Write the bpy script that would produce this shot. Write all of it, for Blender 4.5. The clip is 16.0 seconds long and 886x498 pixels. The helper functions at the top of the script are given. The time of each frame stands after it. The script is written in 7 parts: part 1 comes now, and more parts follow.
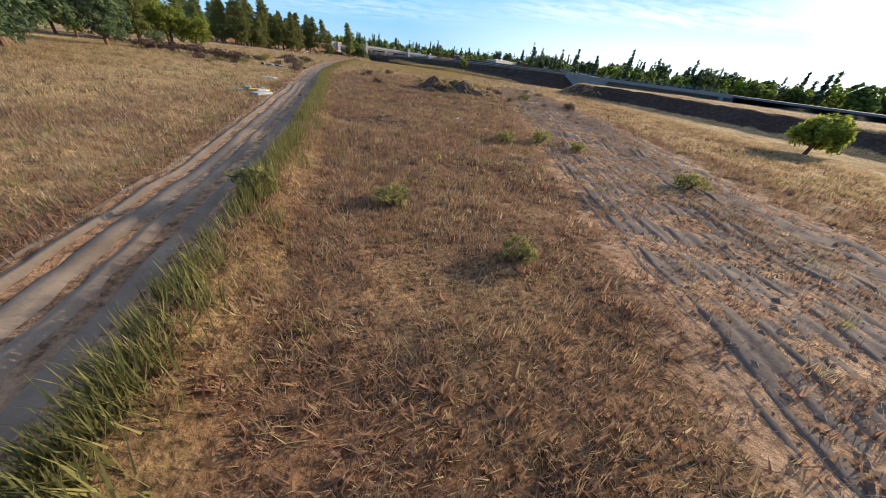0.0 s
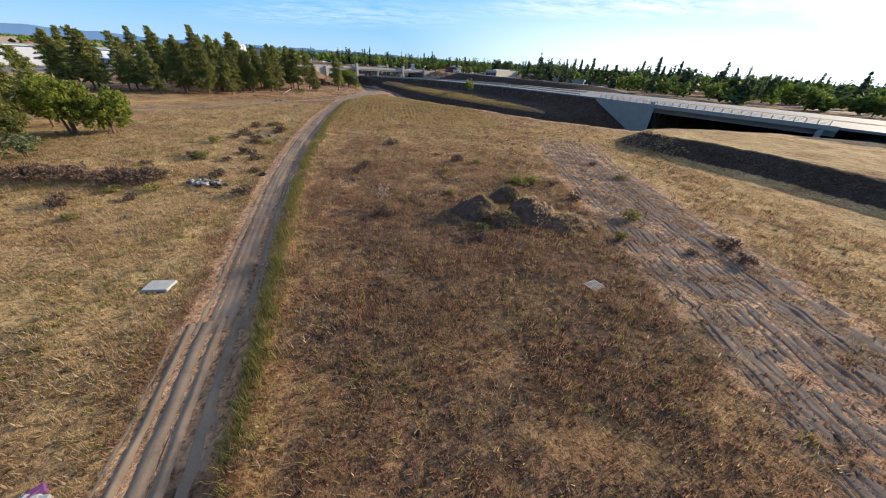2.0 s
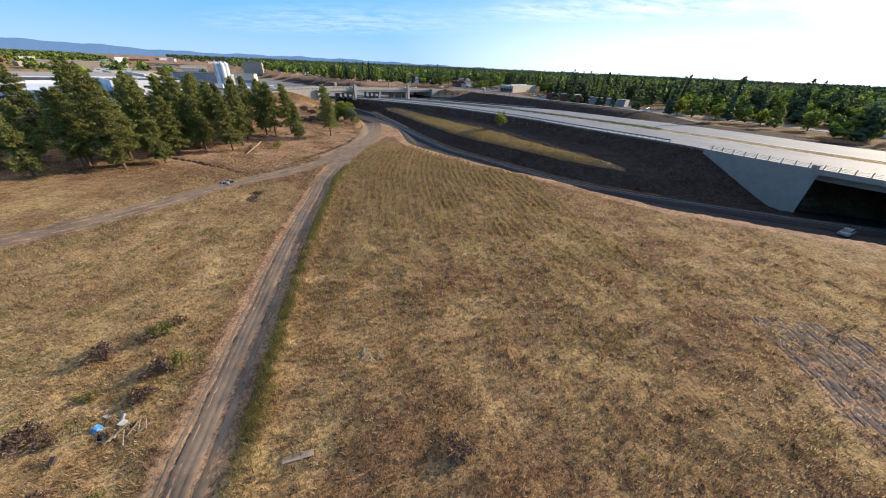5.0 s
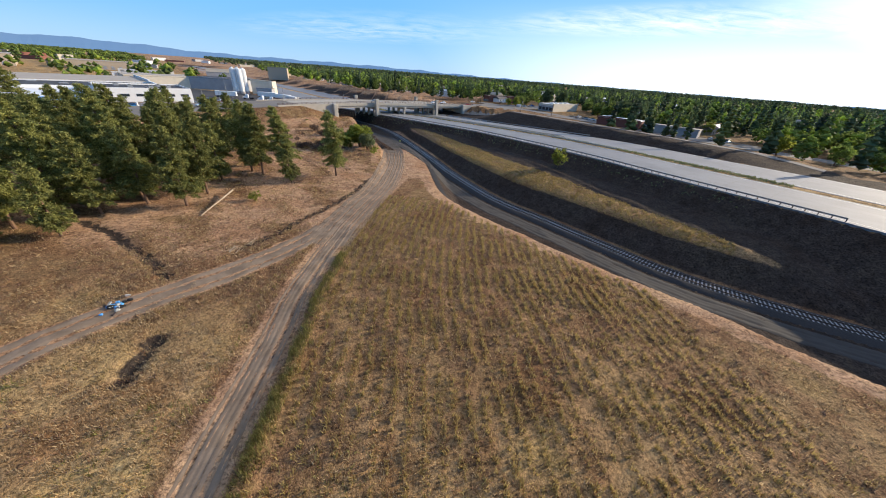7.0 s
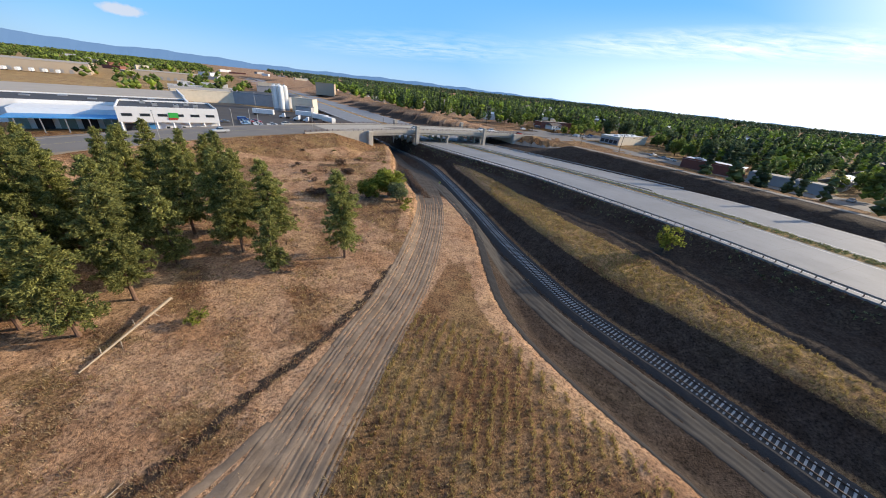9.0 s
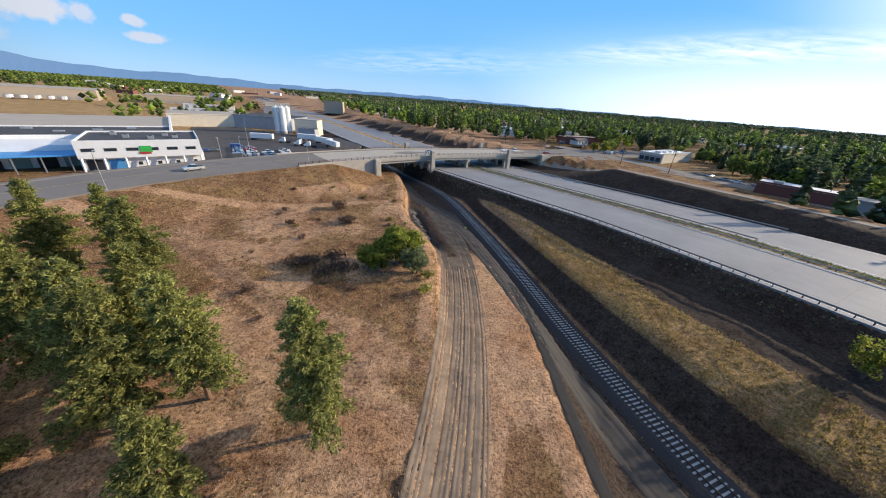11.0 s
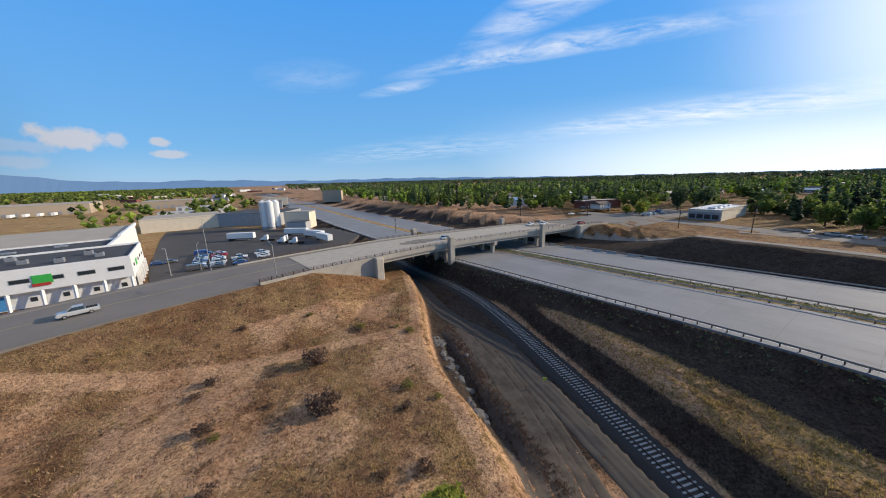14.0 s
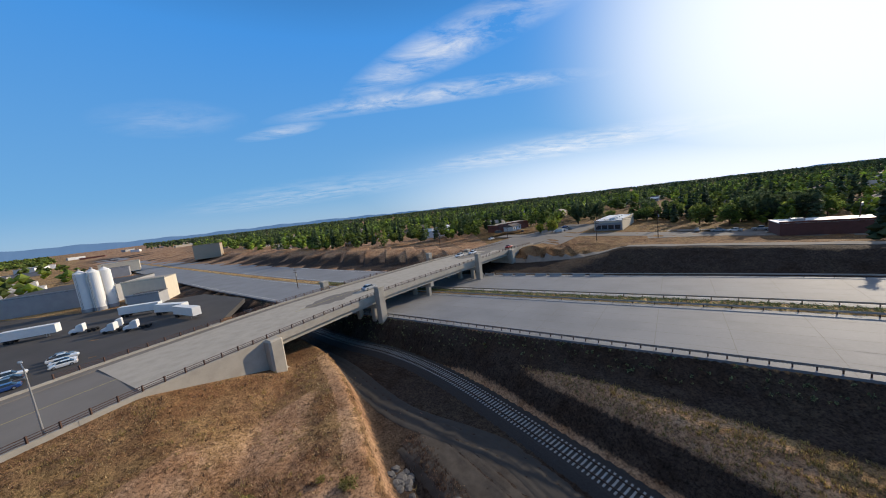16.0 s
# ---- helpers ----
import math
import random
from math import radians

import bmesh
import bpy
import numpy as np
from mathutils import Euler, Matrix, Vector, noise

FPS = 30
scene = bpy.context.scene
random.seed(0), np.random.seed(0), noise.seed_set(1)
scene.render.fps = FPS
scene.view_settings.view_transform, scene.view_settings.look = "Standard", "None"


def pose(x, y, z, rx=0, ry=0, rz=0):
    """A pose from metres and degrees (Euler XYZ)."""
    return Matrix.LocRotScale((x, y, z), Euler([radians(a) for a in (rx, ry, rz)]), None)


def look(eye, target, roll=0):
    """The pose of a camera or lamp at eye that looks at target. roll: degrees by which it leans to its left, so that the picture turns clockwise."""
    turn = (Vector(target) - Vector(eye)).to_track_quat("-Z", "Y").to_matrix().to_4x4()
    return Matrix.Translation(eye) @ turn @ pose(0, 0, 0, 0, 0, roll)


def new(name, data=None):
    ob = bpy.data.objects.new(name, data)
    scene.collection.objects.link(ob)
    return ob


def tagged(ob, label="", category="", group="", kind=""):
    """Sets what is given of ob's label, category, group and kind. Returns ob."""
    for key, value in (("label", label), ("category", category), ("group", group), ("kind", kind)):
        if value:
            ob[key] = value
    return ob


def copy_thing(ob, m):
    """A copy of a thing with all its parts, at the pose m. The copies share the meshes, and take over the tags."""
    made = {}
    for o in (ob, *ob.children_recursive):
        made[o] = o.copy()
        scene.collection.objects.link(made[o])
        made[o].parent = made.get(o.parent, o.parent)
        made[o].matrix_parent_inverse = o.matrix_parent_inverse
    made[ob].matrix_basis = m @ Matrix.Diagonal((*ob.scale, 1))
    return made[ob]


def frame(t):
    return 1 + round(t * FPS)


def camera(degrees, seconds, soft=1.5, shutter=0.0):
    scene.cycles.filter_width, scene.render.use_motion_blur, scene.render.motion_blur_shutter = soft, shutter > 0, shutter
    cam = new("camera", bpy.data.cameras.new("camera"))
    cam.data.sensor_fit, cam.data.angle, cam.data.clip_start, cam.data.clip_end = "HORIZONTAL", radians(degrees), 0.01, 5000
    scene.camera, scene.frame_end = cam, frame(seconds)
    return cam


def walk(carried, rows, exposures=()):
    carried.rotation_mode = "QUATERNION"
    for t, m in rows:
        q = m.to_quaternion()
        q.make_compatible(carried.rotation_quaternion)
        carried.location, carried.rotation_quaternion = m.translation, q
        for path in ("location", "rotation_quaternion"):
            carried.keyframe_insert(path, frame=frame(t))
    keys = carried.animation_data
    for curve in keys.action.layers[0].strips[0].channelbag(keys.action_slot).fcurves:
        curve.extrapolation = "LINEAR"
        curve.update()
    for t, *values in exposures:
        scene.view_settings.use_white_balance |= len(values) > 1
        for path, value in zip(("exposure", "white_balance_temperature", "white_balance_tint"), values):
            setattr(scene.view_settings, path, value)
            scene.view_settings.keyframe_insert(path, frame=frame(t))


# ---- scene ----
cam = camera(110.3, 16.0, soft=1.0)
PATH = [
    (0, (20.906, -126.156, 4.586), (21.055, -124.254, 3.412), 7.40),
    (0.5, (19.262, -117.307, 7.503), (19.412, -115.406, 6.328), 6.30),
    (1, (17.601, -108.699, 9.972), (17.752, -106.794, 8.803), 5.50),
    (1.5, (16.094, -100.545, 11.728), (16.240, -98.637, 10.563), 4.60),
    (2, (14.596, -92.112, 13.399), (14.731, -90.201, 12.237), 3.70),
    (2.5, (12.832, -83.069, 15.273), (12.958, -81.155, 14.118), 3.20),
    (3, (11.191, -74.577, 17.003), (11.320, -72.658, 15.856), 2.80),
    (3.5, (9.694, -66.351, 18.294), (9.821, -64.426, 17.157), 2.70),
    (4, (8.415, -58.155, 19.568), (8.539, -56.231, 18.427), 2.40),
    (4.5, (6.918, -49.915, 20.347), (7.045, -47.991, 19.207), 2.40),
    (5, (5.445, -41.880, 21.143), (5.576, -39.956, 20.003), 2.60),
    (5.2, (4.810, -38.737, 21.255), (4.945, -36.810, 20.122), 2.60),
    (7.3, (-0.149, -0.696, 24.077), (-0.158, 1.262, 22.988), 4.70),
    (7.5, (-0.696, 2.608, 24.260), (-0.726, 4.573, 23.183), 4.80),
    (8, (-1.829, 11.042, 25.409), (-1.922, 13.012, 24.345), 5.40),
    (8.5, (-3.417, 19.262, 26.510), (-3.572, 21.234, 25.462), 5.70),
    (9, (-5.507, 27.302, 27.611), (-5.713, 29.276, 26.573), 6.20),
    (9.2, (-6.402, 30.416, 27.861), (-6.627, 32.390, 26.827), 6.10),
    (11.3, (-16.420, 59.842, 29.221), (-16.747, 61.848, 28.279), 3.50),
    (11.4, (-16.927, 61.236, 29.232), (-17.280, 63.245, 28.308), 3.00),
    (11.5, (-17.445, 62.591, 29.229), (-17.781, 64.606, 28.309), 3.00),
    (12, (-19.999, 69.048, 29.118), (-20.353, 71.093, 28.274), 1.70),
    (12.5, (-22.234, 75.630, 28.851), (-22.603, 77.706, 28.093), 0.50),
    (13, (-24.727, 81.971, 28.495), (-25.099, 84.075, 27.824), -0.30),
    (13.5, (-27.179, 88.044, 28.054), (-27.549, 90.175, 27.467), -0.90),
    (14, (-29.345, 93.979, 27.344), (-29.699, 96.135, 26.848), -1.50),
    (14.5, (-31.304, 99.726, 26.565), (-31.609, 101.904, 26.142), -2.10),
    (15, (-33.256, 105.354, 25.922), (-33.464, 107.555, 25.560), -2.90),
    (15.5, (-35.072, 110.846, 25.619), (-35.149, 113.064, 25.315), -3.80),
    (16, (-36.567, 116.957, 25.949), (-36.258, 119.156, 25.655), -6.60),
]
walk(cam, [(t, look(*p)) for t, *p in PATH], [(0, 0.35), (2, 0.28), (5, 0.28), (9, 0.25), (12.5, 0.2), (14.5, -0.18), (16, -0.28)])

# ---- world, sun ----
SUN_AZ, SUN_EL = radians(64.5), radians(18.5)      # clockwise from +y, height
world = bpy.data.worlds.new("world")
scene.world = world
world.use_nodes = True
wn, wl = world.node_tree.nodes, world.node_tree.links
bg = wn["Background"]
sky = wn.new("ShaderNodeTexSky")
sky.sky_type = "NISHITA"
sky.sun_disc = False
sky.sun_elevation, sky.sun_rotation = SUN_EL, SUN_AZ
sky.altitude, sky.air_density, sky.dust_density, sky.ozone_density = 600, 0.85, 0.15, 4.0
tint = wn.new("ShaderNodeHueSaturation")
tint.inputs["Hue"].default_value = 0.507
tint.inputs["Saturation"].default_value = 1.2
tint.inputs["Value"].default_value = 1.5
wl.new(sky.outputs[0], tint.inputs["Color"])
# clear evening air: an even blue that pales towards the horizon
air = wn.new("ShaderNodeValToRGB")
for stop, (at_z, rgb) in zip((air.color_ramp.elements[0], air.color_ramp.elements[1], air.color_ramp.elements.new(0.1), air.color_ramp.elements.new(0.46), air.color_ramp.elements.new(0.72)), ((0.0, (0.29, 0.52, 0.80)), (1.0, (0.004, 0.016, 0.05)), (0.1, (0.20, 0.50, 0.88)), (0.46, (0.085, 0.39, 0.98)), (0.72, (0.02, 0.09, 0.26)))):
    stop.position, stop.color = at_z, (*rgb, 1)
# thin clouds: noise on the flat sheet of the cloud layer
wc = wn.new("ShaderNodeTexCoord")
ws = wn.new("ShaderNodeSeparateXYZ")
wl.new(wc.outputs["Generated"], ws.inputs[0])
wl.new(ws.outputs[2], air.inputs[0])
air_up = wn.new("ShaderNodeVectorMath")
air_up.operation = "SCALE"
air_up.inputs["Scale"].default_value = 6.9
wl.new(air.outputs[0], air_up.inputs[0])
clear = wn.new("ShaderNodeMix")
clear.data_type = "RGBA"
clear.inputs[0].default_value = 0.9
wl.new(tint.outputs[0], clear.inputs[6])
wl.new(air_up.outputs[0], clear.inputs[7])
wz = wn.new("ShaderNodeMath")
wz.operation = "ADD"
wz.inputs[1].default_value = 0.10
wl.new(ws.outputs[2], wz.inputs[0])
wv = []
for k, f in ((0, 1.0), (1, 1.9), (1, 1.0)):
    q = wn.new("ShaderNodeMath")
    q.operation = "DIVIDE"
    wl.new(ws.outputs[k], q.inputs[0])
    wl.new(wz.outputs[0], q.inputs[1])
    r = wn.new("ShaderNodeMath")
    r.operation = "MULTIPLY"
    r.inputs[1].default_value = f
    wl.new(q.outputs[0], r.inputs[0])
    wv.append(r.outputs[0])
wx = wn.new("ShaderNodeCombineXYZ")
wl.new(wv[0], wx.inputs[0])
wl.new(wv[1], wx.inputs[1])
wflat = wn.new("ShaderNodeCombineXYZ")
wl.new(wv[0], wflat.inputs[0])
wl.new(wv[2], wflat.inputs[1])
wt = wn.new("ShaderNodeTexNoise")
wt.inputs["Scale"].default_value, wt.inputs["Detail"].default_value, wt.inputs["Roughness"].default_value, wt.inputs["Distortion"].default_value = 2.6, 9, 0.66, 0.5
wl.new(wx.outputs[0], wt.inputs["Vector"])
wr = wn.new("ShaderNodeValToRGB")
wr.color_ramp.elements[0].position, wr.color_ramp.elements[1].position = 0.36, 0.66
wl.new(wt.outputs["Fac"], wr.inputs[0])
# where the streaks of cirrus and the small clouds lie: middle, half lengths and turn on the cloud sheet
patches = None
for px, py, la, lb, turn, amount in ((0.35, 2.18, 0.95, 0.14, -12, 0.9), (0.36, 1.68, 0.62, 0.16, -41, 0.9), (-0.78, 2.62, 0.3, 0.1, -15, 0.7), (-1.3, 2.25, 0.34, 0.24, 0, 0.22), (2.2, 3.6, 1.8, 0.5, -30, 0.8), (-1.2, 5.2, 1.8, 0.8, -10, 0.35)):
    wp = wn.new("ShaderNodeMapping")
    wp.vector_type = "TEXTURE"
    wp.inputs["Location"].default_value = (px, py, 0)
    wp.inputs["Rotation"].default_value = (0, 0, radians(turn))
    wp.inputs["Scale"].default_value = (la, lb, 1)
    wl.new(wflat.outputs[0], wp.inputs[0])
    wd = wn.new("ShaderNodeVectorMath")
    wd.operation = "LENGTH"
    wl.new(wp.outputs[0], wd.inputs[0])
    wg = wn.new("ShaderNodeMapRange")
    wg.inputs[1].default_value, wg.inputs[2].default_value, wg.inputs[3].default_value, wg.inputs[4].default_value = 0.1, 1.3, amount, 0.0
    wl.new(wd.outputs["Value"], wg.inputs[0])
    if patches is None:
        patches = wg.outputs[0]
    else:
        wq = wn.new("ShaderNodeMath")
        wq.operation = "MAXIMUM"
        wl.new(patches, wq.inputs[0])
        wl.new(wg.outputs[0], wq.inputs[1])
        patches = wq.outputs[0]
wcut = wn.new("ShaderNodeMath")
wcut.operation = "MULTIPLY"
wl.new(wr.outputs[0], wcut.inputs[0])
wl.new(patches, wcut.inputs[1])
wm = wn.new("ShaderNodeMix")
wm.data_type = "RGBA"
wl.new(wcut.outputs[0], wm.inputs[0])
wl.new(clear.outputs[2], wm.inputs[6])
wm.inputs[7].default_value = (7.5, 7.6, 7.8, 1)
# small heaped clouds low in the north-west: direction, half width and half height
puff_n = wn.new("ShaderNodeTexNoise")
puff_n.inputs["Scale"].default_value, puff_n.inputs["Detail"].default_value, puff_n.inputs["Roughness"].default_value = 26, 5, 0.6
wl.new(wc.outputs["Generated"], puff_n.inputs["Vector"])
puffs = None
for bearing, height, half_w, half_h, amount in ((-57.6, 0.100, 0.062, 0.021, 0.95), (-54.2, 0.101, 0.02, 0.014, 0.75), (-50.0, 0.100, 0.02, 0.009, 0.85), (-49.0, 0.073, 0.032, 0.009, 0.8), (-61.5, 0.082, 0.05, 0.014, 0.35), (-62.6, 0.052, 0.05, 0.012, 0.35)):
    pm_ = wn.new("ShaderNodeMapping")
    pm_.vector_type = "TEXTURE"
    pm_.inputs["Location"].default_value = (math.sin(radians(bearing)), math.cos(radians(bearing)), height)
    pm_.inputs["Rotation"].default_value = (0, 0, radians(-bearing))
    pm_.inputs["Scale"].default_value = (half_w, 0.4, half_h)
    wl.new(wc.outputs["Generated"], pm_.inputs[0])
    pl = wn.new("ShaderNodeVectorMath")
    pl.operation = "LENGTH"
    wl.new(pm_.outputs[0], pl.inputs[0])
    pa = wn.new("ShaderNodeMath")
    pa.operation = "MULTIPLY_ADD"
    pa.inputs[1].default_value = 2.2
    wl.new(puff_n.outputs["Fac"], pa.inputs[0])
    wl.new(pl.outputs["Value"], pa.inputs[2])
    pr = wn.new("ShaderNodeMapRange")
    pr.inputs[1].default_value, pr.inputs[2].default_value, pr.inputs[3].default_value, pr.inputs[4].default_value = 1.75, 2.25, amount, 0.0
    wl.new(pa.outputs[0], pr.inputs[0])
    if puffs is None:
        puffs = pr.outputs[0]
    else:
        px_ = wn.new("ShaderNodeMath")
        px_.operation = "MAXIMUM"
        wl.new(puffs, px_.inputs[0])
        wl.new(pr.outputs[0], px_.inputs[1])
        puffs = px_.outputs[0]
heaped = wn.new("ShaderNodeMix")
heaped.data_type = "RGBA"
wl.new(puffs, heaped.inputs[0])
wl.new(wm.outputs[2], heaped.inputs[6])
heaped.inputs[7].default_value = (4.4, 4.6, 5.2, 1)
# thin bright haze low over the horizon
wh = wn.new("ShaderNodeMapRange")
wh.inputs[1].default_value, wh.inputs[2].default_value, wh.inputs[3].default_value, wh.inputs[4].default_value = 0.0, 0.10, 0.06, 0.0
wh.interpolation_type = "SMOOTHERSTEP"
wl.new(ws.outputs[2], wh.inputs[0])
# pale aureole of the low sun
wa = wn.new("ShaderNodeVectorMath")
wa.operation = "DOT_PRODUCT"
wa.inputs[1].default_value = (math.sin(SUN_AZ) * math.cos(SUN_EL), math.cos(SUN_AZ) * math.cos(SUN_EL), math.sin(SUN_EL))
wl.new(wc.outputs["Generated"], wa.inputs[0])
wo = wn.new("ShaderNodeMapRange")
wo.interpolation_type = "SMOOTHSTEP"
wo.inputs[1].default_value, wo.inputs[2].default_value, wo.inputs[3].default_value, wo.inputs[4].default_value = 0.62, 1.0, 0.0, 1.0
wl.new(wa.outputs["Value"], wo.inputs[0])
wpw = wn.new("ShaderNodeMath")
wpw.operation = "POWER"
wpw.inputs[1].default_value = 5.6
wl.new(wo.outputs[0], wpw.inputs[0])
# bright haze under the sun, thinning upwards
low_haze = wn.new("ShaderNodeMapRange")
low_haze.interpolation_type = "SMOOTHSTEP"
low_haze.inputs[1].default_value, low_haze.inputs[2].default_value, low_haze.inputs[3].default_value, low_haze.inputs[4].default_value = 0.0, 0.22, 0.9, 0.0
wl.new(ws.outputs[2], low_haze.inputs[0])
sunward = wn.new("ShaderNodeMapRange")
sunward.interpolation_type = "SMOOTHSTEP"
sunward.inputs[1].default_value, sunward.inputs[2].default_value, sunward.inputs[3].default_value, sunward.inputs[4].default_value = 0.25, 1.0, 0.0, 1.0
wl.new(wa.outputs["Value"], sunward.inputs[0])
glare = wn.new("ShaderNodeMath")
glare.operation = "MULTIPLY"
wl.new(low_haze.outputs[0], glare.inputs[0])
wl.new(sunward.outputs[0], glare.inputs[1])
both = wn.new("ShaderNodeMath")
both.operation = "MAXIMUM"
wl.new(glare.outputs[0], both.inputs[0])
wl.new(wpw.outputs[0], both.inputs[1])
wmx = wn.new("ShaderNodeMath")
wmx.operation = "MAXIMUM"
wl.new(wh.outputs[0], wmx.inputs[0])
wl.new(both.outputs[0], wmx.inputs[1])
wb2 = wn.new("ShaderNodeMix")
wb2.data_type = "RGBA"
wl.new(wmx.outputs[0], wb2.inputs[0])
wl.new(heaped.outputs[2], wb2.inputs[6])
wb2.inputs[7].default_value = (8.6, 9.2, 10.0, 1)
# the sky away from the sun is deeper
fall = wn.new("ShaderNodeMapRange")
fall.interpolation_type = "SMOOTHSTEP"
fall.inputs[1].default_value, fall.inputs[2].default_value, fall.inputs[3].default_value, fall.inputs[4].default_value = -0.92, -0.42, 0.12, 1.0
wl.new(wa.outputs["Value"], fall.inputs[0])
deep = wn.new("ShaderNodeVectorMath")
deep.operation = "SCALE"
wl.new(wb2.outputs[2], deep.inputs[0])
wl.new(fall.outputs[0], deep.inputs["Scale"])
wl.new(deep.outputs[0], bg.inputs[0])
bg.inputs[1].default_value = 0.14
sun_data = bpy.data.lights.new("sun", "SUN")
sun_data.energy, sun_data.angle, sun_data.color = 5.2, radians(0.6), (1.0, 0.84, 0.63)
sun = new("sun", sun_data)
sun_dir = Vector((math.sin(SUN_AZ) * math.cos(SUN_EL), math.cos(SUN_AZ) * math.cos(SUN_EL), math.sin(SUN_EL)))
sun.matrix_world = look(sun_dir * 100, (0, 0, 0))


# ---- materials ----
def mat(name, rough=0.8, metal=0.0):
    m = bpy.data.materials.new(name)
    m.use_nodes = True
    b = m.node_tree.nodes["Principled BSDF"]
    b.inputs["Roughness"].default_value, b.inputs["Metallic"].default_value = rough, metal
    b.inputs["Specular IOR Level"].default_value = 0.3
    return m, m.node_tree.nodes, m.node_tree.links, b


def noise_at(n, l, scale, detail=4.0, rough=0.6, coord=None):
    t = n.new("ShaderNodeTexNoise")
    t.inputs["Scale"].default_value, t.inputs["Detail"].default_value, t.inputs["Roughness"].default_value = scale, detail, rough
    if coord is not None:
        l.new(coord, t.inputs["Vector"])
    return t.outputs["Fac"]


def ramp(n, l, fac, stops):
    r = n.new("ShaderNodeValToRGB")
    e = r.color_ramp.elements
    while len(e) < len(stops):
        e.new(0.5)
    for k, (p, c) in zip(e, stops):
        k.position, k.color = p, (*c, 1) if len(c) == 3 else (c[0], c[0], c[0], 1)
    l.new(fac, r.inputs[0])
    return r.outputs[0]


def mix(n, l, fac, a, b, mode="MIX"):
    m = n.new("ShaderNodeMix")
    m.data_type, m.blend_type = "RGBA", mode
    if isinstance(fac, float):
        m.inputs[0].default_value = fac
    else:
        l.new(fac, m.inputs[0])
    for k, v in ((6, a), (7, b)):
        if isinstance(v, tuple):
            m.inputs[k].default_value = (*v, 1)
        else:
            l.new(v, m.inputs[k])
    return m.outputs[2]


def bump(n, l, b, height, strength=0.4, dist=0.05):
    u = n.new("ShaderNodeBump")
    u.inputs["Strength"].default_value, u.inputs["Distance"].default_value = strength, dist
    l.new(height, u.inputs["Height"])
    l.new(u.outputs[0], b.inputs["Normal"])


def where(n, out="Object"):
    return n.new("ShaderNodeTexCoord").outputs[out]


def plain(name, colour, rough=0.7, metal=0.0, vary=0.25, scale=3.0, fine=40.0, relief=0.15):
    """A painted, cast or coated surface with stains and grain."""
    m, n, l, b = mat(name, rough, metal)
    co = where(n)
    big, small = noise_at(n, l, scale, 5, 0.6, co), noise_at(n, l, fine, 3, 0.6, co)
    dark = tuple(c * (1 - vary) for c in colour)
    light = tuple(min(1, c * (1 + vary * 0.6)) for c in colour)
    c = ramp(n, l, big, [(0.3, dark), (0.55, colour), (0.75, light)])
    c = mix(n, l, 0.25, c, ramp(n, l, small, [(0.3, dark), (0.7, light)]))
    l.new(c, b.inputs["Base Color"])
    if relief:
        bump(n, l, b, small, relief, 0.02)
    return m


# ---- geometry helpers ----
def part(name, bm, material, parent=None, label=""):
    me = bpy.data.meshes.new(name)
    bm.to_mesh(me)
    bm.free()
    me.materials.append(material)
    ob = new(name, me)
    if parent is not None:
        ob.parent = parent
    if label:
        tagged(ob, label)
    return ob


def mesh_np(name, verts, faces, material, parent=None, smooth=False):
    me = bpy.data.meshes.new(name)
    verts, faces = np.asarray(verts, np.float32), np.asarray(faces, np.int32)
    k = faces.shape[1]
    me.vertices.add(len(verts))
    me.vertices.foreach_set("co", verts.ravel())
    me.loops.add(faces.size)
    me.loops.foreach_set("vertex_index", faces.ravel())
    me.polygons.add(len(faces))
    me.polygons.foreach_set("loop_start", np.arange(0, faces.size, k, dtype=np.int32))
    me.polygons.foreach_set("loop_total", np.full(len(faces), k, np.int32))
    me.polygons.foreach_set("use_smooth", np.full(len(faces), smooth))
    me.update(calc_edges=True)
    me.materials.append(material)
    ob = new(name, me)
    if parent is not None:
        ob.parent = parent
    return ob


def box(bm, x0, y0, z0, x1, y1, z1, m=None, bev=0.0):
    v = bmesh.ops.create_cube(bm, size=1)["verts"]
    bmesh.ops.scale(bm, vec=(x1 - x0, y1 - y0, z1 - z0), verts=v)
    bmesh.ops.translate(bm, vec=((x0 + x1) / 2, (y0 + y1) / 2, (z0 + z1) / 2), verts=v)
    if bev:
        e = list({e for k in v for e in k.link_edges})
        r = bmesh.ops.bevel(bm, geom=e, offset=bev, segments=1, affect="EDGES")
        v = list({k for f in r["faces"] for k in f.verts} | {k for k in v if k.is_valid})
    if m is not None:
        bmesh.ops.transform(bm, matrix=m, verts=v)
    return v


def boxed(x0, y0, z0, x1, y1, z1, m=None, bev=0.0):
    bm = bmesh.new()
    box(bm, x0, y0, z0, x1, y1, z1, m, bev)
    return bm


def tube(bm, a, b, r0, r1=None, seg=10):
    a, b = Vector(a), Vector(b)
    r1 = r0 if r1 is None else r1
    m = Matrix.Translation((a + b) / 2) @ (b - a).to_track_quat("Z", "Y").to_matrix().to_4x4()
    return bmesh.ops.create_cone(bm, cap_ends=True, segments=seg, radius1=r0, radius2=r1, depth=(b - a).length, matrix=m)["verts"]


def tubed(a, b, r0, r1=None, seg=10):
    bm = bmesh.new()
    tube(bm, a, b, r0, r1, seg)
    return bm


def empty(name, m, label, category, group=""):
    e = new(name)
    e.matrix_world = m
    return tagged(e, label, category, group)


def smooth(a, b, v):
    t = np.clip((v - a) / (b - a), 0, 1)
    return t * t * (3 - 2 * t)


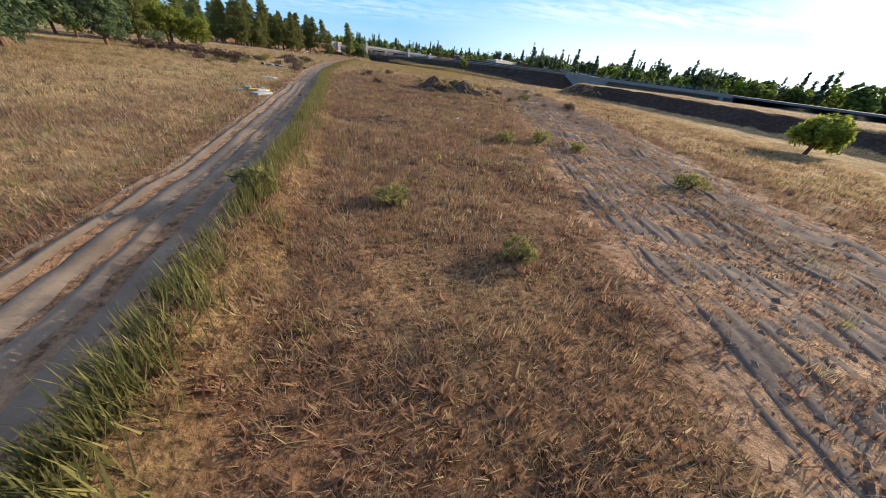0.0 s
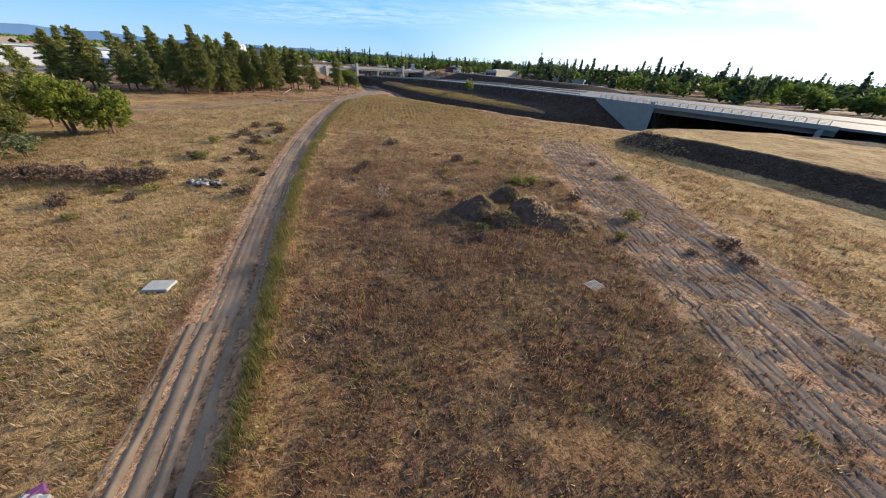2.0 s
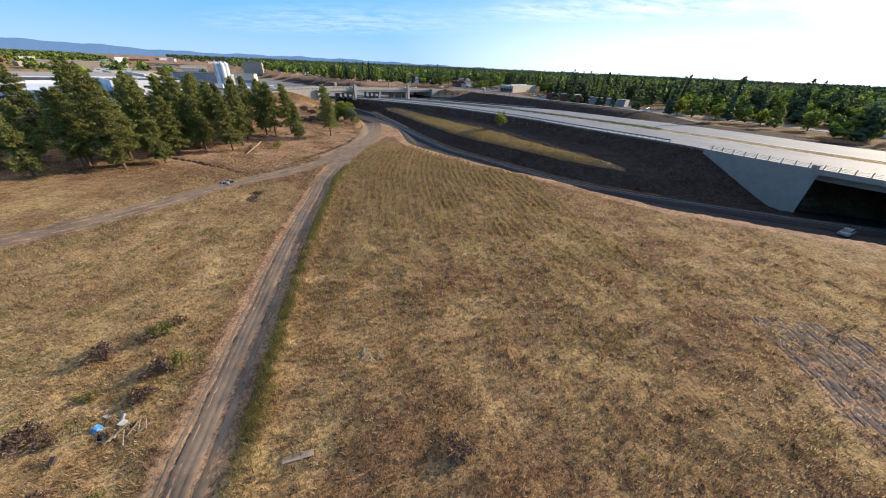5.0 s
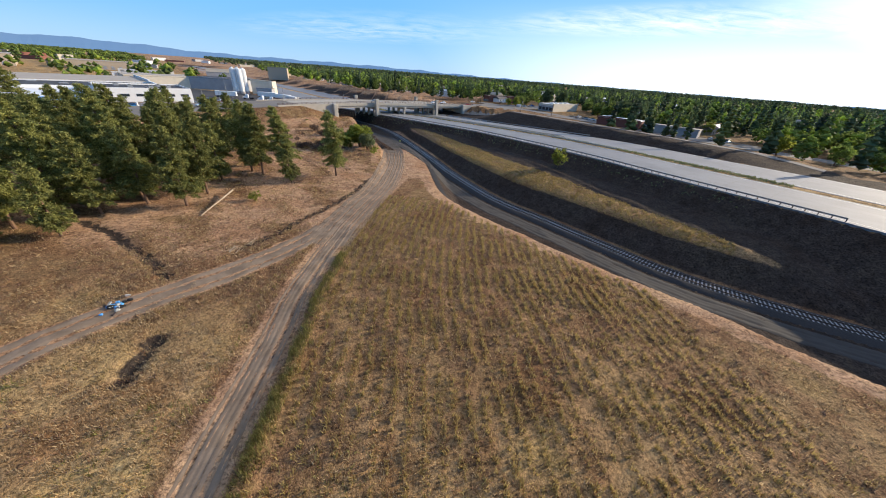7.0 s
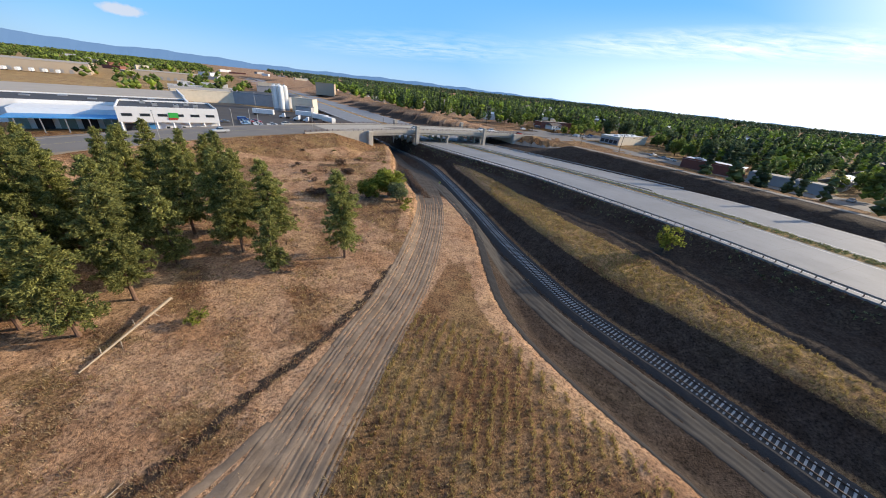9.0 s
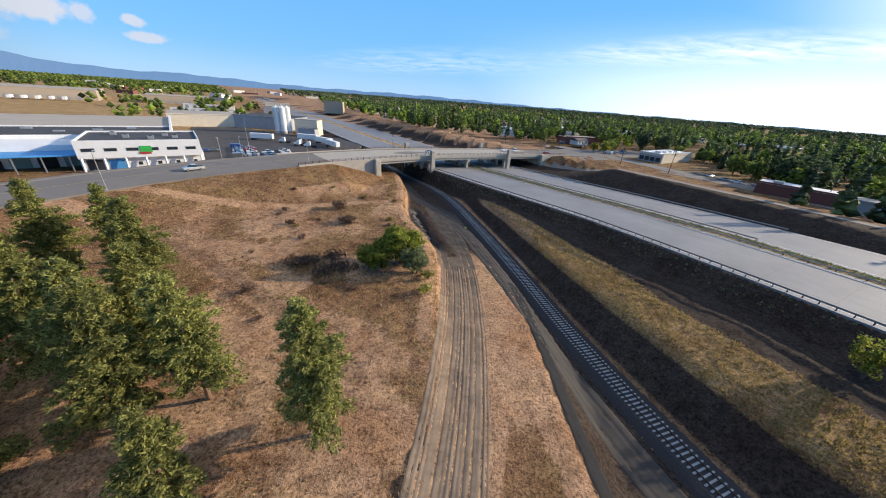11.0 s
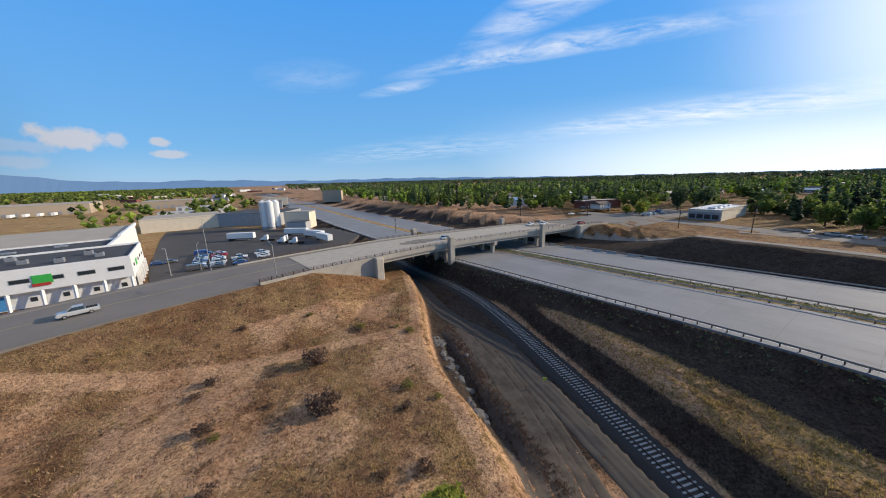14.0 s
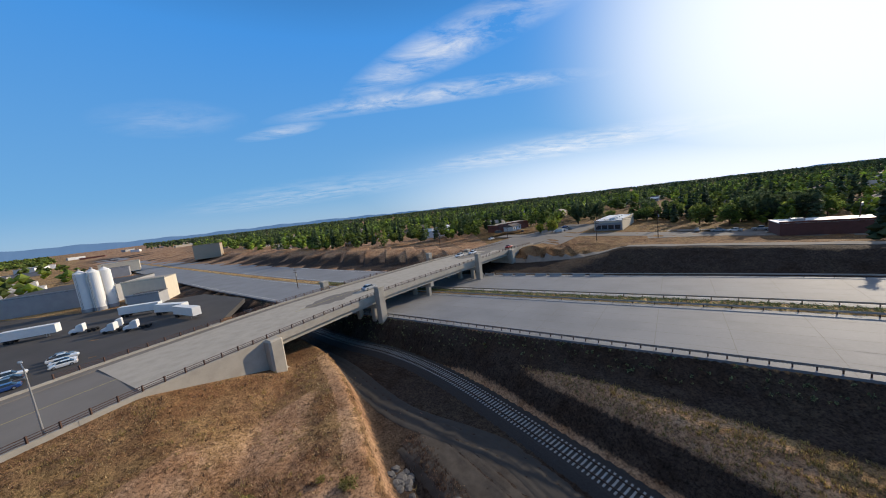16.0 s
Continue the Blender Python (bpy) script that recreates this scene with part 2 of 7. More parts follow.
class Line:
    """A smooth line in plan through points; east() is the signed distance, positive to the right of its run."""

    def __init__(self, pts, step=2.0):
        p = np.array(pts, float)
        q = []
        for i in range(len(p) - 1):
            a, b = p[i], p[i + 1]
            pa, nb = p[max(i - 1, 0)], p[min(i + 2, len(p) - 1)]
            k = max(2, int(np.linalg.norm(b - a) / step))
            for j in range(k):
                t = j / k
                q.append(0.5 * (2 * a + (b - pa) * t + (2 * pa - 5 * a + 4 * b - nb) * t * t + (3 * a - pa - 3 * b + nb) * t ** 3))
        q.append(p[-1])
        self.p = np.array(q)
        keep = np.unique(np.r_[np.arange(0, len(q), max(1, int(5 / step))), len(q) - 1])
        self.c = self.p[keep]
        self.s = np.r_[0, np.cumsum(np.linalg.norm(np.diff(self.p[:, :2], axis=0), axis=1))]

    def east(self, x, y):
        x, y = np.asarray(x, float), np.asarray(y, float)
        best, sign = np.full(x.shape, 1e18), np.ones(x.shape)
        for a, b in zip(self.c[:-1, :2], self.c[1:, :2]):
            d = b - a
            t = np.clip(((x - a[0]) * d[0] + (y - a[1]) * d[1]) / (d @ d), 0, 1)
            ex, ey = x - a[0] - t * d[0], y - a[1] - t * d[1]
            q = ex * ex + ey * ey
            hit = q < best
            best = np.where(hit, q, best)
            sign = np.where(hit, np.where((x - a[0]) * d[1] - (y - a[1]) * d[0] >= 0, 1.0, -1.0), sign)
        return np.sqrt(best) * sign

    def at(self, s):
        s = np.asarray(s, float)
        return np.stack([np.interp(s, self.s, self.p[:, k]) for k in range(self.p.shape[1])], -1)

    def side(self, s):
        d = self.at(np.asarray(s) + 0.5)[..., :2] - self.at(np.asarray(s) - 0.5)[..., :2]
        d /= np.linalg.norm(d, axis=-1, keepdims=True)
        return np.stack([d[..., 1], -d[..., 0]], -1)

    def off(self, s, d):
        return self.at(s)[..., :2] + self.side(s) * np.asarray(d)[..., None]


# ---- plan ----
FLOOR = -6.0
rail = Line([(230, -12), (160, 0), (120, 8), (95, 16), (75, 25), (57, 34), (44, 43), (34, 54), (25, 64.5), (18, 72), (12, 80.5), (2, 100), (-5.6, 118), (-18.6, 147.2), (-30.4, 170.7), (-41.3, 185.7), (-55, 199.2), (-80, 228), (-120, 270), (-190, 350), (-330, 520)])
hw = Line([(330, -270), (200, -110), (150, -48), (93, 24), (78, 49), (57, 79), (41, 104), (14, 137), (-14, 166), (-41, 194), (-75, 229), (-160, 318), (-330, 500), (-800, 1000)])    # near edge of the motorway
left_bank = Line([(-60, 10), (-42, 17.5), (-35.2, 23.2), (-30.3, 31), (-27.7, 37), (-25.3, 45), (-22, 56), (-20, 68), (-19.3, 80), (-21.8, 95), (-24, 104), (-26, 114), (-32, 127), (-37, 134), (-41, 142), (-44, 151), (-46.5, 160), (-51.5, 174), (-61, 190), (-95, 226), (-200, 334)])
pale_path = Line([(-150, 97), (-115, 112), (-98, 119), (-79, 127), (-59, 139), (-47, 147)])
edge = Line([(140, -22), (95, -9), (75, -0.5), (58, 8), (50, 12.5), (40.5, 21.5), (32.5, 29.5), (24, 36.8), (13.4, 47.8), (5.8, 56.4), (0, 66), (-3, 78), (-6, 95), (-10, 112), (-17, 132), (-26, 150), (-40, 172)])
road = Line([(-170, -60), (-128, 50), (-112, 96), (-97, 130), (-79, 156), (-68, 170), (-43, 197), (-8, 228), (15, 247), (60, 282), (140, 335), (300, 440)])     # near edge of the overpass road
track = Line([(18, -140), (14.5, -125), (13.3, -119), (10.5, -107), (3, -79), (-3, -58), (-7, -41), (-10.3, -23), (-13.7, -1), (-15.3, 14), (-16.5, 24), (-16.7, 35), (-16, 50), (-14.5, 70), (-16, 95), (-20, 118), (-27, 140), (-37, 160)])
track_b = Line([(-160, -78), (-90, -36), (-56, -12), (-46.5, -4.5), (-40, 4), (-36, 12), (-34, 16.5), (-31.5, 20.5), (-28.5, 24.5), (-25, 29.5), (-22, 35), (-19.5, 42)])
lane = Line([(-112, 105), (-91.5, 104), (-80.5, 103.4), (-66.8, 99.3), (-57.4, 95.2), (-50.2, 92), (-45.4, 89.9), (-38, 85), (-30.4, 81.7), (-26, 80)])
ditch = Line([(-24, 119), (-27.4, 127.3), (-29.6, 131.3), (-32.4, 137), (-36, 145), (-38.2, 150), (-41, 157)])
gully = Line([(-57, 38), (-54, 36.6), (-50.8, 35.6), (-44.2, 31.7), (-39.7, 29.4), (-34.9, 26.3), (-33.5, 25)])
pit = Line([(-25.3, 10.5), (-25.8, 12.1), (-26.2, 13.8), (-26.4, 15.5)])
terrace = Line([(150, -170), (90, -108), (82, -82), (74.5, -56), (67.5, -39), (60.5, -29), (57.5, -22), (62, -14), (74, -9), (95, -8), (130, -14)])


def hw_z(y):
    return np.interp(y, [-300, 40, 90, 140, 190, 235, 300, 600], [4.5, 4.5, 4.0, 2.8, 0.3, -2.0, -3.0, -4.0])


def road_z(y):
    return np.interp(y, [-60, 60, 120, 160, 200, 245, 290, 340], [-0.5, 2.2, 4.2, 5.2, 5.6, 4.6, 1.5, 1.0])


HW_W, MED_W, ROAD_W = 24.0, 5.0, 22.0
GAP0, GAP1 = 39.5, 80.0        # along (0.62, -0.78): the stretch of the motorway that is bridged over the railway



HEAPS = [(20.4, -61.4, 1.9, 3.0, 2.4), (26.2, -61.6, 2.1, 3.0, 2.6), (24.4, -56.8, 1.6, 2.2, 1.8), (29.4, -63.2, 0.9, 3.4, 2.2), (22.9, -63.2, 1.0, 1.8, 1.5)]


def lie(x, y):
    """Distances that shape the ground."""
    x, y = np.asarray(x, float), np.asarray(y, float)
    return dict(r=rail.east(x, y), h=hw.east(x, y), l=left_bank.east(x, y), e=edge.east(x, y), o=road.east(x, y), t=terrace.east(x, y))


def crest_at(y):
    """How far from the railway the berm's edge runs."""
    return np.interp(y, [60, 80, 100, 120, 140, 153, 166], [9.6, 9.4, 8.6, 7.6, 7.0, 6.6, 6.2])


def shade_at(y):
    """How far from the motorway the berm's golden grass ends and painted shade begins."""
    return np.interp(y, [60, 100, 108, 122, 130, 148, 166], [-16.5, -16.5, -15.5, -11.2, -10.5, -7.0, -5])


def ground_z(x, y, d=None):
    x, y = np.asarray(x, float), np.asarray(y, float)
    d = d or lie(x, y)
    nat = -0.65 - 0.7 * smooth(20, 80, y) * (1 - smooth(150, 260, y)) + 0.7 * smooth(0, 30, -x - 0.17 * y - 12) * smooth(40, 0, y)
    east = smooth(40, 80, d["h"])
    nat = nat * (1 - east) + 3.2 * east
    west = smooth(15, 40, -d["o"]) * smooth(-40, 0, y)
    nat = nat * (1 - west) - 1.0 * west
    # raised ground beside the field
    nat = np.maximum(nat, np.where(d["t"] > 0, np.minimum(-0.65 + d["t"] / 1.8, 2.6), -9))
    # road embankment on both sides of the overpass
    rz = road_z(y) - 0.12
    out = np.maximum(d["o"] - 1.0, 0) / 3.3 + np.maximum(-d["o"] - ROAD_W, 0) / 1.8
    nose = np.maximum(0.68 * (x + 74) + 0.73 * (y - 162.5), 0)
    for drop in (nose / 3.3 + np.maximum(nose - 19, 0) / 5.0, np.maximum(262 - y - 0.9 * (x - 12), 0) / 1.6):
        nat = np.maximum(nat, rz - out - drop)
    # track that runs down to the railway
    tz = np.interp(y, [30, 55, 75, 96, 120, 140, 165], [-0.7, -1.1, -1.9, -2.7, -4.0, -5.0, -5.8])
    nat = nat + np.interp(y, [-110, -80, -40], [0.75, 0.5, 0.42]) * np.exp(-((track.east(x, y) - np.interp(y, [-100, -70, -45, -20], [2.5, 2.5, 2.9, 3.1])) / 0.75) ** 2) * smooth(40, 20, y)
    z = nat + (np.minimum(tz, nat) - nat) * smooth(0.0, 3.2, d["l"]) * smooth(25, 45, y)
    z = z - 0.4 * np.exp(-(gully.east(x, y) / 0.5) ** 2) - 0.6 * np.exp(-(pit.east(x, y) / 0.8) ** 2)
    # ditch at the foot of the bank
    z = z - 1.1 * np.exp(-(ditch.east(x, y) / 1.0) ** 2) * smooth(120, 128, y) * smooth(156, 150, y)
    # railway floor
    cut = (0.7 * np.clip((d["e"] + 0.1) / 6.4, 0, 1) + 0.3 * smooth(-0.2, 6.4, d["e"])) * (d["r"] < 200)
    z = z + (FLOOR - z) * cut
    bed = np.clip(1.0 - (np.abs(d["r"]) - 1.7) / 1.2, 0, 1) * 0.45
    # far bank, berm and motorway embankment
    along = 0.62 * x - 0.78 * y
    crest = crest_at(y)
    berm = -1.9 + 0.45 * smooth(128, 100, y) + 0.9 * smooth(122, 152, y) + 0.085 * np.clip(d["r"] - crest, -2, 16) - 3.9 * smooth(0, 34, along)
    bank = FLOOR + (d["r"] - 3.1) * 4.1 / (crest - 3.1)
    bank = -np.log(np.exp(-2.6 * np.clip(bank, -20, 20)) + np.exp(-2.6 * np.clip(berm, -20, 20))) / 2.6
    bank = np.where(d["h"] > -1, -8, bank)
    gap = smooth(GAP0 - 1.0, GAP0 + 3, along) * (1 - smooth(GAP1 - 3, GAP1 + 1, along))
    emb = hw_z(y) - 0.25 - np.maximum(-d["h"], 0) / 1.5 - smooth(2.4, 0.5, d["h"]) * 10.5 * np.clip((along - 19) / 20, 0, 1)
    wide = HW_W * 2 + MED_W
    crown = np.where(y < 92, 3.4, 3.4 + 2.3 * smooth(92, 120, y)) - 1.2 * smooth(215, 260, y)
    emb = np.where(d["h"] > wide, np.minimum(emb + np.maximum(d["h"] - wide - 1, 0) / np.interp(y, [212, 240], [2.2, 9.0]), np.maximum(crown, hw_z(y) - 0.25) - np.maximum(d["h"] - 75, 0) / 8.0), emb)
    emb = np.where(d["h"] > 74, np.maximum(emb, 3.2), emb)
    emb = emb - 20 * gap
    rise = np.where(d["r"] > 3.6, np.maximum(bank, emb), FLOOR)
    rise = np.where(gap > 0.5, np.where(np.abs(d["r"]) < 12, FLOOR, np.minimum(FLOOR + (np.abs(d["r"]) - 12) / 1.3, 3.2)), rise)
    rise = np.where((d["h"] > 97) & (gap <= 0.5), nat, rise)
    # grassy ring of earth by the east end of the overpass
    q = np.hypot((x - 32) * 0.84 - (y - 238) * 0.54, ((x - 32) * 0.54 + (y - 238) * 0.84) * 2.2) / 17
    rise = rise + 2.0 * np.exp(-((q - 0.8) / 0.28) ** 2) * smooth(58, 66, d["h"])
    side = (d["r"] > 3.6)
    z = np.where(side, np.maximum(rise, FLOOR), np.maximum(z, np.where(along > 20, emb, -99)))
    z = np.where(np.abs(d["r"]) <= 3.6, FLOOR + bed, z)
    return z


def wave(x, y, scale, seed):
    """Cheap smooth noise, about -1 to 1."""
    rs = np.random.RandomState(seed)
    v = 0
    for k in range(5):
        a, p, f = rs.uniform(0, 6.28), rs.uniform(0, 6.28), rs.uniform(0.6, 1.9) / scale
        v = v + np.sin((x * math.cos(a) + y * math.sin(a)) * f * 6.28 + p + 1.3 * np.sin((x * math.sin(a) - y * math.cos(a)) * f * 3.1 + p * 2))
    return v / 3.0


def steps(lo, hi, d, far, grow):
    c = list(np.arange(lo, hi + d * 0.5, d))
    a, k = hi, d
    up = []
    while a < far:
        k *= grow
        a += k
        up.append(a)
    a, k = lo, d
    dn = []
    while a > -far:
        k *= grow
        a -= k
        dn.append(a)
    return np.array(dn[::-1] + c + up)


gx, gy = steps(-70, 75, 0.65, 4800, 1.12), steps(-126, 196, 0.65, 4800, 1.12)
GX, GY = np.meshgrid(gx, gy)
near = lie(GX, GY)
GZ = ground_z(GX, GY, near)
calm = np.clip(1 - (np.abs(near["r"]) < 4) - (near["h"] > -0.5) * (near["h"] < 56) - (near["o"] < 1) * (near["o"] > -24), 0, 1)
soft = (near["r"] > 2.9) & (near["r"] < crest_at(GY) + 4) & (near["h"] < -2.5) & (np.abs(GX) < 74)
for _ in range(3):
    q = GZ.copy()
    q[1:-1] = (GZ[:-2] + 2 * GZ[1:-1] + GZ[2:]) / 4
    q[:, 1:-1] = (q[:, :-2] + 2 * q[:, 1:-1] + q[:, 2:]) / 4
    GZ = np.where(soft, q, GZ)
GZ = GZ + calm * (0.10 * wave(GX, GY, 9, 1) + 0.06 * wave(GX, GY, 3.5, 2)) * (np.hypot(GX, GY) < 400)


def gz(x, y):
    """Height of the ground sheet."""
    x, y = np.asarray(x, float), np.asarray(y, float)
    i, j = np.clip(np.searchsorted(gx, x) - 1, 0, len(gx) - 2), np.clip(np.searchsorted(gy, y) - 1, 0, len(gy) - 2)
    u, v = (x - gx[i]) / (gx[i + 1] - gx[i]), (y - gy[j]) / (gy[j + 1] - gy[j])
    return (GZ[j, i] * (1 - u) + GZ[j, i + 1] * u) * (1 - v) + (GZ[j + 1, i] * (1 - u) + GZ[j + 1, i + 1] * u) * v


def on(x, y, rz=0.0, sink=0.0):
    return pose(x, y, float(gz(x, y)) - sink, 0, 0, rz)


def paint(x, y, d):
    """Bare earth, green, and dark for soil and for painted shade, 0 to 1 each."""
    tk, tb = np.abs(track.east(x, y)), np.abs(track_b.east(x, y))
    bare = np.maximum(smooth(2.6, 1.6, tk), smooth(2.8, 1.8, tb))
    right = -15.6 + 0.115 * np.maximum(y - 40, 0) ** 1.02 + 1.2
    yard = smooth(38, 46, y) * smooth(0, 2.5, d["l"]) * smooth(right + 1.2, right - 1.2, x)
    yard = np.maximum(yard, smooth(-0.5, 1.0, d["e"]) * (d["r"] < -2.5) * (d["r"] > -30))
    yard = np.maximum(yard, smooth(74, 84, y) * smooth(0, 2.5, d["l"]) * (d["r"] < -2.5))
    bare = np.maximum(bare, yard)
    bare = np.maximum(bare, smooth(-3.4, -2.2, d["e"] + 0.5 * wave(x, y, 6, 87)) * smooth(0.6, 0.2, d["e"]) * (x > -30) * (y < 112))
    # scraped strip with tyre rows on the field
    strip = smooth(8.2, 6.2, np.abs(np.interp(y, [-132, -105, -85, -60, -38, -16], [33, 35.5, 38.5, 40.5, 42.5, 47]) - x)) * smooth(-12, -30, y) * 0.8
    for px, py, pr in ((4.7, -53.3, 1.7), (5.6, -62.0, 2.3), (17.4, -52.2, 3.0), (11.3, -67.0, 1.5), (11.9, -71.6, 1.8), (32.5, -44.7, 3.2), (16.5, -98, 3.6), (12.5, -98, 2.6), (14.0, -49.5, 2.6), (10.5, -57.5, 2.4), (-38.0, 47.0, 3.0), (-34.5, 57.0, 2.5), (-66.0, 118.0, 8.0), (-58.0, 105.0, 5.0), (-48.0, 96.0, 4.0)):
        strip = np.maximum(strip, (0.45 if px > 0 else 0.8) * smooth(1.3, 0.7, np.hypot(x - px, y - py) / pr + 0.25 * wave(x, y, 4, 3)))
    strip = np.maximum(strip, smooth(2.2, 1.0, np.abs(pale_path.east(x, y))) * 0.9 * (x < -46))
    strip = np.maximum(strip, 0.66 * smooth(80, 105, y) * (d["l"] < 0) * (d["o"] > 12) * np.clip(0.6 + 0.7 * wave(x, y, 16, 17), 0, 1))
    strip = np.maximum(strip, 0.85 * smooth(20, 40, y) * (1 - smooth(80, 105, y)) * (d["l"] < 0.5) * np.clip(0.8 + 0.5 * wave(x, y, 14, 19), 0, 1))
    strip = np.maximum(strip, 0.95 * smooth(1.5, 0.7, np.abs(d["l"] + 0.7) + 0.3 * wave(x, y, 4, 93)) * smooth(80, 95, y) * smooth(186, 176, y))
    strip = np.maximum(strip, 0.85 * smooth(2.6, 1.2, np.abs(lane.east(x, y)) + 0.5 * wave(x, y, 3, 81)) * (x < -27) * (x > -111))
    patch = np.hypot((x + 68.5) * 0.99 + (y - 104.5) * 0.13, 3.4 * ((y - 104.5) * 0.99 - (x + 68.5) * 0.13)) / 10
    strip = np.maximum(strip, smooth(1.25, 0.75, patch + 0.2 * wave(x, y, 5, 82)))
    bare = np.maximum(bare, strip)
    green = np.clip(0.5 + 0.6 * wave(x, y, 30, 7), 0, 1) * 0.5
    green = np.maximum(green, 0.9 * smooth(95, 130, d["h"]))
    green = np.maximum(green, smooth(1.2, 0.3, np.abs(track.east(x, y) - 3.1)) * smooth(45, 20, y))
    # shade on the railway bank and near motorway slope, painted dark
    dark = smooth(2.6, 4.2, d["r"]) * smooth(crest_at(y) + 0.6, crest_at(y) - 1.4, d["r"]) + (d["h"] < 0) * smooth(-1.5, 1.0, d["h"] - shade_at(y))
    # far motorway slope: its shade is painted in too
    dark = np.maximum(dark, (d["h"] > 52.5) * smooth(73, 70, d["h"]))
    # cut below the field's edge and trench floor, dark all over
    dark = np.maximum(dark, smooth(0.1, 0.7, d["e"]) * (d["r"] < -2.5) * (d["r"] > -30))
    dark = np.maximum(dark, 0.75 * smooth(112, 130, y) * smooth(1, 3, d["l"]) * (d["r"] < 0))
    # ditch bottom: its shadow is painted as a dark line
    dark = np.maximum(dark, smooth(1.7, 0.8, np.abs(ditch.east(x, y))) * smooth(120, 128, y) * smooth(156, 150, y))
    dark = np.maximum(dark, 0.47 * smooth(2.6, 1.2, np.abs(lane.east(x, y)) + 0.4 * wave(x, y, 4, 83)) * (x < -27) * (x > -85))
    # ledge of the left bank: dark debris and painted shadow together
    dark = np.maximum(dark, 0.8 * smooth(1.1, 0.4, np.abs(d["l"] - 0.7) + 0.4 * wave(x, y, 2.5, 84)) * smooth(28, 36, y) * smooth(84, 70, y))
    # terrace face turned from the sun, its shade put in as dark
    dark = np.maximum(dark, smooth(0.2, 1.5, d["t"]) * smooth(7.5, 5.5, d["t"]))
    mid_x = np.interp(y, [-132, -105, -85, -60, -38, -16], [33, 35.5, 38.5, 40.5, 42.5, 47])
    dark = np.maximum(dark, 0.5 * smooth(3.4, 1.8, np.abs(x - mid_x - 2.6) + 0.8 * wave(x, y, 5, 92)) * smooth(-30, -48, y))
    for px, py, pr in ((15.2, -97.3, 4.4), (18.0, -96.6, 3.4), (26.0, -106, 2.2), (29.0, -112, 2.0), (6.6, -62.2, 2.0), (17.3, -49.5, 2.6), (4.4, -52, 1.6), (12.0, -67, 1.2)):
        dark = np.maximum(dark, 0.6 * smooth(1.25, 0.7, np.hypot(x - px, (y - py) * 1.5) / pr + 0.3 * wave(x, y, 3, 88)))
    dark = np.maximum(dark, smooth(1.0, 0.35, np.abs(gully.east(x, y)) + 0.3 * wave(x, y, 2, 89)))
    dark = np.maximum(dark, 0.9 * smooth(1.1, 0.4, np.abs(pit.east(x, y)) / 1.1 + 0.25 * wave(x, y, 2, 90)))
    dark = np.maximum(dark, 0.52 * smooth(1.3, 0.6, np.hypot((x - 22) / 20, (y + 70) / 22) + 0.35 * wave(x, y, 9, 85)))
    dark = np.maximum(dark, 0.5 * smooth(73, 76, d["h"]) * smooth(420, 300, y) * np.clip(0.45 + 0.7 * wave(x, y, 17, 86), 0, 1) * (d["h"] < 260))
    return bare, green, np.clip(dark, 0, 1)


def pale_straw(x, y, d):
    """Where the grass stands bleached, 0 to 1."""
    tk = track.east(x, y)
    p = smooth(-2.2, -4, tk) * smooth(30, 0, y) * np.clip(0.85 + 0.4 * wave(x, y, 22, 23), 0, 1)
    p = np.maximum(p, smooth(44, 50, x) * smooth(20, -20, y))
    p = np.maximum(p, smooth(-58, -28, y) * smooth(25, -10, y) * (tk > 2) * np.clip(0.5 + 0.5 * wave(x, y, 18, 24), 0, 0.85))
    p = np.maximum(p, smooth(crest_at(y) - 1.2, crest_at(y) + 0.8, d["r"]) * smooth(2.0, 0.0, d["h"] - shade_at(y)) * 0.35)
    p = np.maximum(p, smooth(230, 330, y - x * 0.3) * smooth(-30, -60, d["h"]) * 0.85)
    return np.clip(p, 0, 1)


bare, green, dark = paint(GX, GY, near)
pale = pale_straw(GX, GY, near)

m, n, l, b = mat("dry_grassland", 0.95)
MAT_GROUND = m
b.inputs["Specular IOR Level"].default_value = 0.1
co = where(n)
at = n.new("ShaderNodeAttribute")
at.attribute_name = "cover"
sep = n.new("ShaderNodeSeparateColor")
l.new(at.outputs["Color"], sep.inputs[0])
n1, n2, n3, n4 = (noise_at(n, l, s, 6, 0.65, co) for s in (0.035, 0.22, 1.6, 9.0))
straw = ramp(n, l, n2, [(0.30, (0.13, 0.075, 0.05)), (0.45, (0.23, 0.138, 0.078)), (0.6, (0.34, 0.222, 0.115)), (0.75, (0.24, 0.15, 0.075))])
red = ramp(n, l, n3, [(0.35, (0.14, 0.07, 0.048)), (0.65, (0.30, 0.165, 0.10))])
c = mix(n, l, ramp(n, l, n1, [(0.42, (0.1,)), (0.6, (0.8,))]), straw, red)
bleach = ramp(n, l, n2, [(0.35, (0.56, 0.39, 0.18)), (0.6, (0.82, 0.62, 0.30)), (0.75, (0.68, 0.52, 0.23))])
c = mix(n, l, at.outputs["Alpha"], c, bleach)
gcol = ramp(n, l, n3, [(0.3, (0.13, 0.115, 0.035)), (0.7, (0.26, 0.21, 0.07))])
gm = n.new("ShaderNodeMath")
gm.operation = "MULTIPLY"
l.new(sep.outputs[1], gm.inputs[0])
l.new(ramp(n, l, n2, [(0.4, (0.2,)), (0.62, (1.0,))]), gm.inputs[1])
c = mix(n, l, gm.outputs[0], c, gcol)
c = mix(n, l, 0.5, c, ramp(n, l, n4, [(0.38, (0.055, 0.033, 0.02)), (0.6, (0.46, 0.30, 0.155))]))
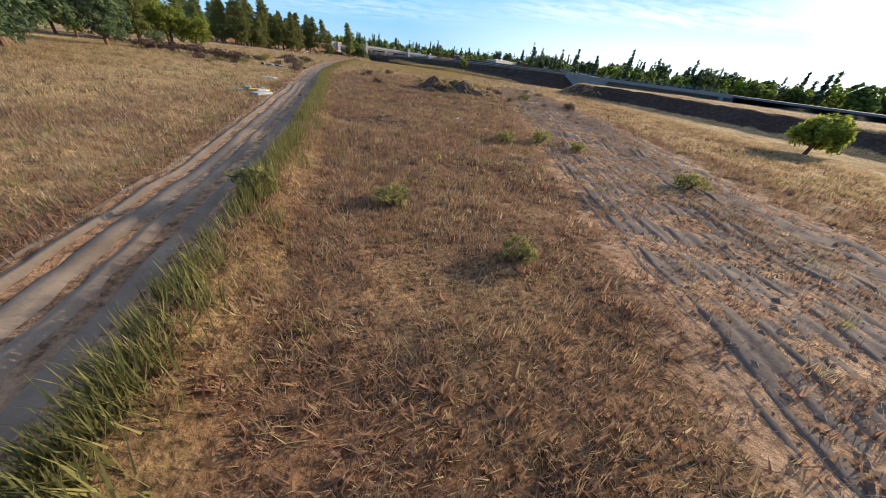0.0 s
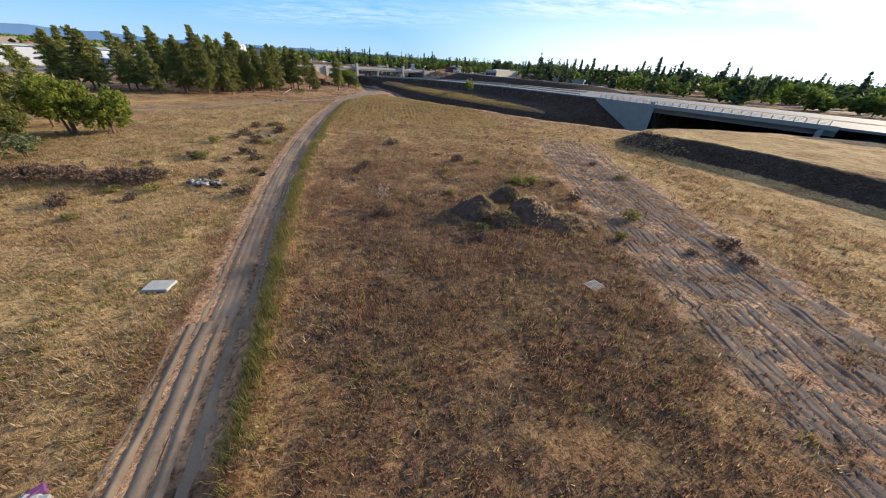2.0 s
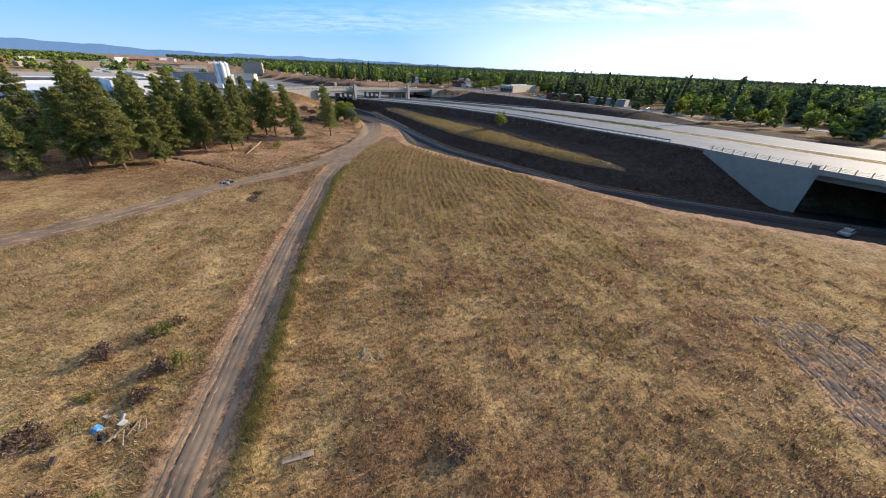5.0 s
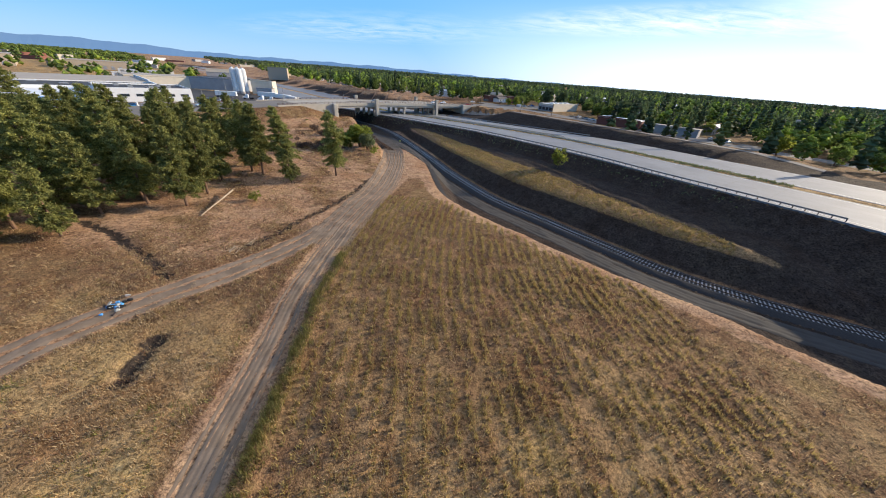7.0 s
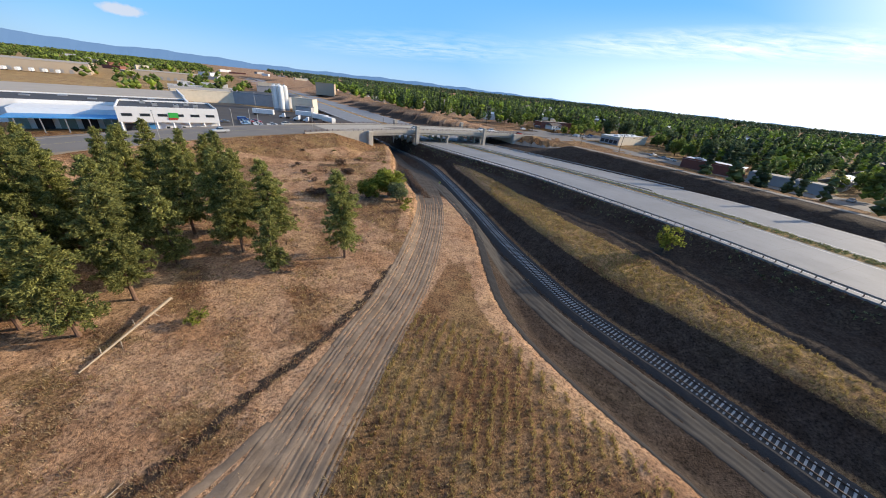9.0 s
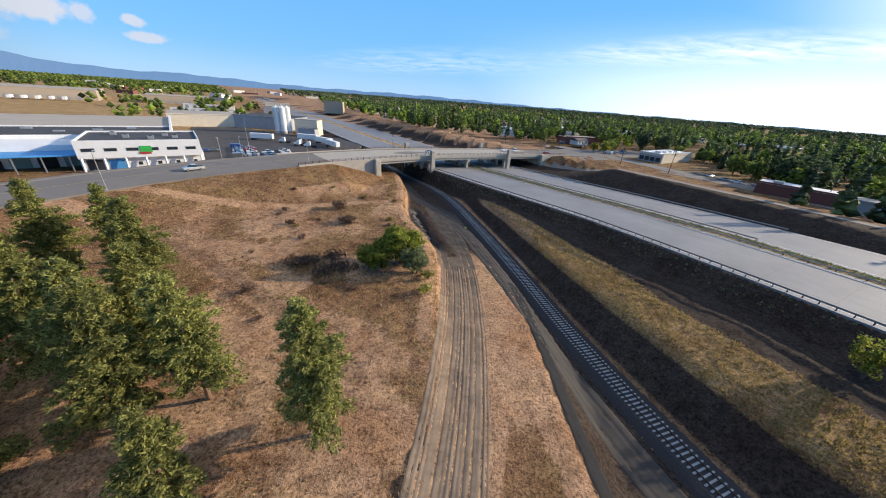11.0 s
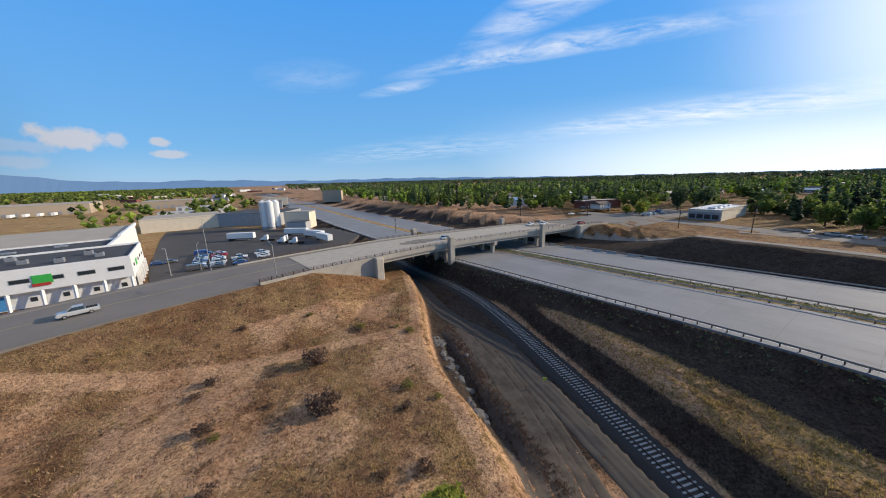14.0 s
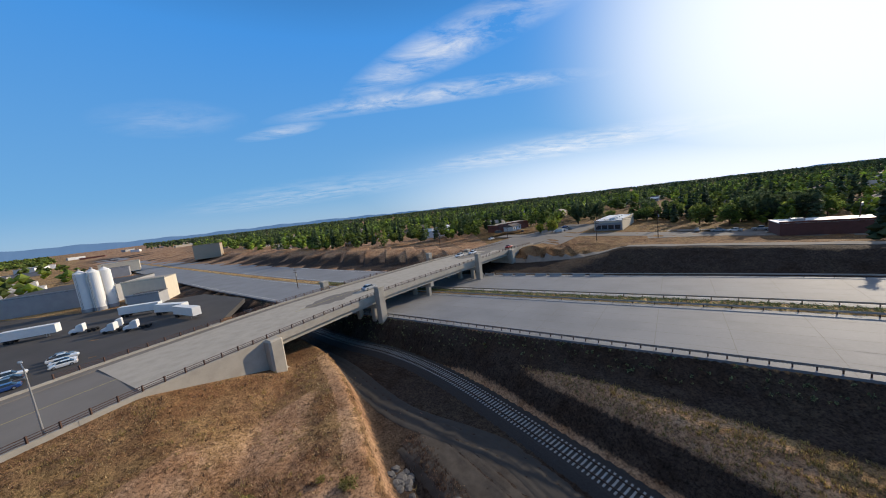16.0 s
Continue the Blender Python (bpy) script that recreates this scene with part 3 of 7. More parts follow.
soil = ramp(n, l, n3, [(0.3, (0.38, 0.235, 0.14)), (0.5, (0.53, 0.345, 0.21)), (0.7, (0.62, 0.43, 0.275))])
soil = mix(n, l, 0.35, soil, ramp(n, l, n4, [(0.35, (0.13, 0.078, 0.045)), (0.65, (0.46, 0.30, 0.18))]))


def edged(src, a, b2):
    add = n.new("ShaderNodeMath")
    add.operation = "ADD"
    sub = n.new("ShaderNodeMath")
    sub.operation = "MULTIPLY_ADD"
    sub.inputs[1].default_value, sub.inputs[2].default_value = 0.9, -0.45
    l.new(n3, sub.inputs[0])
    l.new(src, add.inputs[0])
    l.new(sub.outputs[0], add.inputs[1])
    return ramp(n, l, add.outputs[0], [(a, (0.0,)), (b2, (1.0,))])


c = mix(n, l, edged(sep.outputs[0], 0.35, 0.6), c, soil)
# one dark colour serves the soil and the painted shade
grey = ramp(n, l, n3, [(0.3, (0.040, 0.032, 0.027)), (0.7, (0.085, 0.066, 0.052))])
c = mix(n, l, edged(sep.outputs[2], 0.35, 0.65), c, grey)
l.new(c, b.inputs["Base Color"])
# clumps, hollows and bare spots a stride across
n5, n6 = noise_at(n, l, 0.55, 5, 0.7, co), noise_at(n, l, 0.11, 3, 0.6, co)
c = mix(n, l, 1.0, c, ramp(n, l, n5, [(0.34, (0.66, 0.63, 0.61)), (0.5, (0.95, 0.95, 0.95)), (0.64, (1.15, 1.13, 1.09))]), "MULTIPLY")
c = mix(n, l, 1.0, c, ramp(n, l, n6, [(0.36, (0.76, 0.67, 0.63)), (0.5, (0.92, 0.88, 0.90)), (0.64, (0.98, 0.96, 0.92))]), "MULTIPLY")
n7 = noise_at(n, l, 3.4, 4, 0.65, co)
c = mix(n, l, 1.0, c, ramp(n, l, n7, [(0.36, (0.42, 0.40, 0.39)), (0.48, (0.95, 0.95, 0.95)), (0.62, (1.3, 1.28, 1.22))]), "MULTIPLY")
l.new(c, b.inputs["Base Color"])
hm = mix(n, l, 0.4, mix(n, l, 0.6, n3, n7), n4)
bump(n, l, b, hm, 1.0, 0.30)

ny, nx = GX.shape
idx = np.arange(nx * ny).reshape(ny, nx)
faces = np.stack([idx[:-1, :-1], idx[:-1, 1:], idx[1:, 1:], idx[1:, :-1]], -1).reshape(-1, 4)
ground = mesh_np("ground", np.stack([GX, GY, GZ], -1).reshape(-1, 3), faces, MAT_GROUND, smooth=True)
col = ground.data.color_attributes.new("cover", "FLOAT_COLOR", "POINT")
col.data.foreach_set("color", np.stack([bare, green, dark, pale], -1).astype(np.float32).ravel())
tagged(ground, "dry straw-coloured grassland with bare reddish earth and banks", "ground", kind="structure")


def ribbon(name, line, s0, s1, step, offs, heights, material, parent=None, zfun=None, wob=None):
    """A strip along a line: lateral offsets, heights over zfun at each."""
    s = np.minimum(np.arange(s0, s1 + step / 2, step), line.s[-1])
    offs, heights = np.array(offs, float), np.array(heights, float)
    P = line.at(s)[:, None, :2] + line.side(s)[:, None, :] * offs[None, :, None]
    base = zfun(P[..., 0], P[..., 1]) if zfun else np.zeros(P.shape[:2])
    Z = base + heights[None]
    if wob is not None:
        Z = Z + wob(P[..., 0], P[..., 1])
    V = np.concatenate([P, Z[..., None]], -1)
    k, w = V.shape[:2]
    ii = np.arange(k * w).reshape(k, w)
    f = np.stack([ii[:-1, :-1], ii[:-1, 1:], ii[1:, 1:], ii[1:, :-1]], -1).reshape(-1, 4)
    return mesh_np(name, V.reshape(-1, 3), f, material, parent)


# ---- more materials ----
CONC = plain("motorway_concrete", (0.235, 0.24, 0.252), 0.75, vary=0.2, scale=0.10, fine=3.0, relief=0.05)
CAST = plain("cast_concrete", (0.43, 0.39, 0.33), 0.85, vary=0.18, scale=0.5, fine=8.0)
ASPH = plain("road_asphalt", (0.20, 0.182, 0.165), 0.9, vary=0.16, scale=0.12, fine=6.0, relief=0.08)
LOT = plain("lot_asphalt", (0.075, 0.07, 0.068), 0.9, vary=0.2, scale=0.1, fine=5.0, relief=0.08)
STEEL = plain("galvanised_steel", (0.42, 0.42, 0.42), 0.5, 0.7, vary=0.2, scale=2)
RUST = plain("brown_painted_steel", (0.11, 0.065, 0.05), 0.6, 0.2, vary=0.3, scale=2)
IRON = plain("rail_steel", (0.085, 0.062, 0.052), 0.6, 0.3, vary=0.3, scale=4)
TIE = plain("tie_concrete", (0.35, 0.345, 0.34), 0.8, vary=0.15, scale=3)
BALLAST = plain("crushed_stone", (0.045, 0.042, 0.042), 0.95, vary=0.4, scale=6, fine=14, relief=0.8)
WHITE = plain("white_paint", (0.78, 0.78, 0.77), 0.55, vary=0.07, scale=0.6)
CREAM = plain("cream_wall", (0.68, 0.60, 0.47), 0.8, vary=0.12, scale=0.4)
GREYWALL = plain("grey_wall", (0.36, 0.36, 0.37), 0.8, vary=0.15, scale=0.3)
ROOF = plain("dark_roofing", (0.075, 0.075, 0.08), 0.85, vary=0.25, scale=0.15, fine=3)
ROOFT = plain("tan_roofing", (0.42, 0.37, 0.31), 0.85, vary=0.12, scale=0.1, fine=3)
SHINGLE = plain("roof_shingle", (0.15, 0.13, 0.12), 0.9, vary=0.3, scale=0.7)
BLUE = plain("blue_sheet", (0.08, 0.30, 0.62), 0.5, vary=0.2)
GREENP = plain("green_sign", (0.05, 0.42, 0.08), 0.5, vary=0.1)
REDP = plain("red_paint", (0.42, 0.05, 0.04), 0.5, vary=0.15)
BRICKW = plain("red_brick_wall", (0.22, 0.09, 0.07), 0.85, vary=0.2, scale=0.8)
TAN = plain("tan_siding", (0.44, 0.36, 0.27), 0.8, vary=0.12)
RUBBER = plain("tyre_rubber", (0.022, 0.022, 0.023), 0.85, vary=0.3)
WOOD = plain("weathered_wood", (0.36, 0.29, 0.21), 0.85, vary=0.3, scale=2, fine=20)
POLEW = plain("pole_wood", (0.10, 0.07, 0.05), 0.9, vary=0.3, scale=2)
BARK = plain("pine_bark", (0.20, 0.12, 0.08), 0.95, vary=0.4, scale=3, fine=15, relief=0.8)
ROCK = plain("grey_rock", (0.13, 0.125, 0.125), 0.9, vary=0.35, scale=1.5, relief=0.6)
FABRIC = plain("stained_fabric", (0.42, 0.42, 0.39), 0.95, vary=0.25)
YELLOW = plain("yellow_foam", (0.60, 0.40, 0.09), 0.9, vary=0.25)
PURPLE = plain("purple_cloth", (0.17, 0.06, 0.16), 0.95, vary=0.4)
TEAL = plain("teal_board", (0.25, 0.36, 0.33), 0.8, vary=0.2)
LIME = plain("marking_white", (0.7, 0.7, 0.66), 0.7, vary=0.2)
DARK = plain("dark_opening", (0.03, 0.03, 0.035), 0.7)
m, n, l, b = mat("window_glass", 0.08)
b.inputs["Base Color"].default_value = (0.03, 0.04, 0.05, 1)
b.inputs["Specular IOR Level"].default_value = 0.6
GLASS = m


def leafy(name, dark, light, through_light=0.35, spread=0.0):
    m, n, l, b = mat(name, 0.75)
    g, o = n.new("ShaderNodeNewGeometry"), n.new("ShaderNodeObjectInfo")
    c = ramp(n, l, g.outputs["Random Per Island"], [(0.0, dark), (1.0, light)])
    if spread:
        w = noise_at(n, l, 0.07, 2, 0.5, where(n))
        c = mix(n, l, 1.0, c, ramp(n, l, w, [(0.34, (1 - spread, 1 - spread, 1 - spread * 0.8)), (0.5, (1.0, 1.0, 1.0)), (0.66, (1 + spread, 1 + spread * 0.8, 1.0))]), "MULTIPLY")
    h = n.new("ShaderNodeHueSaturation")
    v = n.new("ShaderNodeMapRange")
    v.inputs[3].default_value, v.inputs[4].default_value = 0.8, 1.2
    l.new(o.outputs["Random"], v.inputs[0])
    l.new(v.outputs[0], h.inputs["Value"])
    l.new(c, h.inputs["Color"])
    l.new(h.outputs[0], b.inputs["Base Color"])
    t, mx = n.new("ShaderNodeBsdfTranslucent"), n.new("ShaderNodeMixShader")
    l.new(h.outputs[0], t.inputs[0])
    mx.inputs[0].default_value = through_light
    l.new(b.outputs[0], mx.inputs[1])
    l.new(t.outputs[0], mx.inputs[2])
    l.new(mx.outputs[0], n["Material Output"].inputs[0])
    return m


NEEDLE = leafy("pine_needles", (0.07, 0.085, 0.026), (0.40, 0.40, 0.12), 0.4)
LEAF = leafy("broad_leaves", (0.08, 0.11, 0.018), (0.42, 0.45, 0.08), 0.55)
LEAF2 = leafy("town_leaves", (0.10, 0.15, 0.04), (0.36, 0.46, 0.12), 0.6, 0.6)
LEAF3 = leafy("town_conifers", (0.065, 0.10, 0.05), (0.20, 0.27, 0.13), 0.5, 0.55)
STRAW = leafy("straw_blades", (0.33, 0.225, 0.12), (0.74, 0.56, 0.32), 0.58)
REDGRASS = leafy("russet_blades", (0.20, 0.112, 0.073), (0.47, 0.285, 0.175), 0.55)
WEED = leafy("yellow_green_weeds", (0.13, 0.12, 0.035), (0.40, 0.36, 0.12), 0.45)
DRYWEED = leafy("yellowing_weeds", (0.21, 0.155, 0.06), (0.50, 0.38, 0.15), 0.5)
BRUSH = leafy("dry_brush", (0.07, 0.045, 0.035), (0.20, 0.13, 0.09), 0.1)
SAGE = leafy("grey_green_weeds", (0.09, 0.115, 0.05), (0.26, 0.28, 0.13), 0.3)

# ---- motorway ----
hwz = lambda x, y: hw_z(y)
s_of = lambda line, y: float(np.interp(-y if line.p[0, 1] > line.p[-1, 1] else y, -line.p[:, 1] if line.p[0, 1] > line.p[-1, 1] else line.p[:, 1], line.s))
for nm, o0 in (("carriageway_near", 0.0), ("carriageway_far", HW_W + MED_W)):
    ob = ribbon(nm, hw, 20, hw.s[-1], 4.0, [o0, o0 + 0.02, o0 + HW_W / 2, o0 + HW_W - 0.02, o0 + HW_W], [-0.6, 0, 0.08, 0, -0.6], CONC, zfun=hwz)
    tagged(ob, "pale grey concrete carriageway with sawn paving joints", "road", kind="structure")
# sawn joints and edge stripes as thin raised-flush strips
JOINT = plain("joint_sealant", (0.20, 0.19, 0.18), 0.8)
ys0, ys1 = s_of(hw, 20), s_of(hw, 330)
for o0 in (0.0, HW_W + MED_W):
    for k in range(1, 6):
        o = o0 + k * HW_W / 6
        h = 0.004 + 0.08 * (1 - abs(k - 3) / 3)
        ob = ribbon("long_joint", hw, ys0, ys1, 6.0, [o - 0.04, o + 0.04], [h, h], JOINT, zfun=hwz)
        tagged(ob, "dark sealed joint between concrete lanes", "paving joint", kind="structure")
    for o in (o0 + 1.6, o0 + HW_W - 1.6):
        ob = ribbon("edge_stripe", hw, ys0, ys1, 6.0, [o - 0.09, o + 0.09], [0.025, 0.025], LIME, zfun=hwz)
        tagged(ob, "faint white edge stripe", "road marking", kind="structure")
V, Fc = [], []
for s in np.arange(s_of(hw, 60), s_of(hw, 240), 9.2):
    for o0 in (0.0, HW_W + MED_W):
        for o1, o2, h1, h2 in ((0.05, HW_W / 2, 0.006, 0.086), (HW_W / 2, HW_W - 0.05, 0.086, 0.006)):
            q = [(*hw.off(s - 0.035, o0 + o1), h1), (*hw.off(s + 0.035, o0 + o1), h1), (*hw.off(s + 0.035, o0 + o2), h2), (*hw.off(s - 0.035, o0 + o2), h2)]
            k = len(V)
            V += [(a, c, float(hw_z(c)) + e) for a, c, e in q]
            Fc.append((k, k + 1, k + 2, k + 3))
tagged(mesh_np("cross_joints", V, Fc, JOINT), "dark sawn joints across the concrete lanes", "paving joint", kind="structure")
# median: planted strip
med = ribbon("median", hw, 20, hw.s[-1] - 400, 4.0, [HW_W - 0.3, HW_W + 1.2, HW_W + 2.5, HW_W + 3.8, HW_W + MED_W + 0.3], [-0.2, 0.05, 0.12, 0.05, -0.2], MAT_GROUND, zfun=hwz)
tagged(med, "narrow weedy median strip", "median", kind="structure")


def guardrail(name, line, off, y0, y1, zf, step=1.905, top=0.78, label="galvanised guardrail on posts"):
    root = empty(name, Matrix(), label, "guardrail")
    a, b2 = s_of(line, y0), s_of(line, y1)
    a, b2 = min(a, b2), max(a, b2)
    r = ribbon("beam", line, a, b2, step * 2, [off - 0.05, off - 0.05, off - 0.02, off + 0.03, off + 0.03, off - 0.05], [top - 0.3, top, top + 0.02, top, top - 0.3, top - 0.3], STEEL, root, zfun=zf)
    me = None
    for s in np.arange(a, b2, step):
        p = line.off(s, off + 0.09)
        if me is None:
            ob = part("post", boxed(-0.07, -0.06, -0.5, 0.07, 0.06, top - 0.03, bev=0.01), RUST, root)
            me = ob.data
        else:
            ob = new("post", me)
            ob.parent = root
        ob.location = (p[0], p[1], float(zf(p[0], p[1])))
    return root


guardrail("guardrail", hw, 0.5, 50, 205, hwz)
guardrail("guardrail", hw, HW_W - 0.4, 100, 205, hwz, 3.81)
guardrail("guardrail", hw, HW_W + MED_W + 0.4, 120, 215, hwz, 3.81)
guardrail("guardrail", hw, HW_W * 2 + MED_W - 0.4, 120, 190, hwz, 3.81)

# concrete barrier blocks along the far shoulder
blk = bmesh.new()
prof = [(-0.3, 0), (0.3, 0), (0.26, 0.12), (0.11, 0.35), (0.09, 0.85), (-0.09, 0.85), (-0.11, 0.35), (-0.26, 0.12)]
va = [blk.verts.new((-1.9, p, q)) for p, q in prof]
vb = [blk.verts.new((1.9, p, q)) for p, q in prof]
for i in range(8):
    blk.faces.new((va[i], va[(i + 1) % 8], vb[(i + 1) % 8], vb[i]))
blk.faces.new(va[::-1])
blk.faces.new(vb)
first = None
for k, (x, y) in enumerate(((-8, 232.5), (-4.2, 229.5), (1.5, 224.5), (5.2, 221.0), (11.0, 216.2), (14.8, 212.8), (20.5, 208.0), (24.5, 204.6))):
    h = hw.east(np.array([x]), np.array([y]))[0]
    p = np.array([x, y]) + np.array([0.75, 0.66]) * (HW_W * 2 + MED_W - 1.2 - h)
    mt = pose(p[0], p[1], float(hw_z(p[1])) + 0.01, 0, 0, -41 + (k % 3) * 1.5)
    if first is None:
        first = tagged(part("barrier_block", blk, TIE), "pale precast concrete barrier block beside the motorway", "barrier", "barrier blocks")
        first.matrix_world = mt
    else:
        copy_thing(first, mt)

# bridge of the motorway over the railway
wall_root = empty("motorway_bridge", Matrix(), "concrete motorway bridge with wing wall and railing", "bridge")
al = 0.62 * hw.p[:, 0] - 0.78 * hw.p[:, 1]
s_al = lambda v: float(np.interp(-v, -al, hw.s)) if al[0] > al[-1] else float(np.interp(v, al, hw.s))
sa, sb = s_al(GAP1 + 4), s_al(GAP0 - 2)
ribbon("deck", hw, sa, sb, 3.0, [-1.4, -1.4, -1.1, -1.1, HW_W * 2 + MED_W, HW_W * 2 + MED_W, -1.1], [-0.9, 0.25, 0.25, -0.9, -0.9, -0.06, -0.06], CAST, wall_root, zfun=hwz)
for k in range(7):
    o = 1.2 + k * 8.4
    ribbon("girder", hw, sa, sb, 3.0, [o - 0.5, o - 0.5, o + 0.5, o + 0.5], [-0.9, -2.4, -2.4, -0.9], CAST, wall_root, zfun=hwz)
sw0, sw1 = s_al(GAP0 - 20), s_al(GAP0 + 1)
sw0, sw1 = min(sw0, sw1), max(sw0, sw1)
ribbon("wing_wall", hw, sw0, sw1, 2.0, [-0.6, -1.35, -1.35, -0.6], [0.2, 0.2, -11, -11], CAST, wall_root, zfun=hwz)
for along in (GAP0 - 1.0, GAP1 + 1.0):
    s = s_al(along)
    a, b2 = hw.off(s, -1.3), hw.off(s, HW_W * 2 + MED_W)
    d = Vector((b2[0] - a[0], b2[1] - a[1], 0))
    mt = Matrix.Translation((a[0], a[1], 0)) @ pose(0, 0, 0, 0, 0, math.degrees(math.atan2(d.y, d.x)))
    part("abutment", boxed(0, -0.6, -8, d.length, 0.6, 4.0, mt, 0.03), CAST, wall_root)
part("corner_cap", boxed(-0.5, -0.5, 0, 0.5, 0.5, 1.3, Matrix.Translation((*hw.off(s_al(GAP0), -1.1), 4.2)), 0.06), CAST, wall_root)
ra, rb = s_al(GAP1 + 2), s_al(GAP0 - 20)
for t2 in (0.55, 0.85, 1.15):
    ribbon("bar", hw, min(ra, rb), max(ra, rb), 3.0, [-1.3, -1.3, -1.24, -1.24], [t2 - 0.05, t2, t2, t2 - 0.05], STEEL, wall_root, zfun=hwz)
pm = None
for s in np.arange(min(ra, rb), max(ra, rb), 2.3):
    p = hw.off(s, -1.27)
    if pm is None:
        ob = part("post", boxed(-0.07, -0.07, 0, 0.07, 0.07, 1.18), STEEL, wall_root)
        pm = ob.data
    else:
        ob = new("post", pm)
        ob.parent = wall_root
    ob.location = (*p, float(hw_z(p[1])) + 0.2)

# ---- railway ----
railway = empty("railway_track", Matrix(), "single railway track on dark ballast with concrete ties", "railway")
for o in (-0.7525, 0.7525):
    ribbon("rail", rail, 60, rail.s[-1], 2.0, [o - 0.075, o - 0.012, o - 0.012, o - 0.037, o - 0.037, o + 0.037, o + 0.037, o + 0.012, o + 0.012, o + 0.075], [0.56, 0.58, 0.66, 0.67, 0.73, 0.73, 0.67, 0.66, 0.58, 0.56], IRON, railway, zfun=lambda x, y: 0 * x + FLOOR)
ribbon("ballast", rail, 60, rail.s[-1], 1.5, [-3.1, -2.4, -1.75, -1.3, 0, 1.3, 1.75, 2.4, 3.1], [-0.05, 0.28, 0.5, 0.51, 0.49, 0.51, 0.5, 0.28, -0.05], BALLAST, railway, zfun=lambda x, y: 0 * x + FLOOR, wob=lambda x, y: 0.025 * wave(x, y, 0.9, 5))
tb = bmesh.new()
va = [(-1.3, -0.13, 0), (-1.3, 0.13, 0), (1.3, 0.13, 0), (1.3, -0.13, 0)]
lo = [tb.verts.new((x, y, 0.38)) for x, y, z in va]
xs = [-1.3, -0.55, 0.0, 0.55, 1.3]
top = [[tb.verts.new((x, s * 0.105, z)) for x, z in zip(xs, (0.565, 0.565, 0.535, 0.565, 0.565))] for s in (-1, 1)]
for i in range(4):
    tb.faces.new((top[0][i], top[0][i + 1], top[1][i + 1], top[1][i]))
tb.faces.new((lo[0], lo[3], *top[0][::-1]))
tb.faces.new((lo[2], lo[1], *top[1]))
tb.faces.new((lo[1], lo[0], top[0][0], top[1][0]))
tb.faces.new((lo[3], lo[2], top[1][-1], top[0][-1]))
bmesh.ops.recalc_face_normals(tb, faces=tb.faces)
tie0 = None
far_v, far_f = [], []
s_lo, s_hi = s_of(rail, 38), s_of(rail, 186)
for k, s in enumerate(np.arange(70, s_of(rail, 300), 0.61)):
    p, sd = rail.at(s), rail.side(s)
    az = math.degrees(math.atan2(sd[1], sd[0]))
    mt = pose(p[0], p[1], FLOOR, 0, 0, az)
    if s_lo <= s <= s_hi and (s - s_lo) / 0.61 < 300:
        if tie0 is None:
            ob = part("tie", tb, TIE, railway)
            tie0 = ob.data
        else:
            ob = new("tie", tie0)
            ob.parent = railway
        ob.matrix_world = mt
    else:
        q = len(far_v)
        for x, y, z in ((-1.3, -0.12, 0.56), (1.3, -0.12, 0.56), (1.3, 0.12, 0.56), (-1.3, 0.12, 0.56)):
            far_v.append(tuple(mt @ Vector((x, y, z))))
        far_f.append((q, q + 1, q + 2, q + 3))
tagged(mesh_np("tie_rest", far_v, far_f, TIE, railway), "", kind="stuff")
post = empty("trackside_sign", on(-21, 138.5), "small yellow and white marker sign beside the railway", "sign")
part("post", tubed((0, 0, -0.2), (0, 0, 1.3), 0.03, seg=6), STEEL, post)
part("plate", boxed(-0.3, -0.02, 0.9, 0.3, 0.02, 1.5, bev=0.005), plain("marker_yellow", (0.65, 0.6, 0.1), 0.5), post)

# ---- overpass ----
roadz = lambda x, y: road_z(y)
ob = ribbon("overpass_road", road, 5, road.s[-1], 3.0, [0, 0, -1.8, -1.85, -ROAD_W / 2, -ROAD_W + 1.85, -ROAD_W + 1.8, -ROAD_W, -ROAD_W], [-0.5, 0.16, 0.16, 0, 0.14, 0, 0.16, 0.16, -0.5], ASPH, zfun=roadz)
tagged(ob, "worn grey asphalt road with raised pavements leading over the bridge", "road", kind="structure")
ob = ribbon("centre_line", road, 30, road.s[-1] - 60, 3.0, [-ROAD_W / 2 - 0.1, -ROAD_W / 2 + 0.1], [0.146, 0.146], plain("faded_yellow", (0.42, 0.36, 0.16), 0.8), zfun=roadz)
tagged(ob, "faded yellow centre line", "road marking", kind="structure")
s_w, s_e = s_of(road, 163), s_of(road, 244)
overpass = empty("overpass_bridge", Matrix(), "pale concrete road bridge over railway and motorway", "bridge")
ribbon("deck", road, s_w, s_e, 3.0, [0.35, 0.35, 0.1, 0.1, -ROAD_W - 0.1, -ROAD_W - 0.1, -ROAD_W - 0.35, -ROAD_W - 0.35, -ROAD_W - 0.1, 0.1, 0.35], [0.45, -0.55, -0.55, -0.75, -0.75, -0.55, -0.55, 0.45, 0.45, 0.45, 0.45], CAST, overpass, zfun=lambda x, y: road_z(y) - 0.3)
for k in range(6):
    o = -0.5 - k * (ROAD_W - 1) / 5
    ribbon("girder", road, s_w, s_e, 3.0, [o - 0.45, o - 0.45, o - 0.2, o - 0.2, o + 0.2, o + 0.2, o + 0.45, o + 0.45], [-0.74, -1.0, -1.1, -1.9, -1.9, -1.1, -1.0, -0.74], CAST, overpass, zfun=roadz)
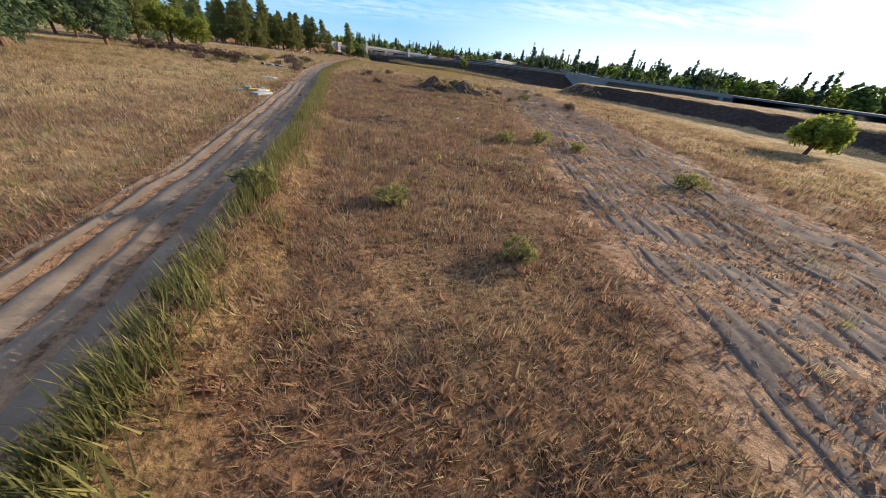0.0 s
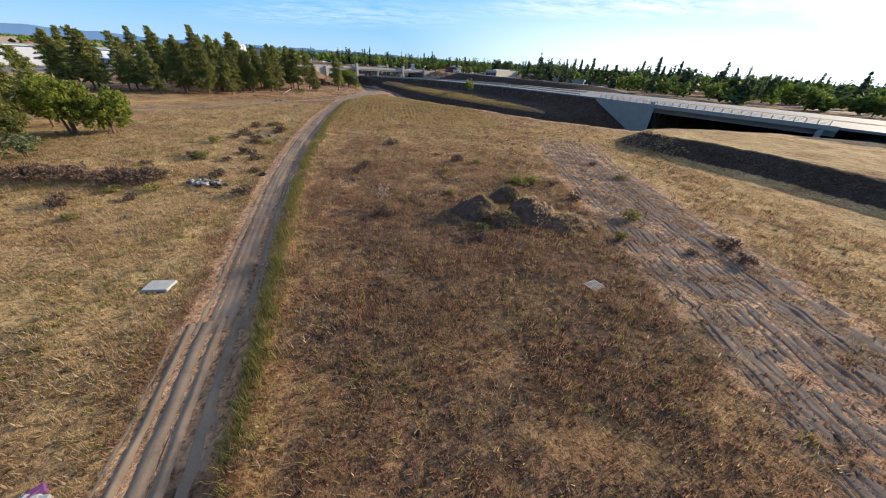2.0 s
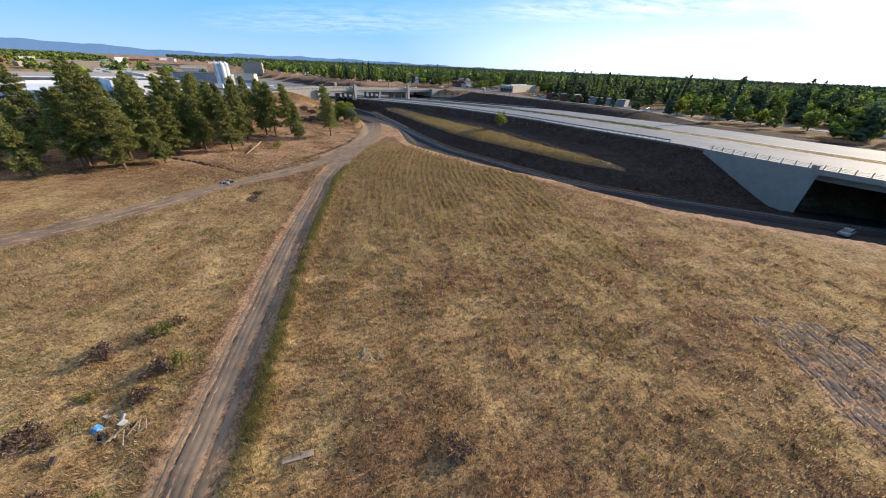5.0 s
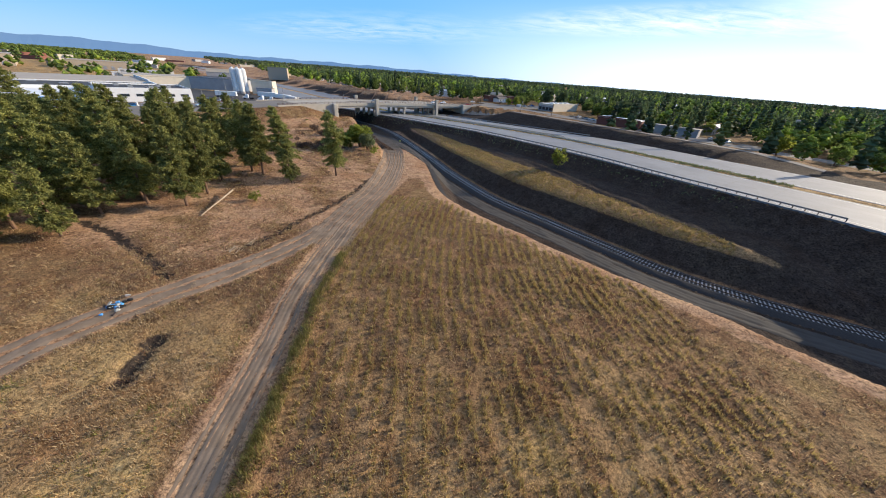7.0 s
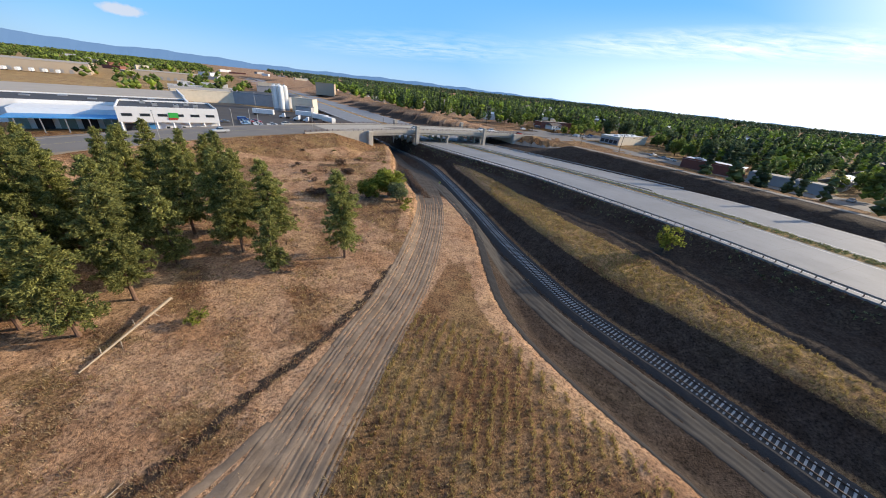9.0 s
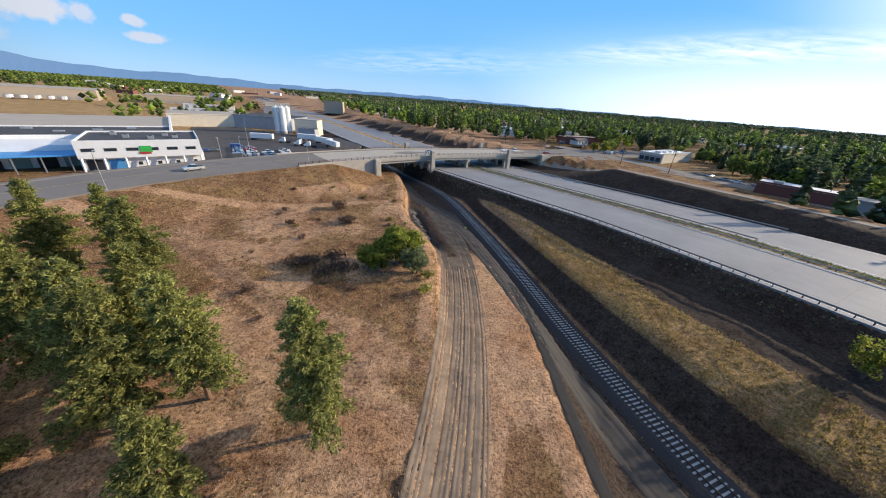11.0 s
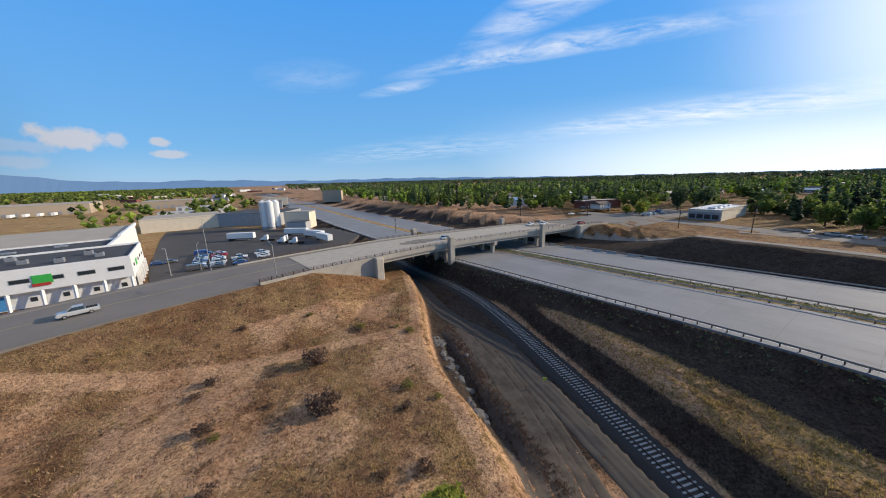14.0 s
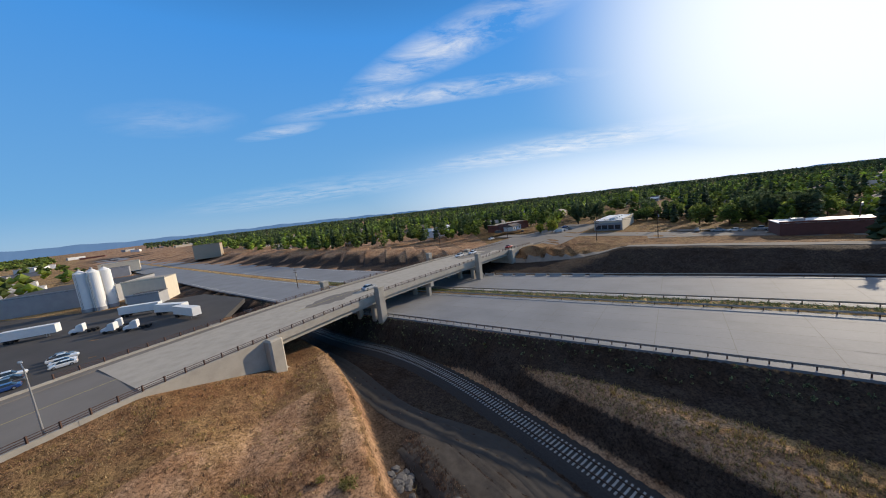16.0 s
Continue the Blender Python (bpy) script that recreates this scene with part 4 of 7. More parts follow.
for nm, o in (("parapet", 0.2), ("parapet", -ROAD_W - 0.2)):
    ribbon(nm, road, s_of(road, 153), s_of(road, 256), 3.0, [o - 0.15, o - 0.15, o + 0.15, o + 0.15], [-0.3, 0.55, 0.55, -0.3], CAST, overpass, zfun=roadz)


def fence(o, y0, y1, parent):
    a, b2 = s_of(road, y0), s_of(road, y1)
    for h in (0.75, 1.0, 1.3):
        ribbon("bar", road, a, b2, 3.0, [o - 0.03, o - 0.03, o + 0.03, o + 0.03, o - 0.03], [h - 0.04, h + 0.03, h + 0.03, h - 0.04, h - 0.04], RUST, parent, zfun=roadz)
    me = None
    for s in np.arange(a, b2, 2.45):
        p = road.off(s, o)
        if me is None:
            ob = part("post", boxed(-0.09, -0.09, 0.5, 0.09, 0.09, 1.42, bev=0.015), RUST, parent)
            me = ob.data
        else:
            ob = new("post", me)
            ob.parent = parent
        ob.location = (*p, float(road_z(p[1])))


rails_n = empty("bridge_railing", Matrix(), "brown steel railing along the bridge edge", "railing", "bridge railings")
fence(0.2, 153, 254, rails_n)
rails_f = empty("bridge_railing", Matrix(), "brown steel railing along the far bridge edge", "railing", "bridge railings")
fence(-ROAD_W - 0.2, 160, 262, rails_f)


def bent(y, tops, z0, pylon):
    """Columns with a cross beam under the deck, and a tall pylon at each end."""
    s = s_of(road, y)
    zc = float(road_z(y)) - 1.9
    a, b2 = Vector((*road.off(s, 0.4), 0)), Vector((*road.off(s, -ROAD_W - 0.4), 0))
    d = b2 - a
    mt = Matrix.Translation(a) @ pose(0, 0, 0, 0, 0, math.degrees(math.atan2(d.y, d.x)))
    part("cross_beam", boxed(0.2, -0.75, zc - 1.2, d.length - 0.2, 0.75, zc + 0.1, mt, 0.05), CAST, overpass)
    for k in range(4):
        x = 2.0 + k * (d.length - 4) / 3
        part("column", boxed(x - 0.7, -0.6, z0, x + 0.7, 0.6, zc - 1.15, mt, 0.12), CAST, overpass)
    if pylon:
        for x in (-0.9, d.length + 0.9):
            bm = boxed(x - 0.85, -0.95, z0 - 1, x + 0.85, 0.95, tops, mt, 0.1)
            box(bm, x - 1.0, -1.1, tops - 0.35, x + 1.0, 1.1, tops - 0.15, mt, 0.05)
            p = part("pylon", bm, CAST, overpass)
            part("panel", boxed(x - 0.5, -0.99, tops - 3.4, x + 0.5, -0.92, tops - 0.9, mt), plain("panel_concrete", (0.35, 0.31, 0.26), 0.9), p)


bent(196, 8.3, -5.5, True)
bent(210.5, 0, -2.5, False)
bent(226.5, 8.1, -3.0, True)
for y, sgn in ((176.3, 1), (242.5, -1)):
    s = s_of(road, y)
    a, b2 = Vector((*road.off(s, 0.4), 0)), Vector((*road.off(s, -ROAD_W - 0.4), 0))
    d = b2 - a
    zc = float(road_z(y))
    mt = Matrix.Translation(a) @ pose(0, 0, 0, 0, 0, math.degrees(math.atan2(d.y, d.x)))
    part("abutment", boxed(0, -0.7, -7, d.length, 0.7, zc - 0.6, mt, 0.03), CAST, overpass)
    for x in (-0.6, d.length + 0.6):
        bm = boxed(x - 1.2, -1.3, -7, x + 1.2, 1.3, zc + 0.55, mt, 0.35)
        part("pilaster", bm, CAST, overpass)
    w0, w1 = (s_of(road, 158), s) if sgn > 0 else (s, s_of(road, 256))
    ribbon("wing_wall", road, w0, w1, 2.0, [0.38, 0.38, 0.05, 0.05], [-8, 0.5, 0.5, -8], CAST, overpass, zfun=roadz)
    ribbon("wing_wall", road, w0, w1, 2.0, [-ROAD_W - 0.05, -ROAD_W - 0.05, -ROAD_W - 0.38, -ROAD_W - 0.38], [-8, 0.5, 0.5, -8], CAST, overpass, zfun=roadz)
# sloped paving under the west span
part("slope_paving", boxed(-5.2, -12, -0.25, 5.2, 12, 0.12, pose(-66.6, 188.6, -2.9, 0, 24, 47)), CAST, overpass)


# ---- lamp posts and poles ----
def lamp_post(x, y, z, h, az, arm=2.2):
    e = empty("street_lamp", pose(x, y, z, 0, 0, az), "slim grey steel street lamp beside the road", "street lamp", "street lamps")
    part("base", boxed(-0.25, -0.25, -0.3, 0.25, 0.25, 0.3, bev=0.03), CAST, e)
    part("pole", tubed((0, 0, 0.2), (0, 0, h), 0.12, 0.07), STEEL, e)
    part("arm", tubed((0, 0, h - 0.15), (0, arm, h + 0.25), 0.05, 0.04, 8), STEEL, e)
    part("lamp_head", boxed(-0.18, arm - 0.1, h + 0.14, 0.18, arm + 0.75, h + 0.32, bev=0.05), STEEL, e)
    return e


for y in (113, 156):
    p = road.off(s_of(road, y), -0.5)
    lamp_post(p[0], p[1], float(road_z(p[1])) + 0.1, 8.5, 50)
lamp_post(-121.5, 179, -1.0, 17, 30, 1.2)
lamp_post(-132, 174.5, -1.0, 9, 210, 1.2)
lamp_post(-127.5, 181, -1.0, 9, 30, 1.2)


def power_pole(x, y, h, az):
    e = empty("power_pole", on(x, y, az), "dark wooden power pole with crossarms", "power pole", "power poles")
    part("pole", tubed((0, 0, -0.5), (0, 0, h), 0.17, 0.11), POLEW, e)
    for z in (h - 0.4, h - 1.3):
        c = part("crossarm", boxed(-1.2, -0.06, z - 0.07, 1.2, 0.06, z + 0.07, bev=0.01), POLEW, e)
        for x2 in (-1.1, -0.55, 0.55, 1.1):
            part("insulator", tubed((x2, 0, z + 0.07), (x2, 0, z + 0.25), 0.05, 0.03, 6), ROCK, c)
    part("transformer", tubed((0.35, 0, h - 2.9), (0.35, 0, h - 1.9), 0.25, seg=10), STEEL, e)
    return e


poles = [(72, 232.3, 11.5), (53, 246, 9), (112, 196, 11), (26, 288, 10), (-10, 318, 10), (-84, 262, 9)]
for x, y, h in poles:
    power_pole(x, y, h, -40)
for (x0, y0, h0), (x1, y1, h1) in zip(poles[:-2], poles[1:-1]):
    for dx in (-0.8, 0.8):
        a, b2 = Vector((x0 + dx, y0, float(gz(x0, y0)) + h0 - 0.2)), Vector((x1 + dx, y1, float(gz(x1, y1)) + h1 - 0.2))
        bm = bmesh.new()
        for k in range(10):
            p0, p1 = a.lerp(b2, k / 10), a.lerp(b2, (k + 1) / 10)
            p0.z -= 4 * 0.8 * (k / 10) * (1 - k / 10)
            p1.z -= 4 * 0.8 * ((k + 1) / 10) * (1 - (k + 1) / 10)
            tube(bm, p0, p1, 0.02, seg=4)
        tagged(part("overhead_wire", bm, RUBBER), "thin sagging overhead power wire", "wire")


# ---- buildings west of the road ----
def frame_at(x, y, z, az):
    return pose(x, y, z, 0, 0, az)


A_FRONT = math.degrees(math.atan2(-0.75, -0.66))      # run of the white building's street front
wb = empty("white_building", frame_at(-127.5, 161.5, -1.0, A_FRONT), "white two-storey commercial building with strip windows and stilted ground floor", "building")
H = 9.5
# local axes: x along the front, y points away from the yard side (negative is into the lot)
bm = bmesh.new()
box(bm, 0, -28, 4.3, 33, 0, H)
part("upper_wall", bm, WHITE, wb)
bm = boxed(0.3, -27.6, 0, 32.6, -1.8, 4.32)
part("ground_wall", bm, WHITE, wb)
part("roof", boxed(0.5, -27.5, H - 0.55, 32.5, -0.5, H + 0.02), ROOF, wb)
for x0, y0, x1, y1 in ((0, -0.4, 33, 0.003), (0, -28, 33, -27.6), (-0.003, -27.6, 0.4, -0.4), (32.6, -27.6, 33, -0.4)):
    part("parapet", boxed(x0, y0, H - 0.01, x1, y1, H + 0.55, bev=0.02), WHITE, wb)
for k in range(6):
    x = 1.6 + k * 5.4
    w = part("window", boxed(x, -0.1, 6.6, x + 3.0, 0.06, 7.5), GLASS, wb)
    part("frame", boxed(x - 0.1, -0.02, 6.48, x + 3.1, 0.04, 7.62), STEEL, w)
for k in range(7):
    x = 0.4 + k * 5.3
    bm = bmesh.new()
    tube(bm, (x + 0.2, -0.4, 4.4), (x + 0.2, 0.5, 0), 0.42, 0.34, 6)
    part("column", bm, WHITE, wb)
for k in range(6):
    x = 2.0 + k * 5.3
    w = part("window", boxed(x, -1.9, 1.4, x + 1.1, -1.74, 2.5), GLASS, wb)
    if k in (4, 5):
        part("shopfront", boxed(x - 1.2, -1.86, 0.2, x + 3.2, -1.70, 3.6), GLASS if k == 5 else BLUE, wb)
for k in range(5):
    y = -3 - k * 5
    part("window", boxed(-0.06, y - 1.8, 6.4, 0.1, y, 7.3), GLASS, wb)
    part("doorway", boxed(0.22, y - 2.4, 0, 0.36, y + 0.2, 3.2), DARK, wb)
    part("fin", boxed(-0.6, y - 3.2, 0, 0.2, y - 2.7, 4.6, bev=0.03), WHITE, wb)
sg = part("sign_board", boxed(14.2, 0.02, 5.9, 17.4, 0.16, 8.1, bev=0.02), GREENP, wb, "green and red sign board")
part("sign_stripe", boxed(14.6, 0.17, 5.4, 17.6, 0.25, 6.1), REDP, sg)
part("sign_board", boxed(-0.16, -9.5, 6.0, -0.02, -7.4, 7.8, bev=0.02), GREENP, wb)
for x, y in ((6, -10), (9, -16), (13, -8), (20, -12), (24, -20)):
    r = part("roof_unit", boxed(x, y, H, x + 1.8, y + 1.5, H + 1.1, bev=0.04), STEEL, wb)
    part("fan_guard", tubed((x + 0.9, y + 0.75, H + 1.1), (x + 0.9, y + 0.75, H + 1.25), 0.5, seg=12), RUBBER, r)
for k in range(22):
    x = 3 + k * 1.3
    tagged(part("planter_rock", boxed(-0.25, -0.2, -0.1, 0.25, 0.2, 0.35, bev=0.08), TIE), "pale landscaping rock beside the building", "rock", "landscaping rocks").matrix_world = wb.matrix_world @ pose(x, 2.2 + 0.4 * math.sin(k * 1.7), 0.05 + float(gz(*(wb.matrix_world @ Vector((x, 2.2, 0)))[:2])) + 1.0, 0, 0, k * 37)

# long warehouse behind it
wh = empty("warehouse", frame_at(-127.5, 161.5, -1.0, A_FRONT), "long low warehouse with a dark flat roof and white parapet", "warehouse")
part("wall", boxed(8, -54, 0, 98, -28.3, 8.6), WHITE, wh)
part("roof", boxed(8.4, -53.8, 8.2, 97.6, -28.7, 8.75), ROOF, wh)
part("parapet", boxed(7.5, -54, 8.6, 8.4, -28.3, 9.8, bev=0.03), WHITE, wh)
for k in range(7):
    part("skylight", boxed(20 + k * 10, -48 + (k % 3) * 5, 8.7, 23 + k * 10, -46 + (k % 3) * 5, 9.2, bev=0.05), STEEL, wh)
wh2 = empty("warehouse", frame_at(-127.5, 161.5, -1.0, A_FRONT), "long warehouse with a tan flat roof", "warehouse")
part("wall", boxed(8, -106, 0, 110, -54.3, 9.2), WHITE, wh2)
part("roof", boxed(8.4, -105.6, 8.9, 109.6, -54.7, 9.35), ROOFT, wh2)
part("parapet", boxed(7.4, -106, 9.1, 8.3, -54.3, 10.4, bev=0.03), WHITE, wh2)
aw = empty("loading_canopy", frame_at(-127.5, 161.5, -1.0, A_FRONT), "blue metal loading canopy beside the white building", "canopy")
part("canopy", boxed(33.2, -12, 5.0, 62, -1.5, 5.4, pose(0, 0, 0, 0, 0, 0), 0.04), BLUE, aw)
for k in range(5):
    part("post", boxed(35 + k * 6, -1.9, 0, 35.3 + k * 6, -1.6, 5.0), STEEL, aw)
    part("garage_door", boxed(34 + k * 6, -12.2, 0, 38.4 + k * 6, -11.9, 4.2), DARK if k % 2 else TEAL, aw)
part("back_wall", boxed(33.2, -28, 0, 62, -12.2, 7.2), WHITE, aw)


def shed(name, x, y, az, w, d, h, wall, roof, label, doors=0, z=-1.0, group=""):
    e = empty(name, frame_at(x, y, z, az), label, "building", group)
    part("wall", boxed(0, 0, -1, w, d, h), wall, e)
    part("roof", boxed(-0.15, -0.15, h, w + 0.15, d + 0.15, h + 0.25, bev=0.04), roof, e)
    part("parapet", boxed(-0.2, -0.2, h + 0.1, w + 0.2, 0.15, h + 0.7, bev=0.03), wall, e)
    for k in range(doors):
        x0 = 2 + k * (w - 4) / max(doors, 1)
        part("dock_door", boxed(x0, -0.12, 0.3, x0 + min(3.2, (w - 4) / doors * 0.6), 0.05, 4.0), STEEL, e)
    return e


shed("block_warehouse", -243, 250, 48, 42, 40, 7.8, CREAM, ROOFT, "cream-walled warehouse beside the yard")
shed("block_warehouse", -218, 279, 10, 44, 34, 8.4, GREYWALL, ROOF, "grey stained concrete-block warehouse beside the silos")
shed("plant_building", -163, 275, 12, 16, 12, 9.5, CREAM, ROOFT, "cream plant building behind the silos")
shed("plant_building", -152, 262, 12, 11, 8, 5, GREYWALL, ROOF, "low grey plant building beside the silos")
shed("distribution_warehouse", -560, 300, 50, 110, 90, 11, TAN, ROOFT, "large tan distribution warehouse with loading doors", 14)
shed("distribution_warehouse", -470, 420, 45, 70, 60, 9, TAN, ROOFT, "tan warehouse with loading doors", 9)
shed("storage_shed", -330, 330, 40, 60, 14, 4.5, WHITE, ROOFT, "long white storage shed with roller doors", 8)
shed("storage_shed", -380, 390, 40, 50, 14, 4.5, WHITE, ROOFT, "long white storage shed with roller doors", 6)
shed("storage_shed", -300, 420, 35, 24, 20, 7, GREYWALL, ROOF, "grey industrial shed in a yard")
shed("storage_shed", -335, 470, 35, 30, 22, 9, CREAM, ROOFT, "cream industrial building in a yard")
shed("brick_tower_building", -272, 512, 20, 26, 22, 15, TAN, BRICKW, "tall tan and brick building beyond the motorway", z=0)
rs = random.Random(11)
for k in range(70):
    a = rs.uniform(-0.9, 0.75)
    r = rs.uniform(480, 1700)
    x, y = -r * math.sin(0.55 + a * 0.6) - 40, r * math.cos(0.55 + a * 0.6) + 90
    h = float(hw.east(np.array([x]), np.array([y]))[0])
    if -60 < h < 95 or abs(float(rail.east(np.array([x]), np.array([y]))[0])) < 40:
        continue
    shed("far_building", x, y, rs.uniform(0, 90), rs.uniform(14, 46), rs.uniform(10, 26), rs.uniform(4, 9), rs.choice((WHITE, CREAM, TAN, BRICKW, GREYWALL)), rs.choice((ROOFT, ROOF, WHITE, BRICKW)), "low commercial building in the far town", z=float(gz(x, y)), group="far buildings")

silo = empty("silo", pose(-172, 268.5, -1), "tall white cylindrical storage silo", "silo", "silos")
bm = tubed((0, 0, 0), (0, 0, 17.0), 2.05, seg=24)
tube(bm, (0, 0, 17.0), (0, 0, 18.2), 2.05, 0.5, 24)
part("shell", bm, WHITE, silo)
part("base_skirt", tubed((0, 0, -0.5), (0, 0, 1.6), 2.15, seg=24), GREYWALL, silo)
part("vent", tubed((0, 0, 18.0), (0, 0, 18.9), 0.4, seg=8), STEEL, silo)
bm = bmesh.new()
for z in np.arange(0.5, 17.5, 0.5):
    box(bm, -0.25, -2.3, z, 0.25, -2.2, z + 0.05)
box(bm, -0.28, -2.3, 0.3, -0.24, -2.2, 18)
box(bm, 0.24, -2.3, 0.3, 0.28, -2.2, 18)
part("ladder", bm, STEEL, silo)
for dx, dy in ((4.1, 0.9), (1.0, 4.2), (5.1, 5.1)):
    copy_thing(silo, pose(-172 + dx, 268.5 + dy, -1))

# yard
bm = bmesh.new()
pts = [(-152, 183.5), (-124, 161.5), (-104, 190), (-94, 218), (-101, 250), (-128, 272), (-168, 266), (-215, 276), (-232, 256), (-207, 232)]
top_v = [bm.verts.new((x, y, -0.88)) for x, y in pts]
bot_v = [bm.verts.new((x, y, -2.5)) for x, y in pts]
bm.faces.new(top_v)
for i in range(len(pts)):
    bm.faces.new((top_v[i], bot_v[i], bot_v[(i + 1) % len(pts)], top_v[(i + 1) % len(pts)]))
bmesh.ops.recalc_face_normals(bm, faces=bm.faces)
tagged(part("yard_paving", bm, LOT), "dark asphalt yard and car park", "car park", kind="structure")
YARD_Z = -0.87


# ---- vehicles ----
def paint_mat(name, c):
    m, n, l, b = mat(name, 0.28)
    b.inputs["Base Color"].default_value = (*c, 1)
    b.inputs["Coat Weight"].default_value = 0.6
    return m


PAINTS = {k: paint_mat(k + "_car_paint", c) for k, c in dict(white=(0.75, 0.75, 0.74), silver=(0.42, 0.43, 0.44), black=(0.02, 0.02, 0.022), red=(0.35, 0.02, 0.02), blue=(0.03, 0.08, 0.25), grey=(0.12, 0.125, 0.13), green=(0.03, 0.11, 0.07)).items()}


def loft(bm, rows):
    """Sections of equal vertex count along x, closed at both ends."""
    vs = [[bm.verts.new(p) for p in r] for r in rows]
    k = len(vs[0])
    for a, b2 in zip(vs[:-1], vs[1:]):
        for i in range(k):
            bm.faces.new((a[i], a[(i + 1) % k], b2[(i + 1) % k], b2[i]))
    bm.faces.new(vs[0][::-1])
    bm.faces.new(vs[-1])
    bmesh.ops.recalc_face_normals(bm, faces=bm.faces)


def body_rows(spec, w):
    return [[(x, -w * t, zl), (x, w * t, zl), (x, w, zl + 0.25), (x, w * 0.97, zh - 0.12), (x, w * 0.86, zh), (x, -w * 0.86, zh), (x, -w * 0.97, zh - 0.12), (x, -w, zl + 0.25)] for x, zl, zh, t in spec]


def car(kind, colour, m):
    word = {"car": "saloon car", "pickup": "pickup truck", "van": "panel van"}[kind]
    e = empty({"car": "car", "pickup": "pickup_truck", "van": "van"}[kind], m, colour + " " + word + " parked in the asphalt yard", {"car": "car", "pickup": "pickup", "van": "van"}[kind])
    L, w = {"car": (4.6, 0.9), "pickup": (5.4, 0.95), "van": (5.6, 1.0)}[kind]
    bm = bmesh.new()
    if kind == "car":
        spec = [(-2.3, 0.35, 0.75, 0.9), (-2.15, 0.25, 0.95, 0.95), (-1.2, 0.22, 1.0, 0.95), (0.9, 0.22, 0.98, 0.95), (2.0, 0.25, 0.8, 0.95), (2.3, 0.35, 0.62, 0.85)]
        cab = [(-1.75, 0.93, 0.98, 0.9), (-1.1, 0.93, 1.42, 0.88), (0.25, 0.93, 1.45, 0.88), (1.05, 0.93, 0.99, 0.9)]
    elif kind == "pickup":
        spec = [(-2.7, 0.45, 1.05, 0.95), (-2.6, 0.4, 1.1, 0.95), (-0.5, 0.38, 1.1, 0.95), (1.1, 0.38, 1.12, 0.95), (2.45, 0.4, 1.05, 0.95), (2.7, 0.5, 0.85, 0.9)]
        cab = [(-0.9, 1.05, 1.1, 0.9), (-0.75, 1.05, 1.75, 0.86), (0.55, 1.05, 1.78, 0.86), (1.3, 1.05, 1.13, 0.9)]
    else:
        spec = [(-2.8, 0.4, 2.0, 0.95), (-2.7, 0.35, 2.1, 0.95), (1.2, 0.35, 2.12, 0.95), (1.9, 0.35, 1.35, 0.95), (2.65, 0.4, 1.15, 0.95), (2.8, 0.5, 0.9, 0.9)]
        cab = [(1.0, 1.3, 2.05, 0.92), (1.25, 1.3, 2.05, 0.9), (1.5, 1.3, 1.9, 0.9), (2.0, 1.3, 1.36, 0.92)]
    loft(bm, body_rows(spec, w))
    part("body", bm, PAINTS[colour], e)
    bm = bmesh.new()
    loft(bm, [[(x, -w * t, zl), (x, w * t, zl), (x, w * t * 0.82, zh), (x, -w * t * 0.82, zh)] for x, zl, zh, t in cab])
    cb = part("cabin", bm, GLASS, e)
    x0, x1, zt = cab[1][0], cab[2][0], cab[1][2]
    part("roof", boxed(x0 - 0.05, -w * 0.72, zt - 0.03, x1 + 0.05, w * 0.72, zt + 0.05, bev=0.02), PAINTS[colour], e)
    if kind == "pickup":
        part("bed", boxed(-2.5, -w * 0.8, 1.06, -1.0, w * 0.8, 1.112), RUBBER, e)
    for x in (-L * 0.29, L * 0.31):
        for sd in (-1, 1):
            wm = part("wheel", tubed((x, sd * (w - 0.2), 0.33), (x, sd * (w + 0.02), 0.33), 0.33, seg=14), RUBBER, e)
            part("rim", tubed((x, sd * (w + 0.015), 0.33), (x, sd * (w + 0.035), 0.33), 0.2, seg=10), STEEL, wm)
    for sd in (-1, 1):
        part("headlight", boxed(L / 2 - 0.12, sd * w * 0.6 - 0.16, 0.6, L / 2 - 0.02, sd * w * 0.6 + 0.16, 0.74, bev=0.02), TIE, e)
        part("tail_light", boxed(-L / 2 - 0.0, sd * w * 0.72 - 0.12, 0.68, -L / 2 + 0.12, sd * w * 0.72 + 0.12, 0.86, bev=0.02), REDP, e)
    return e


first_car = {}


def put_car(kind, colour, m, label=""):
    key = (kind, colour)
    if key not in first_car:
        first_car[key] = car(kind, colour, m)
        ob = first_car[key]
    else:
        ob = copy_thing(first_car[key], m)
    if label:
        tagged(ob, label)
    return ob


rs = random.Random(5)
cols = ["white", "black", "silver", "blue", "grey", "white", "red", "silver", "grey"]
for row, (x0, y0, count) in enumerate(((-129, 181, 10), (-124.5, 184.5, 9), (-120, 189.5, 4), (-118.5, 199.5, 4))):
    for k in range(count):
        q = k * 3.1 if row < 2 else k * 3.3
        put_car(rs.choice(("car", "car", "pickup", "car", "van")), rs.choice(cols), pose(x0 - 0.68 * q, y0 + 0.73 * q, YARD_Z, 0, 0, 38 + rs.uniform(-4, 4) + 180 * rs.randint(0, 1)))
put_car("car", "blue", pose(-151, 186, YARD_Z, 0, 0, 40))
put_car("car", "grey", pose(-149, 188.5, YARD_Z, 0, 0, 40))


def on_road(y, o, flip):
    s = s_of(road, y)
    p = road.off(s, o)
    sd = road.side(s)
    az = math.degrees(math.atan2(sd[0], -sd[1]))
    return pose(p[0], p[1], float(road_z(p[1])) + 0.02 + 0.13 * (1 - abs(abs(o) - ROAD_W / 2) / (ROAD_W / 2)), 0, 0, az + (180 if flip else 0))


